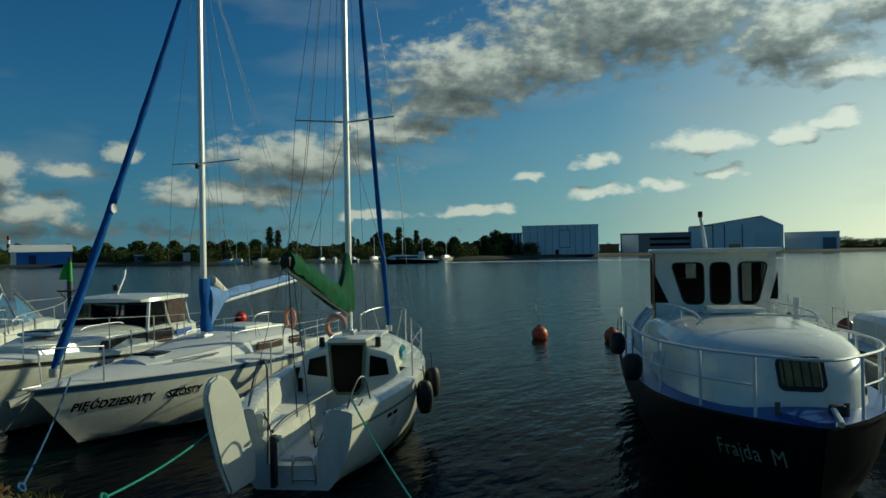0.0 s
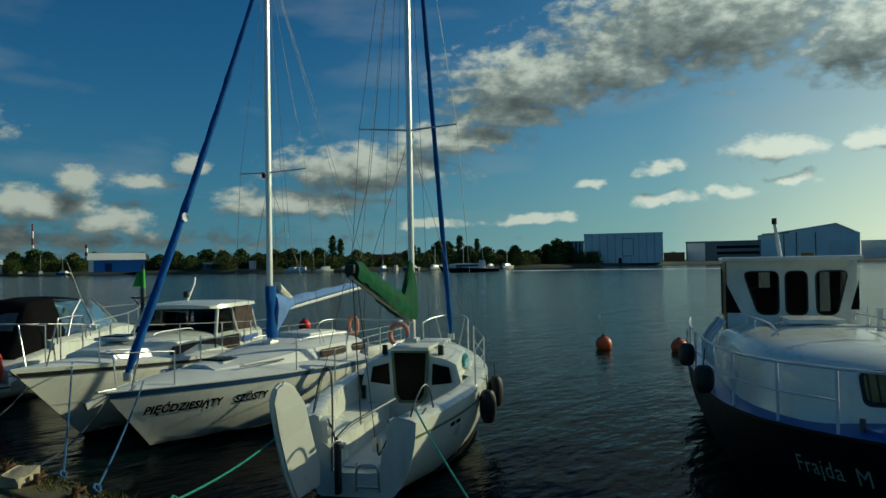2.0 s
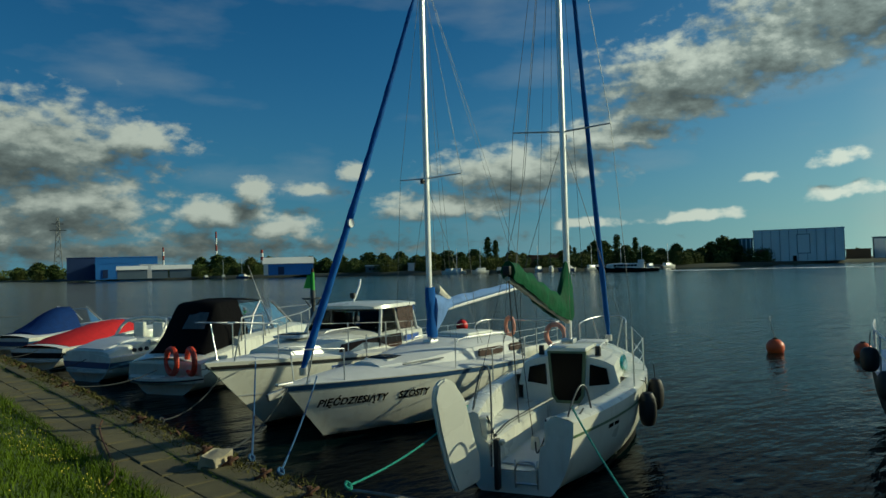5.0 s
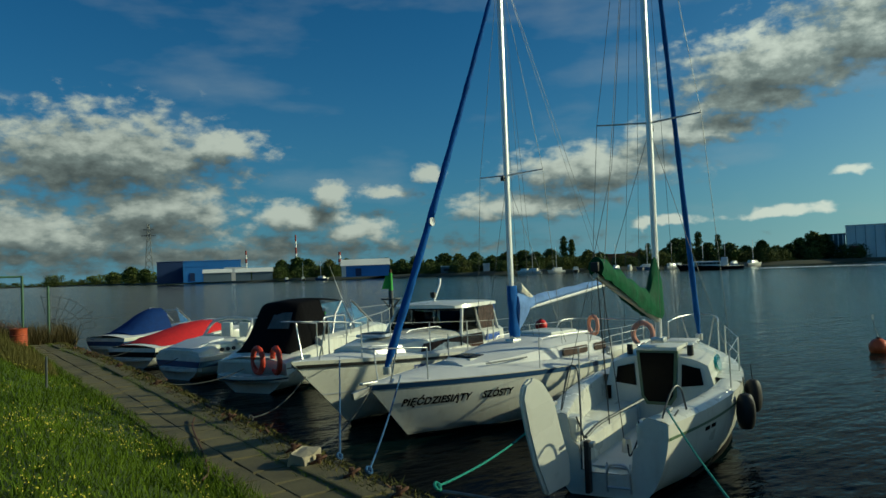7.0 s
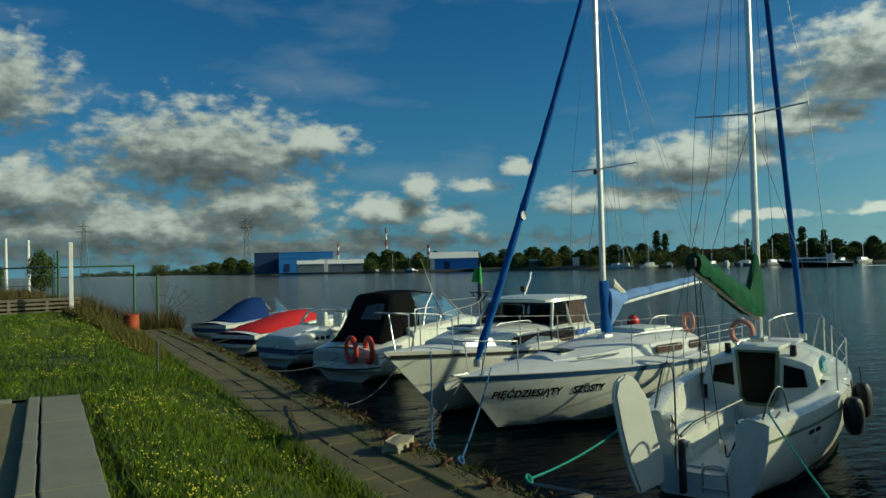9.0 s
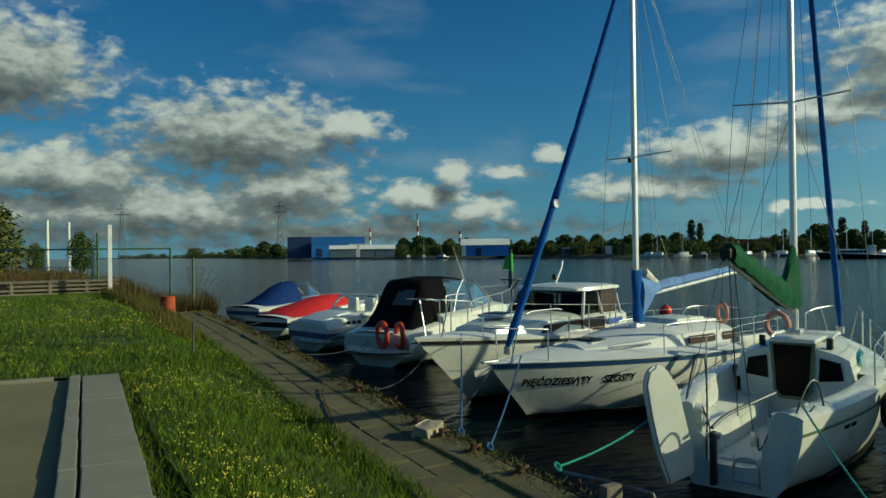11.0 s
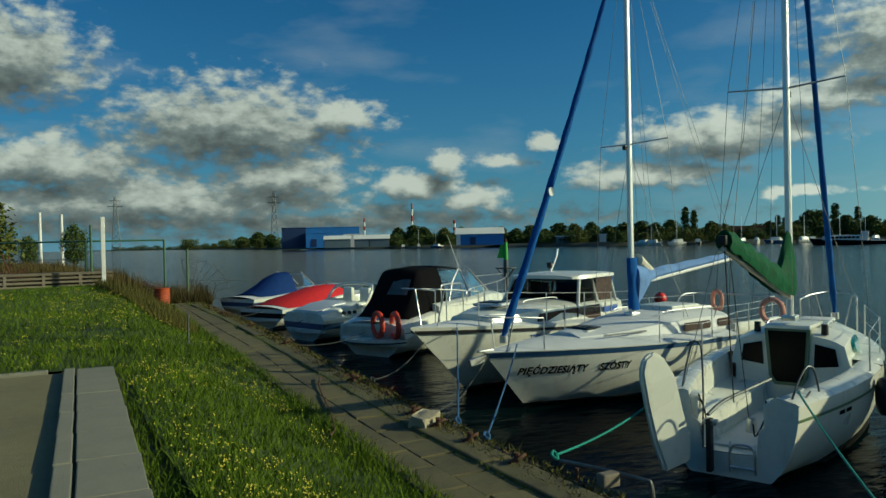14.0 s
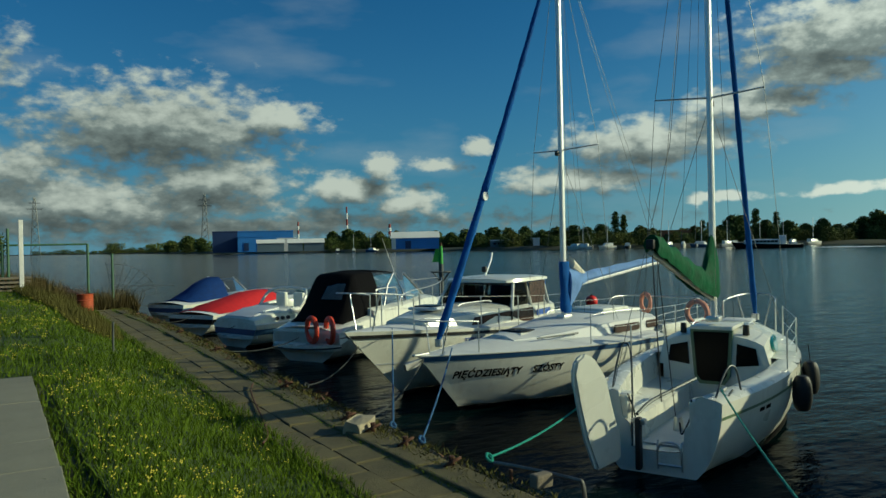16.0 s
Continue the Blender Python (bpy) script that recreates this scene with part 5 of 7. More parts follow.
    part("roof_hatch", box((0.7, 0.7, 0.07), (5.3, 0, 1.94), 0.03), GEL, b)
    part("vent_pipe", tube([(5.6, 0.75, 1.8), (5.6, 0.75, 2.12)], 0.045, 10), GEL, b)
    # wheelhouse: front wall with three slanted windows and two corner triangles
    xf, xa, hw, z0, z1 = 3.95, 2.85, 0.90, 1.0, 2.74
    wh = thing("wheelhouse", "", "")
    wh.parent = b
    wh.matrix_basis = pose(3.95, 0, 0, 0, 0, -4.6) @ pose(-3.95, 0, 0)
    # solid front: strips round the openings
    bm = bmesh.new()
    box((0.06, 2 * hw, 0.17), (xf, 0, z1 - 0.085), 0.0, bm)
    box((0.06, 2 * hw, 1.92 - z0), (xf, 0, (1.92 + z0) / 2), 0.0, bm)
    for h in ([(-hw, 2.58), (-0.66, 2.58), (-0.46, 1.92), (-hw, 1.92)], [(-0.16, 2.58), (-0.06, 2.58), (-0.06, 1.92), (-0.16, 1.92)], [(0.24, 2.58), (0.36, 2.58), (0.37, 1.92), (0.24, 1.92)], [(0.80, 2.58), (hw, 2.58), (hw, 1.92), (0.64, 1.92)]):
        ring0 = [Vector((xf - 0.03, y, z)) for y, z in h]
        ring1 = [Vector((xf + 0.03, y, z)) for y, z in h]
        loft([ring0, ring1], True, True, bm)
    part("front_wall", bm, GEL, wh, smooth=False)
    for k, h in enumerate(([(-0.66, 2.58), (-0.16, 2.58), (-0.16, 1.92), (-0.46, 1.92)], [(-0.06, 2.58), (0.24, 2.58), (0.24, 1.92), (-0.06, 1.92)], [(0.36, 2.58), (0.80, 2.58), (0.64, 1.92), (0.37, 1.92)])):
        part("pane", prism(h, 0.01, "x"), SHADE_TONED, wh).location.x = xf
        corners = [Vector((0, y, z)) for y, z in h]
        seal = []
        for q, c in enumerate(corners):
            a, e = corners[q - 1], corners[(q + 1) % 4]
            a, e = c + (a - c).normalized() * 0.10, c + (e - c).normalized() * 0.10
            bend = arc(a, c, e, 5)
            seal += bend
            part("window_corner", loft([[Vector((xf + dx, p.y, p.z)) for p in [c] + bend] for dx in (-0.031, 0.0315)]), GEL, wh, smooth=False)
        part("pane_seal", tube([Vector((xf + 0.034, p.y, p.z)) for p in seal + [seal[0]]], 0.014, 6), BLACK_RUBBER, wh, "black window seal")
    for sign, tri in ((-1, [(-0.92, 2.42), (-0.92, 1.94), (-0.70, 1.94)]), (1, [(0.94, 2.44), (0.94, 2.0), (0.82, 2.0)])):
        part("corner_pane", prism(tri, 0.012, "x"), DARK_GLASS, wh, "dark triangular pane").location.x = xf + 0.032
    for sign in (1, -1):
        bm = bmesh.new()
        box((xf - xa, 0.05, 1.88 - z0), ((xa + xf) / 2, sign * hw, (1.88 + z0) / 2), 0.0, bm)
        box((xf - xa, 0.05, 0.16), ((xa + xf) / 2, sign * hw, z1 - 0.08), 0.0, bm)
        for x in (xa + 0.04, xf - 0.10, (xa + xf) / 2):
            box((0.10, 0.05, 0.78), (x, sign * hw, 2.22), 0.0, bm)
        part("side_wall", bm, TEAK if sign < 0 else GEL, wh, "varnished side wall" if sign < 0 else "", smooth=False)
    # back wall mostly closed and coloured dark, standing for the shade inside
    bm = bmesh.new()
    box((0.05, 2 * hw, 0.8), (xa, 0, 1.5), 0, bm)
    box((0.05, 2 * hw, 0.16), (xa, 0, z1 - 0.08), 0, bm)
    for y, w in ((-0.65, 0.6), (0.2, 0.75), (0.83, 0.2)):
        box((0.05, w, 0.8), (xa, y, 2.24), 0, bm)
    part("back_wall", bm, INTERIOR, wh, smooth=False)
    part("helm_seat", box((0.4, 0.45, 1.1), (3.15, -0.3, 1.75), 0.06), INTERIOR, wh, "dark helm seat")
    part("dashboard", box((0.4, 1.8, 0.75), (3.65, 0, 1.5), 0.05), INTERIOR, wh, "dark dashboard")
    part("steering_wheel", disc_ring(0.22, 0.018), INTERIOR, wh).matrix_basis = pose(3.38, 0.1, 2.02, 0, 0, 90)
    part("roof", box((xf - xa + 0.35, 2 * hw + 0.16, 0.07), ((xa + xf) / 2 + 0.03, 0, z1 + 0.035), 0.03), GEL, wh)
    part("horn", tube([(xf + 0.08, 0.82, z1 - 0.05), (xf + 0.16, 0.82, z1 - 0.05)], 0.035, 10, None, 0.05), STEEL, wh)
    mast = thing("light_mast", "", "")
    mast.parent = b
    part("pole", tube([(3.2, 0.02, z1 + 0.05), (3.2, -0.02, z1 + 0.36), (3.2, -0.06, z1 + 0.62)], 0.035, 8, None, 0.025), WHITE_BAND, mast, "white light mast")
    part("crossbar", tube([(3.2, -0.25, z1 + 0.44), (3.2, 0.16, z1 + 0.46)], 0.012), WIRE, mast)
    part("lamp", tube([(3.2, -0.06, z1 + 0.60), (3.2, -0.06, z1 + 0.70)], 0.04, 8), BLACK_RUBBER, mast)
    # rails round the deck
    for sign in (1, -1):
        tops = stanchions(b, R, [0.4, 1.6, 2.7, 3.7, 4.9, 6.0, 7.0, 7.9, 8.5], sign, 0.62, 0.017, 0.05, 2, PAINTED_RAIL)
        part("top_rail", tube(smooth_line(tops, 3), 0.017), PAINTED_RAIL, b)
        mids = [t - Vector((0, 0, 0.30)) for t in tops]
        part("mid_rail", tube(smooth_line(mids, 3), 0.012), PAINTED_RAIL, b)
    a = ring_at(R, 8.5)
    part("bow_rail", tube(smooth_line([(a.x, a.y - 0.05, a.z + 0.62), (8.95, 0.12, a.z + 0.64), (8.95, -0.12, a.z + 0.64), (a.x, -(a.y - 0.05), a.z + 0.62)], 4), 0.017), PAINTED_RAIL, b)
    part("bow_plate", prism([(8.45, -0.30), (9.0, -0.08), (9.0, 0.08), (8.45, 0.30)], 0.05, "z"), BLUE_PAINT, b).location.z = 1.15
    part("windlass", box((0.16, 0.14, 0.12), (8.55, 0.25, 1.20), 0.04), BLACK_RUBBER, b)
    part("anchor_shank", tube([(8.5, 0.22, 1.22), (9.1, 0.10, 1.18)], 0.03, 6), STEEL, b)
    for y in (-0.18, 0.22):
        part("mooring_post", tube([(8.50, y * 1.6, 1.1), (8.50, y * 1.6, 1.26)], 0.028, 8), WIRE, b)
    for word, x in (("Frajda", 8.26), ("M", 8.60)):
        hull_lettering(word, 0.24, PALE_LETTER, b, R, x, 0.72, -1, 1, "pale slanted letters on black", 0.0, 0.2, 1.1, 0.0, 0.62)
    return b, R, m


black_boat, BLACK_R, BLACK_M = build_black_boat()
for x, z in ((3.9, 1.28), (6.2, 1.25)):
    p = ring_at(BLACK_R, x)
    fender(BLACK_M @ pose(x, -(p.y + 0.10), z, 0, 0, 0), r=0.13, h=0.36)


def build_neighbour():
    L = 7.5
    R = hull_rings(L, 2.6, 1.1, 0.95, transom=0.85, rake=0.8, draft=0.4)
    b = boat_base("cabin_boat", "white cabin boat with teak trim and steel bow rail", pose(18.2, -0.2, 0, 0, 0, 196), R)
    part("teak_rail", band(R, 0.94, 1.0, 0.02), TEAK, b, "varnished teak gunwale")
    part("cabin", house([(1.5, 0.95, 0.85, 0.95, 1.5), (3.5, 0.9, 0.75, 1.0, 1.5), (5.2, 0.5, 0.35, 1.05, 1.25)], 0.06), GEL, b)
    pulpit(b, R, L, 1.4, 0.65)
    for sign in (1, -1):
        stanchions(b, R, [1.0, 2.4, 3.8, 5.2], sign, 0.62, 0.014)
    return R


build_neighbour()
for x in (2.4, 3.5):
    p = ring_at(GREEN_R, x)
    fender(pose(6.72, 6.03, 0, 0, 0, 23.5) @ pose(x, -(p.y + 0.12), 0.58 + 0.03 * x, 0, 0, 0))
lifebuoy(pose(6.72, 6.03, 0, 0, 0, 23.5) @ pose(4.9, 0.72, 1.47, 0, 0, 70) @ Matrix.Scale(0.72, 4), PINK_RING, "faded orange lifebuoy on the rail of a yacht", PINK_RING)
lifebuoy(pose(13.32, 11.36, 0, 0, 0, 189.5) @ pose(0.15, -0.4, 1.36, 0, 0, 60) @ Matrix.Scale(0.72, 4), PINK_RING, "faded orange lifebuoy on the stern rail of a yacht", PINK_RING)


# ---- mooring lines ----
def rope(a, b, sag, mat, label, r=0.012):
    a, b = Vector(a), Vector(b)
    mid = (a + b) / 2 - Vector((0, 0, sag * 2))
    t = thing("mooring_line", label, "rope")
    part("line", tube(arc(a, mid, b, 14), r, 6), mat, t)
    for k, p in enumerate((b,)):
        part("knot", tube(smooth_line([p + Vector((0.03, 0, 0.0)), p + Vector((0.0, 0.035, 0.03)), p + Vector((-0.035, 0, 0.0)), p + Vector((0, -0.035, -0.03)), p + Vector((0.03, 0.01, 0.01))], 4), r * 1.3, 6), mat, t)
    return t


BM, AM, TM = green_yacht.matrix_basis, blue_yacht.matrix_basis, cruiser.matrix_basis
rope(BM @ Vector((0.3, -0.66, 1.05)), (3.8, 1.9, 0.74), 0.10, TEAL_ROPE, "taut teal mooring line from a yacht to the quay")
rope(BM @ Vector((0.5, 0.8, 0.95)), (4.12, 5.88, 0.70), 0.10, TEAL_ROPE, "taut teal mooring line from a yacht to the quay")
rope(AM @ Vector((6.9, 0.15, 1.10)), (3.95, 6.85, 0.70), 0.06, BLUE_ROPE, "slack blue mooring line at a yacht's bow", 0.012)
rope(AM @ Vector((7.3, -0.05, 1.02)), (4.1, 8.3, 0.66), 0.15, DARK_ROPE, "dark mooring line at a yacht's bow", 0.012)
rope(TM @ Vector((6.6, 0.25, 1.32)), (4.02, 7.6, 0.70), 0.08, BLUE_ROPE, "blue mooring line at a cruiser's bow", 0.012)
rope(TM @ Vector((7.0, 0.0, 1.28)), (4.3, 10.8, 0.66), 0.2, DARK_ROPE, "dark mooring line at a cruiser's bow", 0.012)
for x0, y0, x1, y1 in ((6.6, 16.7, 4.5, 15.6), (6.3, 20.6, 4.75, 19.6), (6.2, 24.7, 4.9, 24.0)):
    rope((x0, y0, 0.65), (x1, y1, 0.66), 0.12, DARK_ROPE, "slack dark mooring line to the quay", 0.010)


# ---- buoys and the channel mark ----
def mooring_buoy(x, y, r, mat, label, staff=True, lean=0.15):
    t = thing("mooring_buoy", label, "buoy", pose(x, y, r * 0.55), "mooring buoys")
    bm = bmesh.new()
    bmesh.ops.create_uvsphere(bm, u_segments=20, v_segments=12, radius=r)
    part("float", bm, mat, t)
    part("collar", tube([(0, 0, r * 0.9), (0, 0, r * 1.12)], r * 0.28, 10), BLACK_RUBBER, t)
    if staff:
        part("staff", tube([(0, 0, r), (lean * 0.6, 0.05, r + 0.42), (lean, 0.02, r + 0.55)], 0.010), STEEL, t)
        part("eye", disc_ring(0.06, 0.009, 14, 6), STEEL, t).location = (lean, 0.02, r + 0.62)


mooring_buoy(22.2, 9.25, 0.26, ORANGE, "orange round mooring buoy with steel eye, floating", True, -0.25)
mooring_buoy(22.5, 6.95, 0.25, ORANGE, "orange round mooring buoy floating on its side", False)
mooring_buoy(29.4, 2.5, 0.26, ORANGE, "orange round mooring buoy with steel eye, floating", True, 0.0)
mooring_buoy(27.5, 0.65, 0.27, ORANGE, "orange round mooring buoy with steel eye, floating", True, 0.3)
mooring_buoy(23.4, 23.8, 0.27, REDBUOY, "bright red round mooring buoy floating", False)
mooring_buoy(13.6, 11.0, 0.22, material("yellow_brown_buoy", (0.45, 0.22, 0.05), 0.5), "yellow-brown mooring buoy floating between yachts", False)


def channel_mark():
    t = thing("channel_mark", "green topped channel mark on a dark iron pile", "navigation mark", pose(22.9, 35.2, 0))
    part("post", tube([(0, 0, -1), (0, 0, 1.75)], 0.14, 12), WIRE, t, "dark iron pile")
    part("platform", disc_ring(0.55, 0.05, 20, 6), WIRE, t).matrix_basis = pose(0, 0, 1.28, 90, 0, 0)
    for k in range(6):
        a = math.pi * k / 3
        part("brace", tube([(0.12 * math.cos(a), 0.12 * math.sin(a), 0.75), (0.55 * math.cos(a), 0.55 * math.sin(a), 1.28)], 0.035), WIRE, t)
    part("mast", tube([(0, 0, 1.7), (-0.05, 0, 2.75)], 0.13, 10, None, 0.10), MARK_GREEN, t, "green painted mast")
    part("lamp", tube([(-0.05, 0, 2.75), (-0.05, 0, 2.95)], 0.07, 10), RUST, t)
    part("panel", prism([(0.12, 1.85), (0.50, 1.85), (0.28, 2.62), (0.10, 2.55)], 0.04, "x"), MARK_GREEN, t, "green board")
    t.matrix_basis = pose(22.9, 35.2, 0, 0, 0, 60)


channel_mark()

# ---- yard: sunken floor, kerb and slab strip ----
SKEW = 0.045


def yard_x(x, y):
    return x + 0.10 + SKEW * 0.8 * (y - 5.4)


yard = thing("yard_floor", "sunken sandy concrete yard floor with kerb", "yard", kind="structure")
bm = loft([[Vector((-9, -8, 1.145)), Vector((-0.1, -8, 1.145)), Vector((yard_x(-0.22, 11.2), 11.2, 1.145)), Vector((-9, 11.5, 1.145))],
           [Vector((-9, -8, 0.7)), Vector((-0.1, -8, 0.7)), Vector((yard_x(-0.22, 11.2), 11.2, 0.7)), Vector((-9, 11.5, 0.7))]])
part("slab_floor", bm, PITFLOOR, yard, smooth=False)
for k in range(16):
    y0 = -4.6 + 0.985 * k
    bm = box((0.13, 0.975, 0.42), (0, 0, 0), 0.012)
    part("kerb_stone", bm, SLAB, yard, smooth=False).matrix_basis = pose(yard_x(-0.235, y0 + 0.5), y0 + 0.5, 1.0 + random.uniform(-0.004, 0.004), 0, 0, -2.6 + random.uniform(-0.3, 0.3))
for k in range(9):
    part("kerb_stone", box((0.96, 0.14, 0.36), (0, 0, 0), 0.015), SLAB, yard, smooth=False).matrix_basis = pose(-0.66 - 0.97 * k, 11.38 + 0.02 * k, 1.0, 0, 0, -1.0)
strip = thing("slab_path", "strip of grey concrete paving slabs in the grass", "paving", kind="structure")
for k in range(16):
    y0 = -4.2 + 0.95 * k
    ob = part("paving_slab", box((0.44, 0.935, 0.08), (0, 0, 0), 0.010), SLAB, strip, smooth=False)
    ob.matrix_basis = pose(yard_x(0.075, y0 + 0.47), y0 + 0.47, 1.175 + random.uniform(-0.006, 0.006), random.uniform(-0.4, 0.4), random.uniform(-0.6, 0.6), -2.6 + random.uniform(-0.4, 0.4))
part("bedding", loft([[Vector((-0.3, -8, 1.13)), Vector((0.75, -8, 1.13)), Vector((0.95, 11.6, 1.13)), Vector((-0.02, 11.6, 1.13))],
                      [Vector((-0.3, -8, 0.8)), Vector((0.75, -8, 0.8)), Vector((0.95, 11.6, 0.8)), Vector((-0.02, 11.6, 0.8))]]), MOSS, strip, smooth=False)


def hand_trailer():
    t = thing("boat_trailer", "small trailer frame of grey and red tubes on the grass", "trailer", pose(-1.35, 11.55, 1.17, 0, 0, 10))
    part("beam", tube([(-1.4, 0, 0.30), (0.15, 0, 0.32)], 0.03, 8), GALV, t)
    part("beam", tube([(-0.5, 0.0, 0.05), (0.2, 0.1, 0.34)], 0.03, 8), GALV, t)
    part("prop", tube([(0.25, 0.05, 0.0), (0.25, 0.05, 0.55)], 0.035, 8), material("red_paint", (0.35, 0.02, 0.02), 0.5), t, "red prop stand")
    part("wheel", disc_ring(0.14, 0.05, 18, 8), BLACK_RUBBER, t).location = (-0.15, 0.2, 0.19)
    part("hitch", box((0.16, 0.1, 0.1), (-0.05, 0, 0.02), 0.02), RUST, t)


hand_trailer()

# ---- things on the quay and in the meadow ----
rock = bmesh.new()
bmesh.ops.create_icosphere(rock, subdivisions=3, radius=0.5)
for v in rock.verts:
    c = v.co
    v.co = Vector((max(-0.42, min(0.42, c.x * 1.3)) * 0.36, max(-0.4, min(0.4, c.y * 1.3)) * 0.30, max(-0.32, min(0.34, c.z * 1.3)) * 0.26)) + noise.noise_vector(c * 2.3) * 0.035
tagged(part("stone", rock, STONE), "pale rough stone block on the quay edge", "stone").matrix_basis = pose(3.66, 7.75, PATH_Z + 0.06, 4, -3, 25)


def mooring_rail():
    t = thing("mooring_rail", "low bent steel tube rail on the quay edge", "rail")
    part("tube", tube(smooth_line([(3.97, 5.60, 0.74), (3.99, 5.41, 0.76), (4.08, 5.05, 0.77), (4.16, 4.72, 0.77), (4.18, 4.66, 0.74), (4.18, 4.63, 0.55)], 5), 0.019, 8), material("worn_tube", (0.16, 0.15, 0.13), 0.45, metal=0.6, var=0.5, scale=8, stain=(0.10, 0.05, 0.03)), t, "worn galvanised tube")
    part("stub", tube([(3.92, 5.30, 0.55), (3.92, 5.30, 0.76)], 0.016, 8), RUST, t, "rusty upright")


mooring_rail()
tagged(part("timber_block", box((0.18, 0.11, 0.12), (4.0, 4.98, PATH_Z + 0.08), 0.02), GREY_TIMBER, smooth=False), "short sawn timber block on the quay", "timber")


def ring_bolt(x, y):
    t = thing("mooring_ring", "rusty iron mooring ring on the quay edge", "mooring ring", pose(x, y, PATH_Z), "mooring rings")
    part("stem", tube([(0, 0, -0.1), (0, 0, 0.12)], 0.03, 8), RUST, t)
    part("ring", disc_ring(0.09, 0.016, 16, 6), RUST, t).matrix_basis = pose(0, 0, 0.06, 60, 0, 30)


for y in (5.95, 6.85, 7.6, 8.3, 10.8, 15.6, 19.6, 24.0):
    ring_bolt(edge_x(y) - 0.10, y)


def drum():
    t = thing("oil_drum", "rusty orange steel drum in the grass", "drum", pose(3.45, 27.8, 0.80) @ Matrix.Diagonal((0.9, 0.9, 0.66, 1)))
    prof = [(0.29, 0.0), (0.30, 0.02), (0.285, 0.05), (0.285, 0.28), (0.305, 0.30), (0.285, 0.32), (0.285, 0.56), (0.305, 0.58), (0.285, 0.60), (0.285, 0.84), (0.30, 0.87), (0.29, 0.88)]
    part("body", loft([[Vector((r * math.cos(a), r * math.sin(a), z)) for a in (2 * math.pi * i / 20 for i in range(20))] for r, z in prof]), BARREL, t)
    part("rim", disc_ring(0.29, 0.016, 20, 6), BARREL, t).matrix_basis = pose(0, 0, 0.885, 90, 0, 0)
    for k in range(14):
        a = random.uniform(0, 6.28)
        part("branch", tube([(0.1 * math.cos(a), 0.1 * math.sin(a), 0.85), (0.5 * math.cos(a) - 0.5, 0.4 * math.sin(a), 1.0 + random.uniform(0.1, 0.5))], 0.014, 5, None, 0.005), RUST, t, "dry reddish branch")


drum()
tagged(part("short_post", tube([(2.35, 15.8, 0.7), (2.36, 15.8, 1.42)], 0.022, 10), WIRE), "short dull steel post beside the path", "post")
tagged(part("white_post", box((0.16, 0.12, 3.0), (1.98, 34.0, 2.68), 0.015), WHITE_POST, smooth=False), "tall weathered white post by the fence", "post")


def fence():
    t = thing("fence", "green steel tube fence frame with posts across the meadow", "fence")
    top = 3.18
    for x, y in ((4.6, 35.5), (1.6, 35.5), (1.4, 35.6), (-2.4, 38), (-4.5, 40), (-7.5, 43)):
        part("fence_post", tube([(x, y, 0.8), (x, y, top + (0.7 if abs(x - 1.6) < 0.01 else 0.02))], 0.055, 8), GREEN_METAL, t)
    part("top_rail", tube([(4.6, 35.5, top), (1.6, 35.5, top)], 0.04, 8), GREEN_METAL, t)
    part("top_rail", tube([(1.6, 35.5, top), (-2.4, 38, top), (-7.5, 43, top), (-14, 50, top)], 0.035, 8), GREEN_METAL, t)
    part("low_rail", tube([(1.6, 35.5, 1.6), (-2.4, 38, 1.6), (-7.5, 43, 1.6)], 0.03, 8), GREEN_METAL, t)
    part("mesh_wire", tube([(1.6, 35.5, 2.4), (-2.4, 38, 2.4), (-7.5, 43, 2.4)], 0.012, 5), WIRE, t)


fence()


def water_fence():
    t = thing("barrier_fan", "fan of dark wires on a thin post over the water", "barrier")
    part("post", tube([(4.85, 31.0, 0.5), (4.85, 31.0, 2.75)], 0.045, 8), GREEN_METAL, t)
    hub = Vector((4.9, 31.0, 0.9))
    for k in range(9):
        a = radians(8 + 19 * k * 0.6)
        part("wire", tube([hub, hub + Vector((1.75 * math.cos(a), 0.1, 1.55 * math.sin(a)))], 0.009, 5), WIRE, t)
    for r in (0.7, 1.15, 1.6):
        part("wire", tube([hub + Vector((r * math.cos(radians(q)), 0.06, r * 0.9 * math.sin(radians(q)))) for q in range(5, 105, 12)], 0.009, 5), WIRE, t)
    part("stay", tube([(4.85, 31, 1.5), (7.2, 31.2, 1.4)], 0.012, 5), WIRE, t)
    part("stay", tube([(4.85, 31, 0.75), (6.9, 31.2, 0.55)], 0.012, 5), WIRE, t)


water_fence()


def plank_pile():
    t = thing("plank_stack", "low stack of grey weathered planks in the meadow", "planks", pose(0.1, 35.6, 1.18, 0, 0, 6))
    for layer in range(4):
        for k in range(3):
            L = random.uniform(4.2, 5.0)
            part("plank", box((L, 0.30, 0.09), (0, 0, 0), 0.01), GREY_TIMBER, t, smooth=False).matrix_basis = pose(random.uniform(-0.2, 0.2), -0.35 + 0.35 * k, 0.12 + 0.17 * layer, 0, 0, random.uniform(-1.5, 1.5))
    for x in (-1.8, -0.4, 1.0, 2.0):
        part("bearer", box((0.12, 1.1, 0.62), (x, 0.05, 0.28), 0.01), GREY_TIMBER, t, smooth=False)


plank_pile()


def scrap():
    t = thing("scrap_frame", "tangle of rusty reddish iron rods in the grass", "scrap iron", pose(-1.6, 36.8, 1.2))
    for k in range(12):
        part("rod", tube([(random.uniform(-0.8, 0.3), random.uniform(-0.3, 0.3), 0.0), (random.uniform(-0.3, 0.9), random.uniform(-0.3, 0.3), random.uniform(0.5, 1.5))], 0.03, 5), RUST, t)


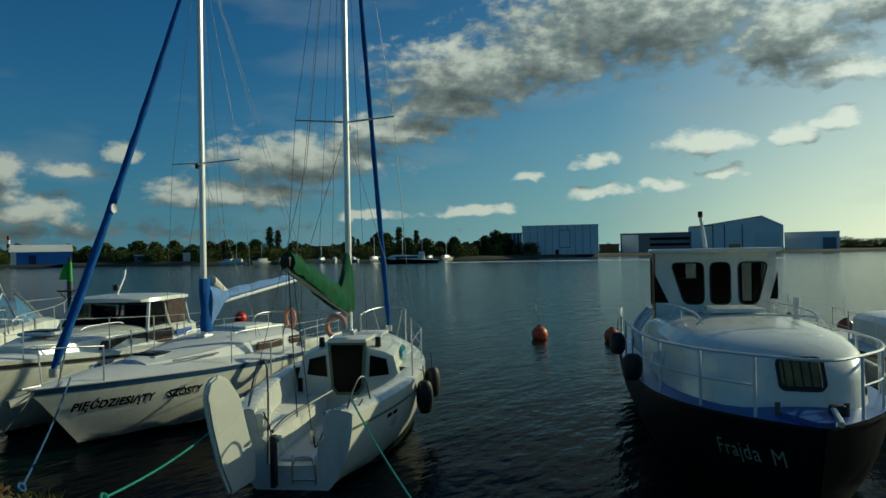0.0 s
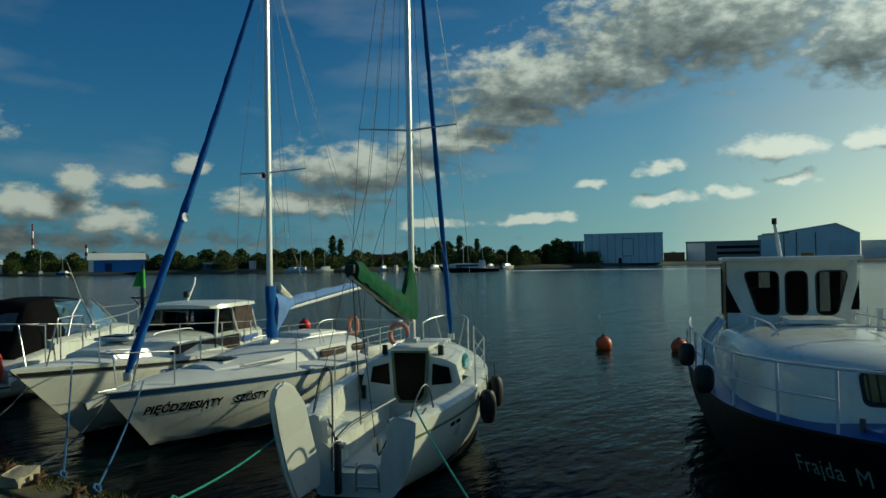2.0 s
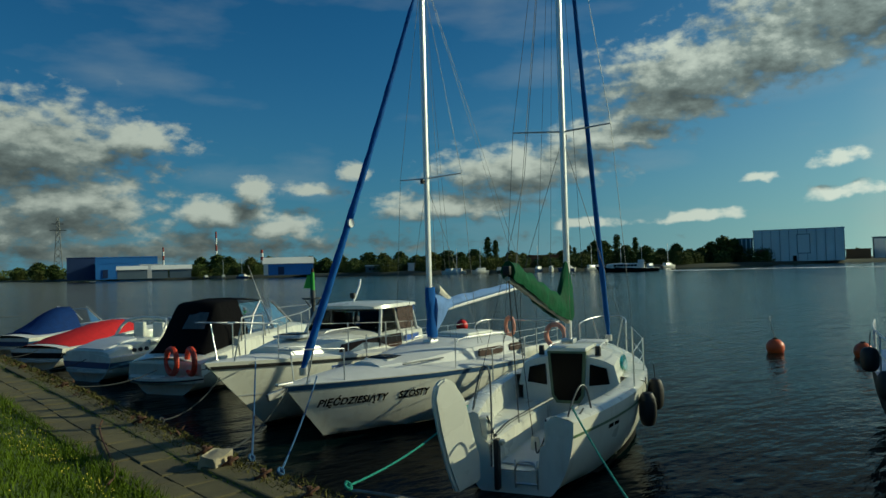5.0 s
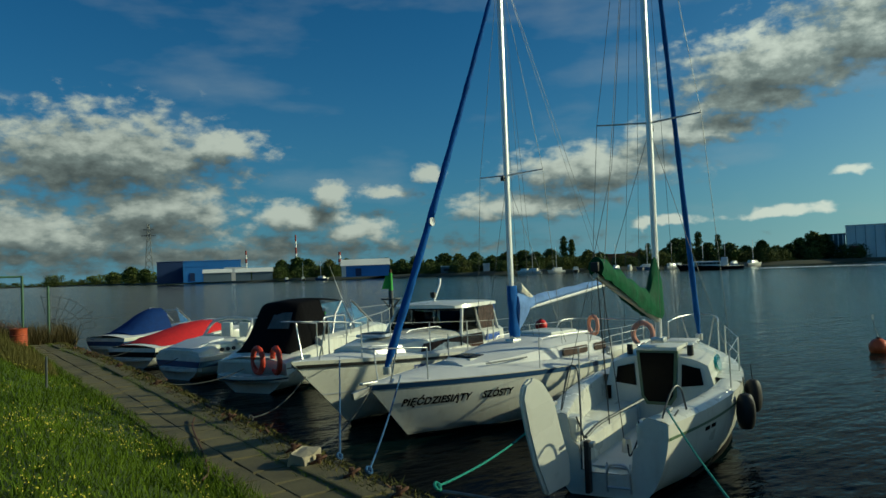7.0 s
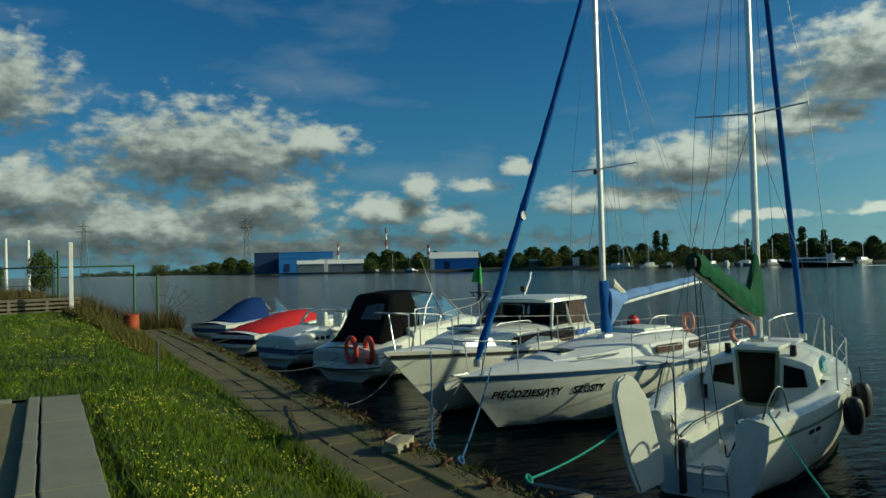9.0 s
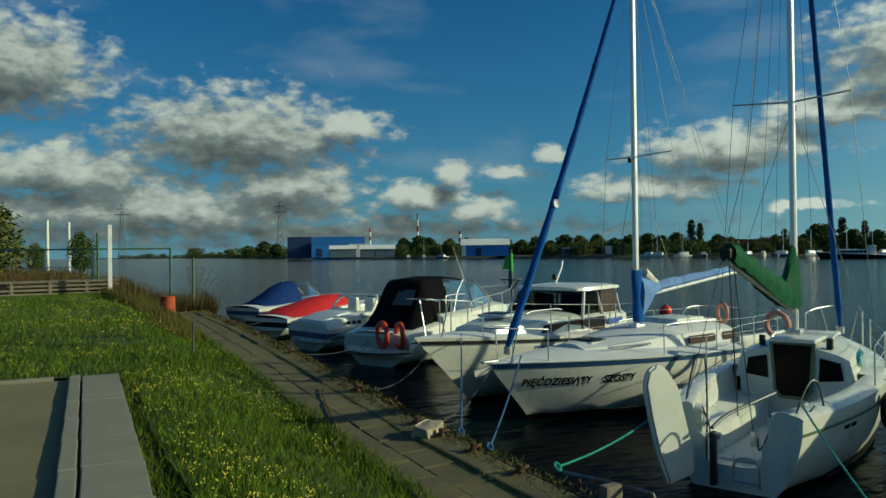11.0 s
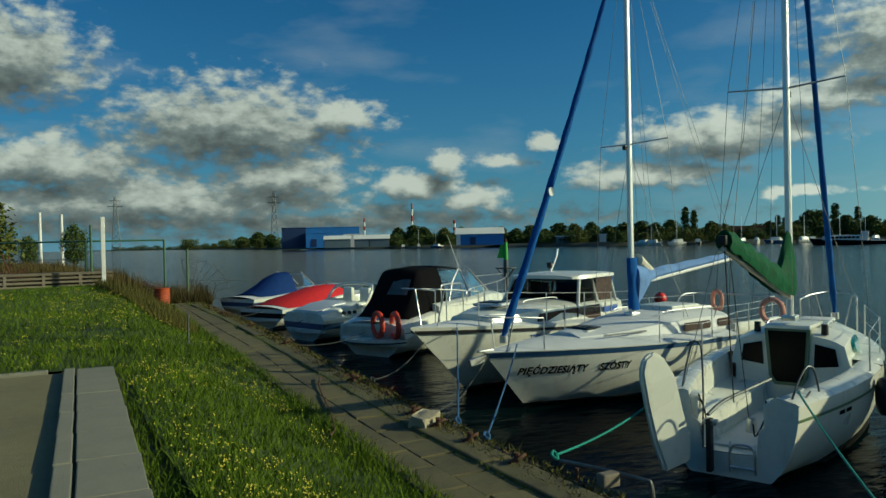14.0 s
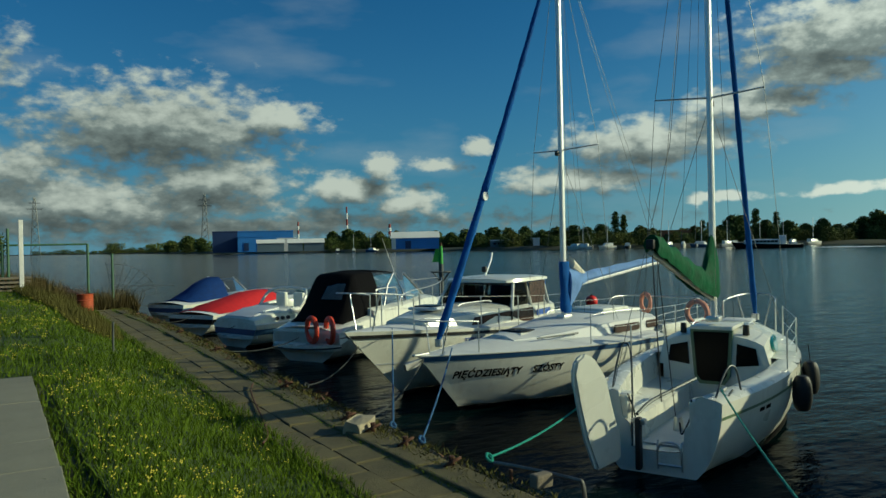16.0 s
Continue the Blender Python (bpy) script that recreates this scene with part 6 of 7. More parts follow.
scrap()

# garden hose across the path
hose = thing("hose", "thin reddish hose lying across the quay path", "hose")
part("tube", tube(smooth_line([(3.62, 11.3, 0.70), (3.45, 10.9, 0.68), (3.25, 10.2, 0.675), (3.0, 9.2, 0.675), (2.72, 8.2, 0.68), (2.45, 7.6, 0.75)], 5), 0.012, 6), RUST, hose)


# ---- far side of the river ----
def far_building(name, label, az0, az1, r, z_top, mat, depth=25, z0=1.3, roof=None, category="building", flat=True, ridge=0.0):
    a, b = polar(az0, r), polar(az1, r)
    w = (b - a).length
    t = thing(name, label, category, Matrix.Translation(a + Vector((0, 0, z0))) @ Matrix.Rotation(math.atan2((b - a).y, (b - a).x), 4, "Z"))
    h = z_top - z0
    part("wall", box((w, depth, h), (w / 2, depth / 2, h / 2)), mat, t, smooth=False)
    if ridge:
        bm = prism([(-0.5, h), (depth + 0.5, h), (depth + 0.5, h + 0.25), (depth / 2, h + ridge * 1.5), (-0.5, h + 0.25)], w + 1.0, "x")
        part("roof", bm, roof or ROOF_PALE, t, smooth=False).location.x = w / 2
    else:
        part("roof", box((w + 0.5, depth + 0.5, 0.5), (w / 2, depth / 2, h + 0.25)), roof or mat, t, smooth=False)
    return t, w, h


def el_z(el, r):
    return 2.8 + r * math.tan(radians(el))


def far_windows(t, w, h, cols, rows, zs, wide, high, mat=DARK_GLASS, x0=0.05, x1=0.95):
    for j in range(rows):
        for i in range(cols):
            x = w * (x0 + (x1 - x0) * (i + 0.5) / cols)
            part("window", box((wide, 0.4, high), (x, -0.1, h * zs[j])), mat, t, smooth=False)


t, w, h = far_building("shipyard_hall", "large pale grey clad shipyard hall with vertical seams", 66.2, 71.95, 372, el_z(1.98, 372), CLAD, 60)
for k in range(11):
    part("seam", box((0.16, 0.3, h), (w * k / 10, -0.1, h / 2)), CLAD_DARK, t, smooth=False)
part("door", box((5.5, 0.4, h * 0.62), (w * 0.56, -0.12, h * 0.55)), CLAD_DARK, t, smooth=False)
part("door_panel", box((4.9, 0.5, h * 0.58), (w * 0.56, -0.14, h * 0.55)), CLAD, t, smooth=False)
part("sign", box((4.0, 0.4, 2.6), (w * 0.08, -0.15, h * 0.3)), material("red_white_sign", (0.5, 0.12, 0.14), 0.6), t, "red and white sign board", smooth=False)
part("gate", box((1.6, 0.4, 2.6), (w * 0.46, -0.15, 1.3)), BLACK_HULL, t, smooth=False)
t, w, h = far_building("shipyard_annex", "dark slate side wing of a shipyard hall", 64.7, 66.15, 385, el_z(1.45, 385), CLAD_DARK, 40)
for k in range(5):
    part("pilaster", box((0.5, 0.4, h), (w * (k + 0.5) / 5, -0.15, h / 2)), CLAD, t, smooth=False)
t, w, h = far_building("office_block", "blue grey office block with rows of dark windows", 73.6, 78.7, 430, el_z(1.22, 430), CLAD_DARK, 22)
far_windows(t, w, h, 9, 2, (0.42, 0.72), 2.4, 1.5, DARK_GLASS, 0.42, 0.98)
part("pale_bay", box((w * 0.24, 1.0, h * 0.95), (w * 0.14, -0.4, h * 0.48)), CLAD, t, smooth=False)
far_windows(t, w, h, 2, 1, (0.5,), 4.5, 5.0, CLAD_DARK, 0.04, 0.24)
t, w, h = far_building("low_link_building", "low dark brown shed between halls", 72.0, 73.5, 420, el_z(0.45, 420), BARK, 15)
a, b = polar(78.5, 470), polar(84.9, 470)
w = (b - a).length
t = thing("hangar", "huge pale shipyard hangar with a pitched roof", "hangar", Matrix.Translation(a + Vector((0, 0, 1.5))) @ Matrix.Rotation(math.atan2((b - a).y, (b - a).x), 4, "Z"))
e, p = el_z(1.55, 470) - 1.5, el_z(2.27, 470) - 1.5
part("wall", prism([(0, 0), (w, 0), (w, e), (w * 0.78, p), (0, e)], 50, "y"), CLAD, t, smooth=False).location.y = 25
part("roof_edge", tube([(0, -0.2, e), (w * 0.78, -0.2, p), (w, -0.2, e)], 0.5, 6), ROOF_PALE, t)
part("big_door", box((w * 0.26, 0.5, e * 0.75), (w * 0.83, -0.2, e * 0.38)), ROOF_PALE, t, "pale hangar door", smooth=False)
t, w, h = far_building("warehouse", "long low pale warehouse with a row of windows", 84.95, 88.4, 480, el_z(1.02, 480), CLAD, 25)
far_windows(t, w, h, 8, 1, (0.62,), 2.2, 1.2, ROOF_PALE, 0.1, 0.6)
part("gate", box((w * 0.24, 0.5, h * 0.7), (w * 0.82, -0.2, h * 0.35)), CLAD_DARK, t, smooth=False)
for az in (80.2, 81.0, 82.2):
    crane = thing("dock_mast", "thin dark mast beside the hangar", "mast", pose(*polar(az, 440), 0, 0, 0), "dock masts")
    part("pole", tube([(0, 0, 1), (0, 0, el_z(1.75, 440))], 0.3, 6), BARK, crane)
tug = thing("work_vessel", "yellow and black work vessel by the far quay", "ship", pose(*polar(81.8, 425), 0, 0, 0) @ pose(0, 0, 0, 0, 0, 10))
part("hull", box((4, 16, 2.0), (0, 0, 1.0), 0.6), BLACK_HULL, tug)
part("house", box((3, 6, 3.5), (0, 1, 3.4), 0.3), material("dull_yellow", (0.40, 0.22, 0.03), 0.6), tug, "yellow deckhouse")
# downstream: blue works
t, w, h = far_building("factory_hall", "dark blue clad factory hall", 16.1, 17.9, 500, el_z(1.36, 500), CLAD_NAVY, 40)
t, w, h = far_building("factory_hall", "bright blue clad factory hall", 17.9, 20.2, 490, el_z(0.95, 490), CLAD_BLUE, 30)
far_windows(t, w, h, 2, 1, (0.35,), 3, 5, CLAD_NAVY)
t, w, h = far_building("factory_hall", "blue clad factory hall behind another", 17.9, 22.0, 560, el_z(1.36, 560), CLAD_BLUE, 30)
t, w, h = far_building("quay_shed", "low pale quay shed", 19.3, 21.3, 450, el_z(0.45, 450), CLAD_DARK, 12, roof=ROOF_PALE, ridge=1.6)
t, w, h = far_building("quay_shed", "long low white quay shed", 20.8, 22.3, 470, el_z(0.78, 470), WHITE_BAND, 12, roof=ROOF_PALE)
t, w, h = far_building("quay_shed", "low white roofed quay shed", 21.6, 22.7, 450, el_z(0.42, 450), CLAD_DARK, 12, roof=ROOF_PALE, ridge=1.8)
t, w, h = far_building("quay_shed", "low white roofed quay shed", 22.8, 24.3, 450, el_z(0.42, 450), CLAD_DARK, 12, roof=ROOF_PALE, ridge=1.8)
t, w, h = far_building("boat_shed", "bright blue boat shed with a pale pitched roof", 29.5, 33.2, 385, el_z(0.62, 385), CLAD_BLUE, 18, roof=ROOF_PALE, ridge=2.4)
far_windows(t, w, h, 1, 1, (0.4,), 3, 4, CLAD_NAVY, 0.25, 0.45)
part("white_gable", prism([(0, 0.2), (w * 0.09, 0.2), (w * 0.09, h), (0, h)], 0.4, "y"), ROOF_PALE, t, "pale end bay", smooth=False).location.y = -0.2
t, w, h = far_building("long_shed", "long low grey blue shed on the bank", 37.2, 40.6, 372, el_z(0.28, 372), CLAD_DARK, 12, roof=CLAD)
far_windows(t, w, h, 9, 1, (0.55,), 1.4, 0.8, DARK_GLASS)
t, w, h = far_building("white_hut", "small white hut on the bank", 40.5, 41.0, 365, el_z(0.36, 365), WHITE_BAND, 5)
t, w, h = far_building("brick_ruin", "roofless red brick building among trees", 50.0, 52.2, 350, el_z(0.70, 350), BRICK, 10)
far_windows(t, w, h, 3, 1, (0.6,), 1.3, 2.0, BARK)


def chimney(az, r, el, width=1.2, label="tall red and white banded chimney"):
    t = thing("chimney", label, "chimney", pose(*polar(az, r), 0, 0, 0), "chimneys")
    top = el_z(el, r)
    n = 7
    for k in range(n):
        z0, z1 = 1 + (top - 1) * k / n, 1 + (top - 1) * (k + 1) / n
        part("band" if k > 3 else "shaft", tube([(0, 0, z0), (0, 0, z1)], width * (1 - 0.05 * k), 8), CHIMNEY_RED if k in (4, 6) else CLAD, t)


chimney(26.1, 560, 3.15, 0.9)
chimney(22.4, 700, 2.05, 1.1)
chimney(29.4, 650, 1.75, 1.6)


def pylon(az, r, el):
    t = thing("pylon", "tall steel lattice power pylon", "pylon", pose(*polar(az, r), 0, 0, -az), "power pylons")
    top = el_z(el, r)
    w0, w1 = 5.0, 0.9
    for sx, sy in ((1, 1), (1, -1), (-1, 1), (-1, -1)):
        part("leg", tube([(sx * w0, sy * w0, 0), (sx * w1, sy * w1, top)], 0.35, 5), WIRE, t)
    n = 9
    for k in range(n):
        f0, f1 = k / n, (k + 1) / n
        a, b = w0 + (w1 - w0) * f0, w0 + (w1 - w0) * f1
        for s in (1, -1):
            part("lattice", tube([(-s * a, -a, f0 * top), (s * b, -b, f1 * top)], 0.25, 4), WIRE, t)
    for f, half in ((0.80, 8), (0.9, 6)):
        part("cross_arm", tube([(-half, 0, top * f), (half, 0, top * f)], 0.4, 5), WIRE, t)


pylon(15.6, 900, 4.2)
pylon(4.5, 950, 3.9)


# ---- trees ----
def leaf_cloud(n, shape, size, seed, flat=0.5):
    """Small leaf clumps gathered in tufts; shape(rnd) gives the middle and radius of a tuft."""
    rnd = random.Random(seed)
    verts, faces = [], []
    tufts = [shape(rnd) for _ in range(max(10, n // 16))]
    for k in range(n):
        c, tr = tufts[k % len(tufts)]
        d = Vector((rnd.gauss(0, 1), rnd.gauss(0, 1), rnd.gauss(0, 1))).normalized() * tr * rnd.random() ** 0.4
        p = c + Vector((d.x, d.y, d.z * 0.8))
        s = size * rnd.uniform(0.6, 1.4)
        u = Vector((rnd.gauss(0, 1), rnd.gauss(0, 1), rnd.gauss(0, flat))).normalized() * s
        v = u.cross(Vector((rnd.gauss(0, 1), rnd.gauss(0, 1), rnd.gauss(0, 1)))).normalized() * s * rnd.uniform(0.5, 1)
        i = len(verts)
        verts += [p - u, p - v * 0.6, p + u, p + v]
        faces.append((i, i + 1, i + 2, i + 3))
    return verts, faces


def tree(kind, seed, n=420, mat=LEAF, label="", leaf=0.045):
    """A tree one metre high."""
    rnd = random.Random(seed)
    t = thing("tree", label, "tree", None, "trees on the river banks")
    part("trunk", tube([(0, 0, -0.03), (0.01, 0, 0.2), (0.0, 0.01, 0.55)], 0.03, 7, None, 0.012), BARK, t)
    if kind != "poplar":
        for k in range(5):
            a = rnd.uniform(0, 6.28)
            part("limb", tube([(0, 0, 0.25 + 0.06 * k), (0.14 * math.cos(a), 0.14 * math.sin(a), 0.45 + 0.06 * k), (0.24 * math.cos(a), 0.24 * math.sin(a), 0.6 + 0.06 * k)], 0.014, 5, None, 0.004), BARK, t)

    def round_shape(r):
        a, h = r.uniform(0, 6.28), r.random()
        rad = 0.30 * math.sqrt(max(0.05, 1 - (2 * h - 0.9) ** 2)) * r.random() ** 0.5
        return Vector((rad * math.cos(a), rad * math.sin(a), 0.10 + 0.76 * h)), r.uniform(0.09, 0.17)

    def poplar_shape(r):
        h = r.random()
        rad = 0.085 * math.sin(math.pi * min(1, 0.12 + 0.88 * h)) ** 0.6 * r.random() ** 0.5
        a = r.uniform(0, 6.28)
        return Vector((rad * math.cos(a), rad * math.sin(a), 0.05 + 0.90 * h)), r.uniform(0.05, 0.085)

    def bush_shape(r):
        a, h = r.uniform(0, 6.28), r.random() ** 1.3
        rad = (0.7 - 0.3 * h) * r.random() ** 0.5
        return Vector((rad * math.cos(a), rad * math.sin(a), 0.08 + 0.75 * h)), r.uniform(0.16, 0.3)
    v, f = leaf_cloud(n, {"round": round_shape, "poplar": poplar_shape, "bush": bush_shape}[kind], leaf if kind != "poplar" else 0.028, seed)
    me = bpy.data.meshes.new("crown")
    me.from_pydata(v, [], f)
    me.materials.append(mat)
    crown = new("crown", me)
    crown.parent = t
    return t


KINDS = {
    "round": [tree("round", s, 2600, LEAF, "leafy dark green tree on the far bank") for s in (1, 2, 3)],
    "autumn": [tree("round", 7, 2600, LEAF_AUTUMN, "leafy tree turning yellow on the far bank")],
    "poplar": [tree("poplar", s, 1500, LEAF, "tall slim dark poplar on the far bank") for s in (4, 5)],
    "bush": [tree("bush", s, 1700, m, "low rounded bush on the far bank") for s, m in ((8, LEAF), (9, LEAF_AUTUMN))],
}
USED = set()


def plant(kind, az, r, height, k=0, wide=1.0, where=None):
    src = KINDS[kind][k % len(KINDS[kind])]
    p = where or polar(az, r, 1.0)
    m = Matrix.Translation(p) @ Matrix.Rotation(az * 7.3 + height, 4, "Z")
    if src not in USED:
        USED.add(src)
        ob = src
    else:
        ob = copy_thing(src, m)
    ob.matrix_basis = m @ Matrix.Diagonal((height * wide, height * wide, height, 1))
    return ob


rnd = random.Random(11)
for az, el in ((46.75, 2.15), (47.35, 1.9), (53.0, 1.35), (56.6, 2.05), (57.95, 1.75), (53.4, 1.2)):
    plant("poplar", az, 390, el_z(el, 390), int(az * 10), 1.15)
for az, el, wd in ((13.2, 0.8, 1.5), (14.4, 1.15, 1.4), (15.3, 0.95, 1.4), (16.6, 0.75, 1.3), (17.0, 1.3, 0.8), (25.0, 1.25, 1.2), (26.2, 1.45, 1.4), (27.0, 1.3, 1.3), (28.6, 1.15, 1.1), (29.9, 1.2, 1.0),
                   (33.0, 1.15, 1.1), (34.2, 1.0, 1.2), (35.3, 1.2, 1.2), (36.4, 0.9, 1.2), (37.5, 1.35, 1.3), (38.6, 1.25, 1.2), (39.9, 1.3, 1.2), (41.2, 1.0, 1.3), (42.4, 1.2, 1.3), (43.6, 1.3, 1.3), (44.6, 1.15, 1.3), (45.7, 1.35, 1.2),
                   (48.6, 1.1, 1.2), (49.5, 0.9, 1.2), (52.4, 1.0, 1.2), (54.2, 1.0, 1.1), (55.0, 1.75, 1.1), (55.6, 1.7, 1.0), (57.2, 1.3, 1.1), (58.7, 1.2, 1.3), (59.8, 0.95, 1.3), (60.9, 1.3, 1.0), (61.8, 0.85, 1.3), (62.6, 0.9, 1.2), (63.3, 1.35, 1.0), (64.2, 1.75, 1.0), (64.9, 1.5, 0.9), (72.7, 0.5, 1.2)):
    r = shore_r(az) + rnd.uniform(25, 75)
    plant("autumn" if rnd.random() < 0.22 else "round", az, r, el_z(el, r), rnd.randrange(3), wd)
for k in range(95):
    az = 9 + 58 * (k + rnd.random() * 0.8) / 95
    if 16.0 < az < 24.4 or 29.3 < az < 33.4:
        continue
    r = shore_r(az) + rnd.uniform(8, 60)
    plant("bush", az, r, el_z(rnd.uniform(0.25, 0.75), r), k, 1.0)
for k in range(26):
    az = 88.6 + 0.45 * k
    plant("bush", az, 520, el_z(rnd.uniform(0.25, 0.6), 520), k, 1.2)
for k in range(20):
    az = 4.5 + 0.45 * k
    r = shore_r(az) + 60
    plant("bush", az, r, el_z(rnd.uniform(0.12, 0.3), r), k, 1.6)


def far_woods():
    q = random.Random(31)
    verts, faces = [], []
    for _ in range(15000):
        az = 11.5 + 54.5 * q.random()
        if 17.5 < az < 22.2:
            continue
        n = noise.noise(Vector((az * 0.9, 3, 0))) + 0.6 * noise.noise(Vector((az * 3.1, 7, 0)))
        r = shore_r(az) + 85 + 25 * q.random()
        top = el_z(0.62 + 0.35 * n, r)
        p = polar(az, r, 1.0 + max(2.0, top - 1.0) * q.random() ** 0.8)
        s = q.uniform(0.7, 1.7)
        u = Vector((q.gauss(0, 1), q.gauss(0, 1), q.gauss(0, 0.6))).normalized() * s
        v = u.cross(Vector((q.gauss(0, 1), q.gauss(0, 1), q.gauss(0, 1)))).normalized() * s
        i = len(verts)
        verts += [p - u, p - v, p + u, p + v]
        faces.append((i, i + 1, i + 2, i + 3))
    sheet("far_woods", verts, faces, LEAF, "dark mass of woodland behind the far bank", "woods", kind="stuff")


far_woods()
# near trees beyond the meadow
NEAR = [tree("round", s, 4200, LEAF_AUTUMN if s == 21 else LEAF, lab, 0.023) for s, lab in ((21, "bushy tree with yellowing leaves behind the fence"), (22, "dark leafy tree beyond the meadow"))]
for ob, x, y, h, wd in ((NEAR[0], -3.7, 52, 5.9, 1.15), (NEAR[1], 2.9, 96, 5.4, 0.85)):
    ob.matrix_basis = Matrix.Translation((x, y, 1.0)) @ Matrix.Diagonal((h * wd, h * wd, h, 1))
for x, y, h, wd in ((-6.2, 50, 5.4, 1.3), (-2.0, 110, 4.2, 1.0), (-4.6, 48, 3.4, 1.3)):
    c = copy_thing(NEAR[0] if y < 60 else NEAR[1], Matrix.Translation((x, y, 1.0)))
    c.matrix_basis = Matrix.Translation((x, y, 1.0)) @ Matrix.Diagonal((h * wd, h * wd, h, 1))
for x, y, h in ((-0.6, 100, 7.4), (1.7, 100, 7.2)):
    tagged(part("flagpole", tube([(x, y, 1), (x, y, h)], 0.22, 8, None, 0.16), WHITE_POST), "plain white pole far beyond the meadow", "pole")


# ---- moored craft and the passing ship on the far side ----
def small_craft(az, r, length, k, turn):
    t = thing("moored_boat", "small white boat moored at the far bank", "boat", pose(*polar(az, r, -0.1), 0, 0, turn), "boats at the far bank")
    R = hull_rings(length, length * 0.3, 1.5, 1.2, 0.8, 0.9, 0.3, n=8, m=6)
    part("hull", skin(R, -9, 99), GEL if k % 3 else NAVY, t)
    part("deck", deck_bm(R), GEL_DECK, t)
    part("cabin", house([(length * 0.2, length * 0.12, length * 0.10, 1.1, 2.4), (length * 0.6, length * 0.11, length * 0.08, 1.2, 2.3), (length * 0.72, length * 0.06, length * 0.04, 1.3, 1.6)], 0.1), GEL, t)
    if k % 2:
        part("mast", tube([(length * 0.45, 0, 1.5), (length * 0.45, 0, 10.5)], 0.09, 5), ALU, t)


for k, az in enumerate((25.4, 26.6, 27.6, 28.3, 44.2, 45.0, 45.9, 46.7, 47.6, 50.8, 51.6, 52.4, 53.3, 54.2, 55.4, 56.4, 57.3, 58.2, 59.1, 59.8)):
    small_craft(az, shore_r(az) - 6, 6.5 + 2.5 * rnd.random(), k, rnd.uniform(-40, 220))


def passing_ship():
    t = thing("river_ship", "long black and white river boat under way", "ship", pose(*polar(59.6, 232, 0), 0, 0, 180 - 59.6 + 2))
    R = hull_rings(19, 4.4, 1.9, 1.0, 0.8, 1.6, 0.6, n=14, m=7)
    part("hull", skin(R, -9, 99), BLACK_HULL, t, "black hull")
    part("transom", transom_bm(R), BLACK_HULL, t)
    part("deck", deck_bm(R), GEL_DECK, t)
    part("saloon", house([(6.0, 1.7, 1.6, 1.1, 2.5), (13.5, 1.7, 1.6, 1.2, 2.6), (15.5, 1.2, 1.0, 1.3, 2.3)], 0.1), GEL, t, "white saloon")
    for k in range(7):
        part("window", box((0.8, 3.5, 0.6), (6.9 + 1.0 * k, 0, 1.95)), DARK_GLASS, t, smooth=False)
    part("wheelhouse", box((1.9, 2.6, 2.4), (5.2, 0, 2.4), 0.15), WHITE_BAND, t, "white wheelhouse")
    part("bulwark", band(R, 0.9, 1.0, 0.04), BLACK_HULL, t)


passing_ship()


def wake():
    verts, faces = [], []
    q = random.Random(5)
    for k in range(240):
        az = 60.4 + 24 * (k / 240) ** 1.1
        r = 229 - 26 * (k / 240) + q.gauss(0, 1.2)
        for side in (0, 1):
            if q.random() < 0.35:
                continue
            rr = r + side * (5 + 14 * k / 240)
            w, d = q.uniform(1.2, 3.6), q.uniform(0.5, 1.7)
            i = len(verts)
            verts += [polar(az, rr, 0.06), polar(az + w * 0.24, rr + q.uniform(-0.3, 0.3), 0.05), polar(az + w * 0.24, rr + d, 0.08), polar(az, rr + d, 0.09)]
            faces.append((i, i + 1, i + 2, i + 3))
    sheet("wake_foam", verts, faces, FOAM, "thin white foam streaks of a ship's wake", "foam", kind="stuff")


wake()


# ---- grass, flowers, reeds ----
def blades(name, n, place, height, width, mat, label, category, seed, lean=0.5):
    q = random.Random(seed)
    verts, faces = [], []
    while len(faces) < n:
        spot = place(q)
        if spot is None:
            continue
        x, y, z, scale = spot
        h = height * scale * q.uniform(0.5, 1.35)
        w = width * q.uniform(0.6, 1.3) * (1 + 0.035 * math.hypot(x, y))
        a = q.uniform(0, 6.28)
        lx, ly = q.gauss(0, lean) * h, q.gauss(0, lean) * h
        i = len(verts)
        c, s = math.cos(a) * w, math.sin(a) * w
        verts += [(x - c, y - s, z - 0.01), (x + c, y + s, z - 0.01), (x + lx, y + ly, z + h)]
        faces.append((i, i + 1, i + 2))
    return sheet(name, verts, faces, mat, label, category, kind="stuff")


def meadow_spot(q):
    y = 3.2 + 37 * q.random() ** 1.9
    x = inner_x(y) + 0.10 - q.random() ** 1.15 * (2.9 + 0.42 * y)
    if in_yard(x, y) and not (x > yard_x(0.31, y) or y > 11.45):
        return None
    n = noise.noise(Vector((x * 0.55, y * 0.55, 2)))
    edge = 1.25 if x > inner_x(y) - 0.25 else 1.0
    return x, y, ground_z(x, y) if x > 0.62 or not in_yard(x, y) else 1.14, (1.0 + 0.6 * n) * edge


blades("grass", 105000, meadow_spot, 0.085, 0.0055, GRASS, "thick green meadow grass on the bank", "grass", 3)


def flower_spot(q):
    y = 4.5 + 26 * q.random() ** 1.5
    x = inner_x(y) - 0.25 - q.random() * (2.0 + 0.16 * y)
    if in_yard(x, y) or noise.noise(Vector((x * 0.8, y * 0.45, 9))) < -0.05:
        return None
    return x, y, ground_z(x, y)


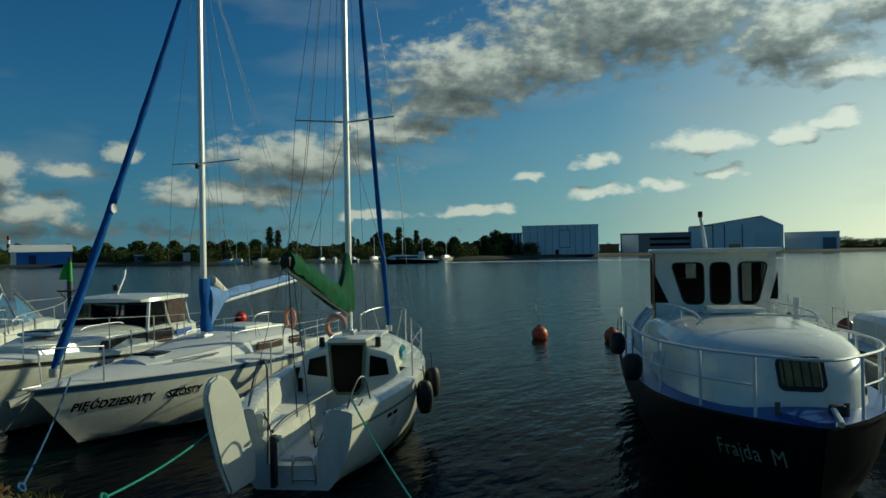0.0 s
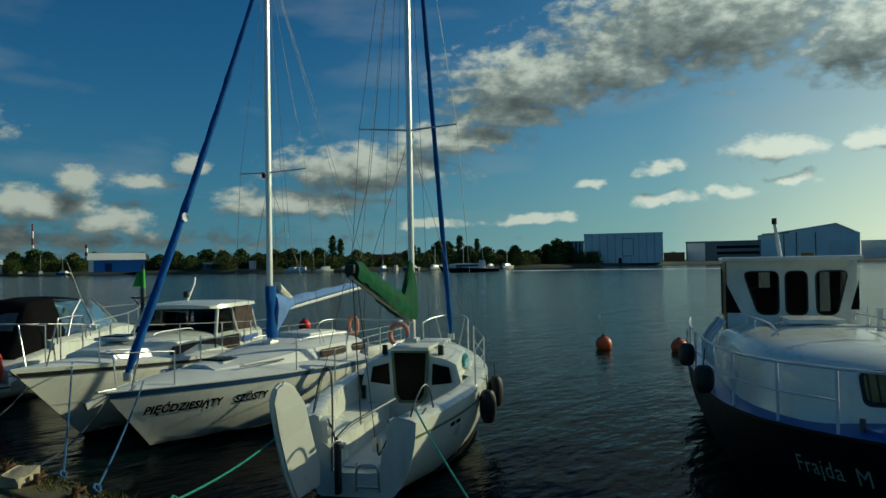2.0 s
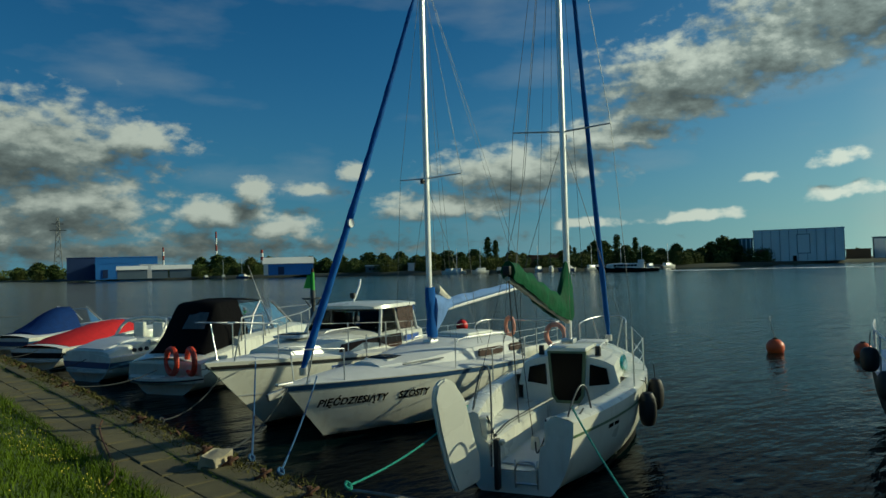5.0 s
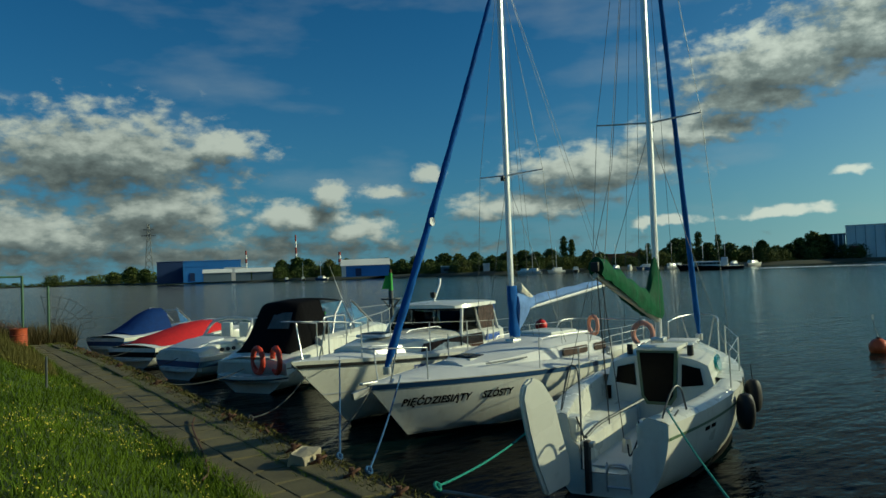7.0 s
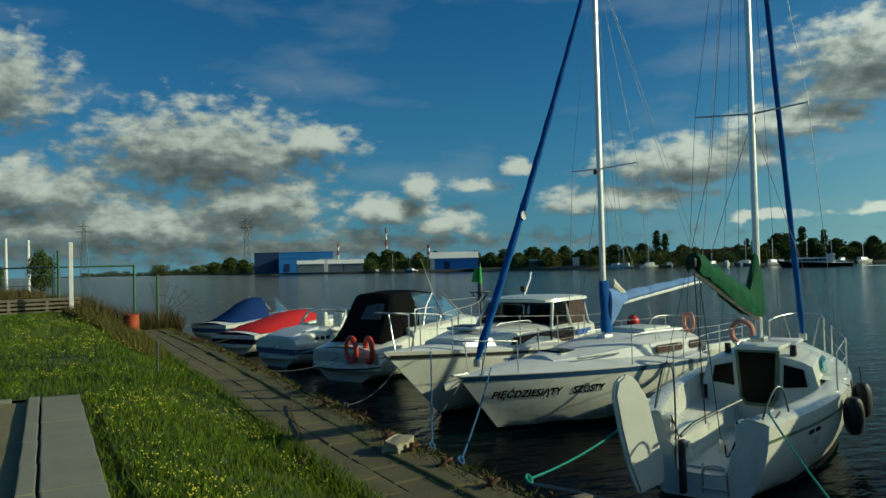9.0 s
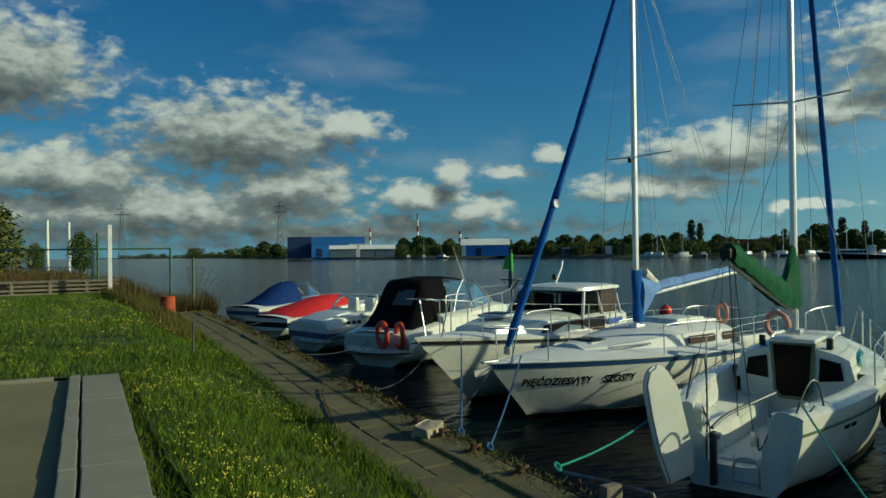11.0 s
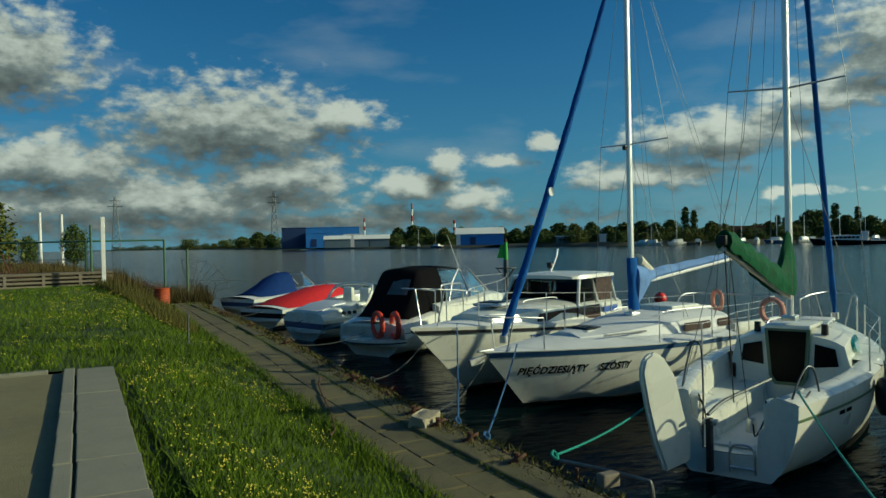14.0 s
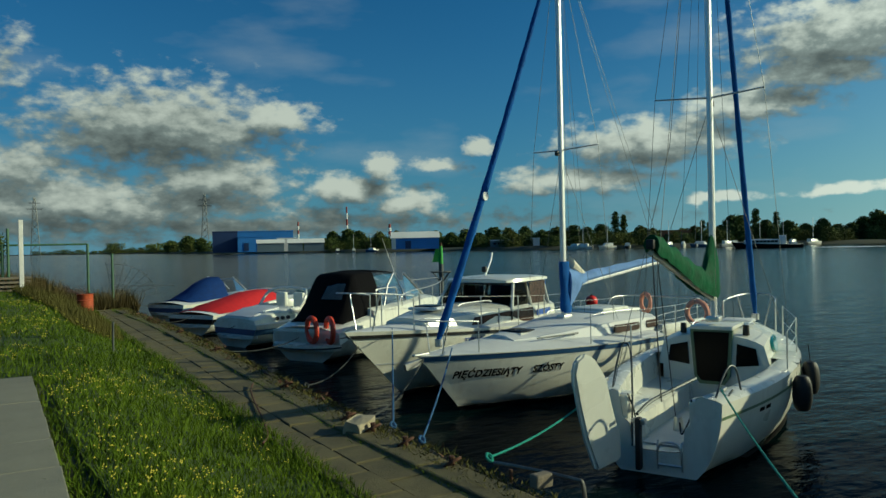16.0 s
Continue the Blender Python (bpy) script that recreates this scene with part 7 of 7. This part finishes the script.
def flowers():
    q = random.Random(8)
    verts, faces = [], []
    while len(faces) < 7500:
        s = flower_spot(q)
        if s is None:
            continue
        x, y, z = s
        z += q.uniform(0.06, 0.17)
        for _ in range(q.choice((1, 2, 4))):
            p = Vector((x + q.gauss(0, 0.03), y + q.gauss(0, 0.03), z + q.gauss(0, 0.012)))
            r = q.uniform(0.005, 0.010) * (1 + 0.025 * y)
            i = len(verts)
            verts += [p + Vector((r, 0, 0)), p + Vector((-r * 0.5, r * 0.87, 0)), p + Vector((-r * 0.5, -r * 0.87, 0)), p + Vector((0, 0, r * 1.3))]
            faces += [(i, i + 1, i + 3), (i + 1, i + 2, i + 3), (i + 2, i, i + 3)]
    sheet("wild_flowers", verts, faces, FLOWER, "small yellow wild flowers in the grass", "flowers", kind="stuff")


flowers()


def reed_spot(q):
    y = 30 + 48 * q.random() ** 1.2
    x = edge_x(y) + 0.6 - q.random() ** 1.3 * (3.5 + 0.22 * (y - 30) * 2)
    if y < 36 and x < 2.2:
        return None
    return x, y, max(0.0, ground_z(x, y) - 0.1), 0.6 + 0.5 * q.random()


blades("reeds", 42000, reed_spot, 0.74, 0.0065, REED, "tall brown reeds along the water's edge", "reeds", 6, 0.22)


def slope_spot(q):
    y = 19 + 16 * q.random() ** 0.7
    x = inner_x(y) - 0.15 - q.random() * (0.8 + 0.10 * (y - 19))
    return x, y, ground_z(x, y), 0.35 + 0.65 * q.random()


blades("slope_weeds", 26000, slope_spot, 0.36, 0.0048, WEED, "tall browning grass on the bank by the path", "grass", 13, 0.3)


def weed_spot(q):
    y = 38 + 16 * q.random()
    x = 1.0 - 13 * q.random()
    return x, y, 1.2, 0.5 + 0.6 * q.random()


blades("tall_weeds", 20000, weed_spot, 0.9, 0.009, REED, "dry brown weeds behind the plank stack", "weeds", 12, 0.25)


def rim_spot(q):
    y = 3.5 + 27 * q.random() ** 1.3
    x = edge_x(y) - 0.28 - abs(q.gauss(0, 0.07)) if q.random() < 0.7 else inner_x(y) + abs(q.gauss(0, 0.05))
    return x, y, PATH_Z - 0.03, 0.4 + 0.6 * q.random()


blades("edge_grass", 22000, rim_spot, 0.07, 0.006, GRASS, "tufts of moss and grass along the path", "grass", 14, 0.6)

# ---- quay path: slabs and edge timbers ----
quay_path = thing("quay_path", "narrow path of worn concrete slabs along the quay", "path", kind="structure")
y = 1.5
row = 0
while y < 33.5:
    step = random.uniform(0.54, 0.72)
    seam = 0.5 + 0.03 * math.sin(y * 0.5)
    for c in range(2):
        def across(f, yy):
            i, e = inner_x(yy) - 0.02, edge_x(yy) - 0.36
            return i + (e - i) * f
        f0, f1 = (0.0, seam) if c == 0 else (seam, 1.0)
        shift = 0.3 * c
        z = PATH_Z + random.uniform(-0.008, 0.008)
        g = 0.006
        tilt = random.uniform(-0.006, 0.006)
        skew = random.uniform(0.0, 0.03)
        y0, y1 = y + shift + g, y + shift + step - g
        top = [Vector((across(f0, y0) + g, y0 + skew, z + tilt)), Vector((across(f1, y0) - g, y0 - skew * 0.5, z - tilt)), Vector((across(f1, y1) - g, y1 - 0.012, z - tilt)), Vector((across(f0, y1) + g, y1 - 0.012, z + tilt))]
        mid = sum(top, Vector()) / 4
        rings = [[p - Vector((0, 0, 0.09)) for p in top], [p - Vector((0, 0, 0.012)) for p in top], [p + (mid - p).normalized() * 0.014 for p in top]]
        part("path_slab", loft(rings), CONCRETE, quay_path, smooth=False)
    y += step
    row += 1
y = 2.0
while y < 33:
    L = random.uniform(1.7, 2.6)
    a, b = edge_x(y), edge_x(y + L)
    ang = math.degrees(math.atan2(-(b - a), L))
    part("coping_stone", box((0.36, L - 0.03, 0.22), (0, 0, 0), 0.025), CONCRETE, quay_path, smooth=False).matrix_basis = pose((a + b) / 2 - 0.20, y + L / 2, PATH_Z - 0.085 + random.uniform(-0.012, 0.012), random.uniform(-0.4, 0.4), random.uniform(-1.5, 1.5), ang + random.uniform(-0.5, 0.5))
    part("edge_timber", box((0.12, L - 0.06, 0.12), (0, 0, 0), 0.03), DARK_TIMBER, quay_path, smooth=False).matrix_basis = pose((a + b) / 2 + 0.04, y + L / 2, PATH_Z - 0.05 + random.uniform(-0.06, 0.03), random.uniform(-2.0, 2.0), random.uniform(-16, 16), ang + random.uniform(-1.8, 1.8))
    part("waling_timber", box((0.20, L - 0.03, 0.22), (0, 0, 0), 0.03), DARK_TIMBER, quay_path, smooth=False).matrix_basis = pose((a + b) / 2 + 0.10, y + L / 2, 0.30, 0, random.uniform(-3, 3), ang)
    for _ in range(2):
        part("pile_stub", tube([(0, 0, -0.8), (0.01, 0, 0.52 + random.uniform(-0.1, 0.14))], 0.085, 8), DARK_TIMBER, quay_path).location = (edge_x(y + L * random.random()) + 0.16, y + L * random.random(), 0)
    y += L


def litter_spot(q):
    y = 6 + 22 * q.random()
    return edge_x(y) - 0.05 + q.gauss(0, 0.10), y, PATH_Z + 0.06, 0.5 + q.random()


blades("dead_leaves", 170, litter_spot, 0.035, 0.014, RUST, "rust brown dead weed on the quay edge", "weed", 15, 0.9)


def rubble_spot(q):
    y = 3 + 27 * q.random() ** 1.2
    return edge_x(y) + q.uniform(-0.22, 0.16), y, PATH_Z + 0.02, 0.5 + q.random()


blades("edge_moss", 6000, rubble_spot, 0.035, 0.010, WEED, "dry moss and weed on the quay timbers", "moss", 16, 1.2)
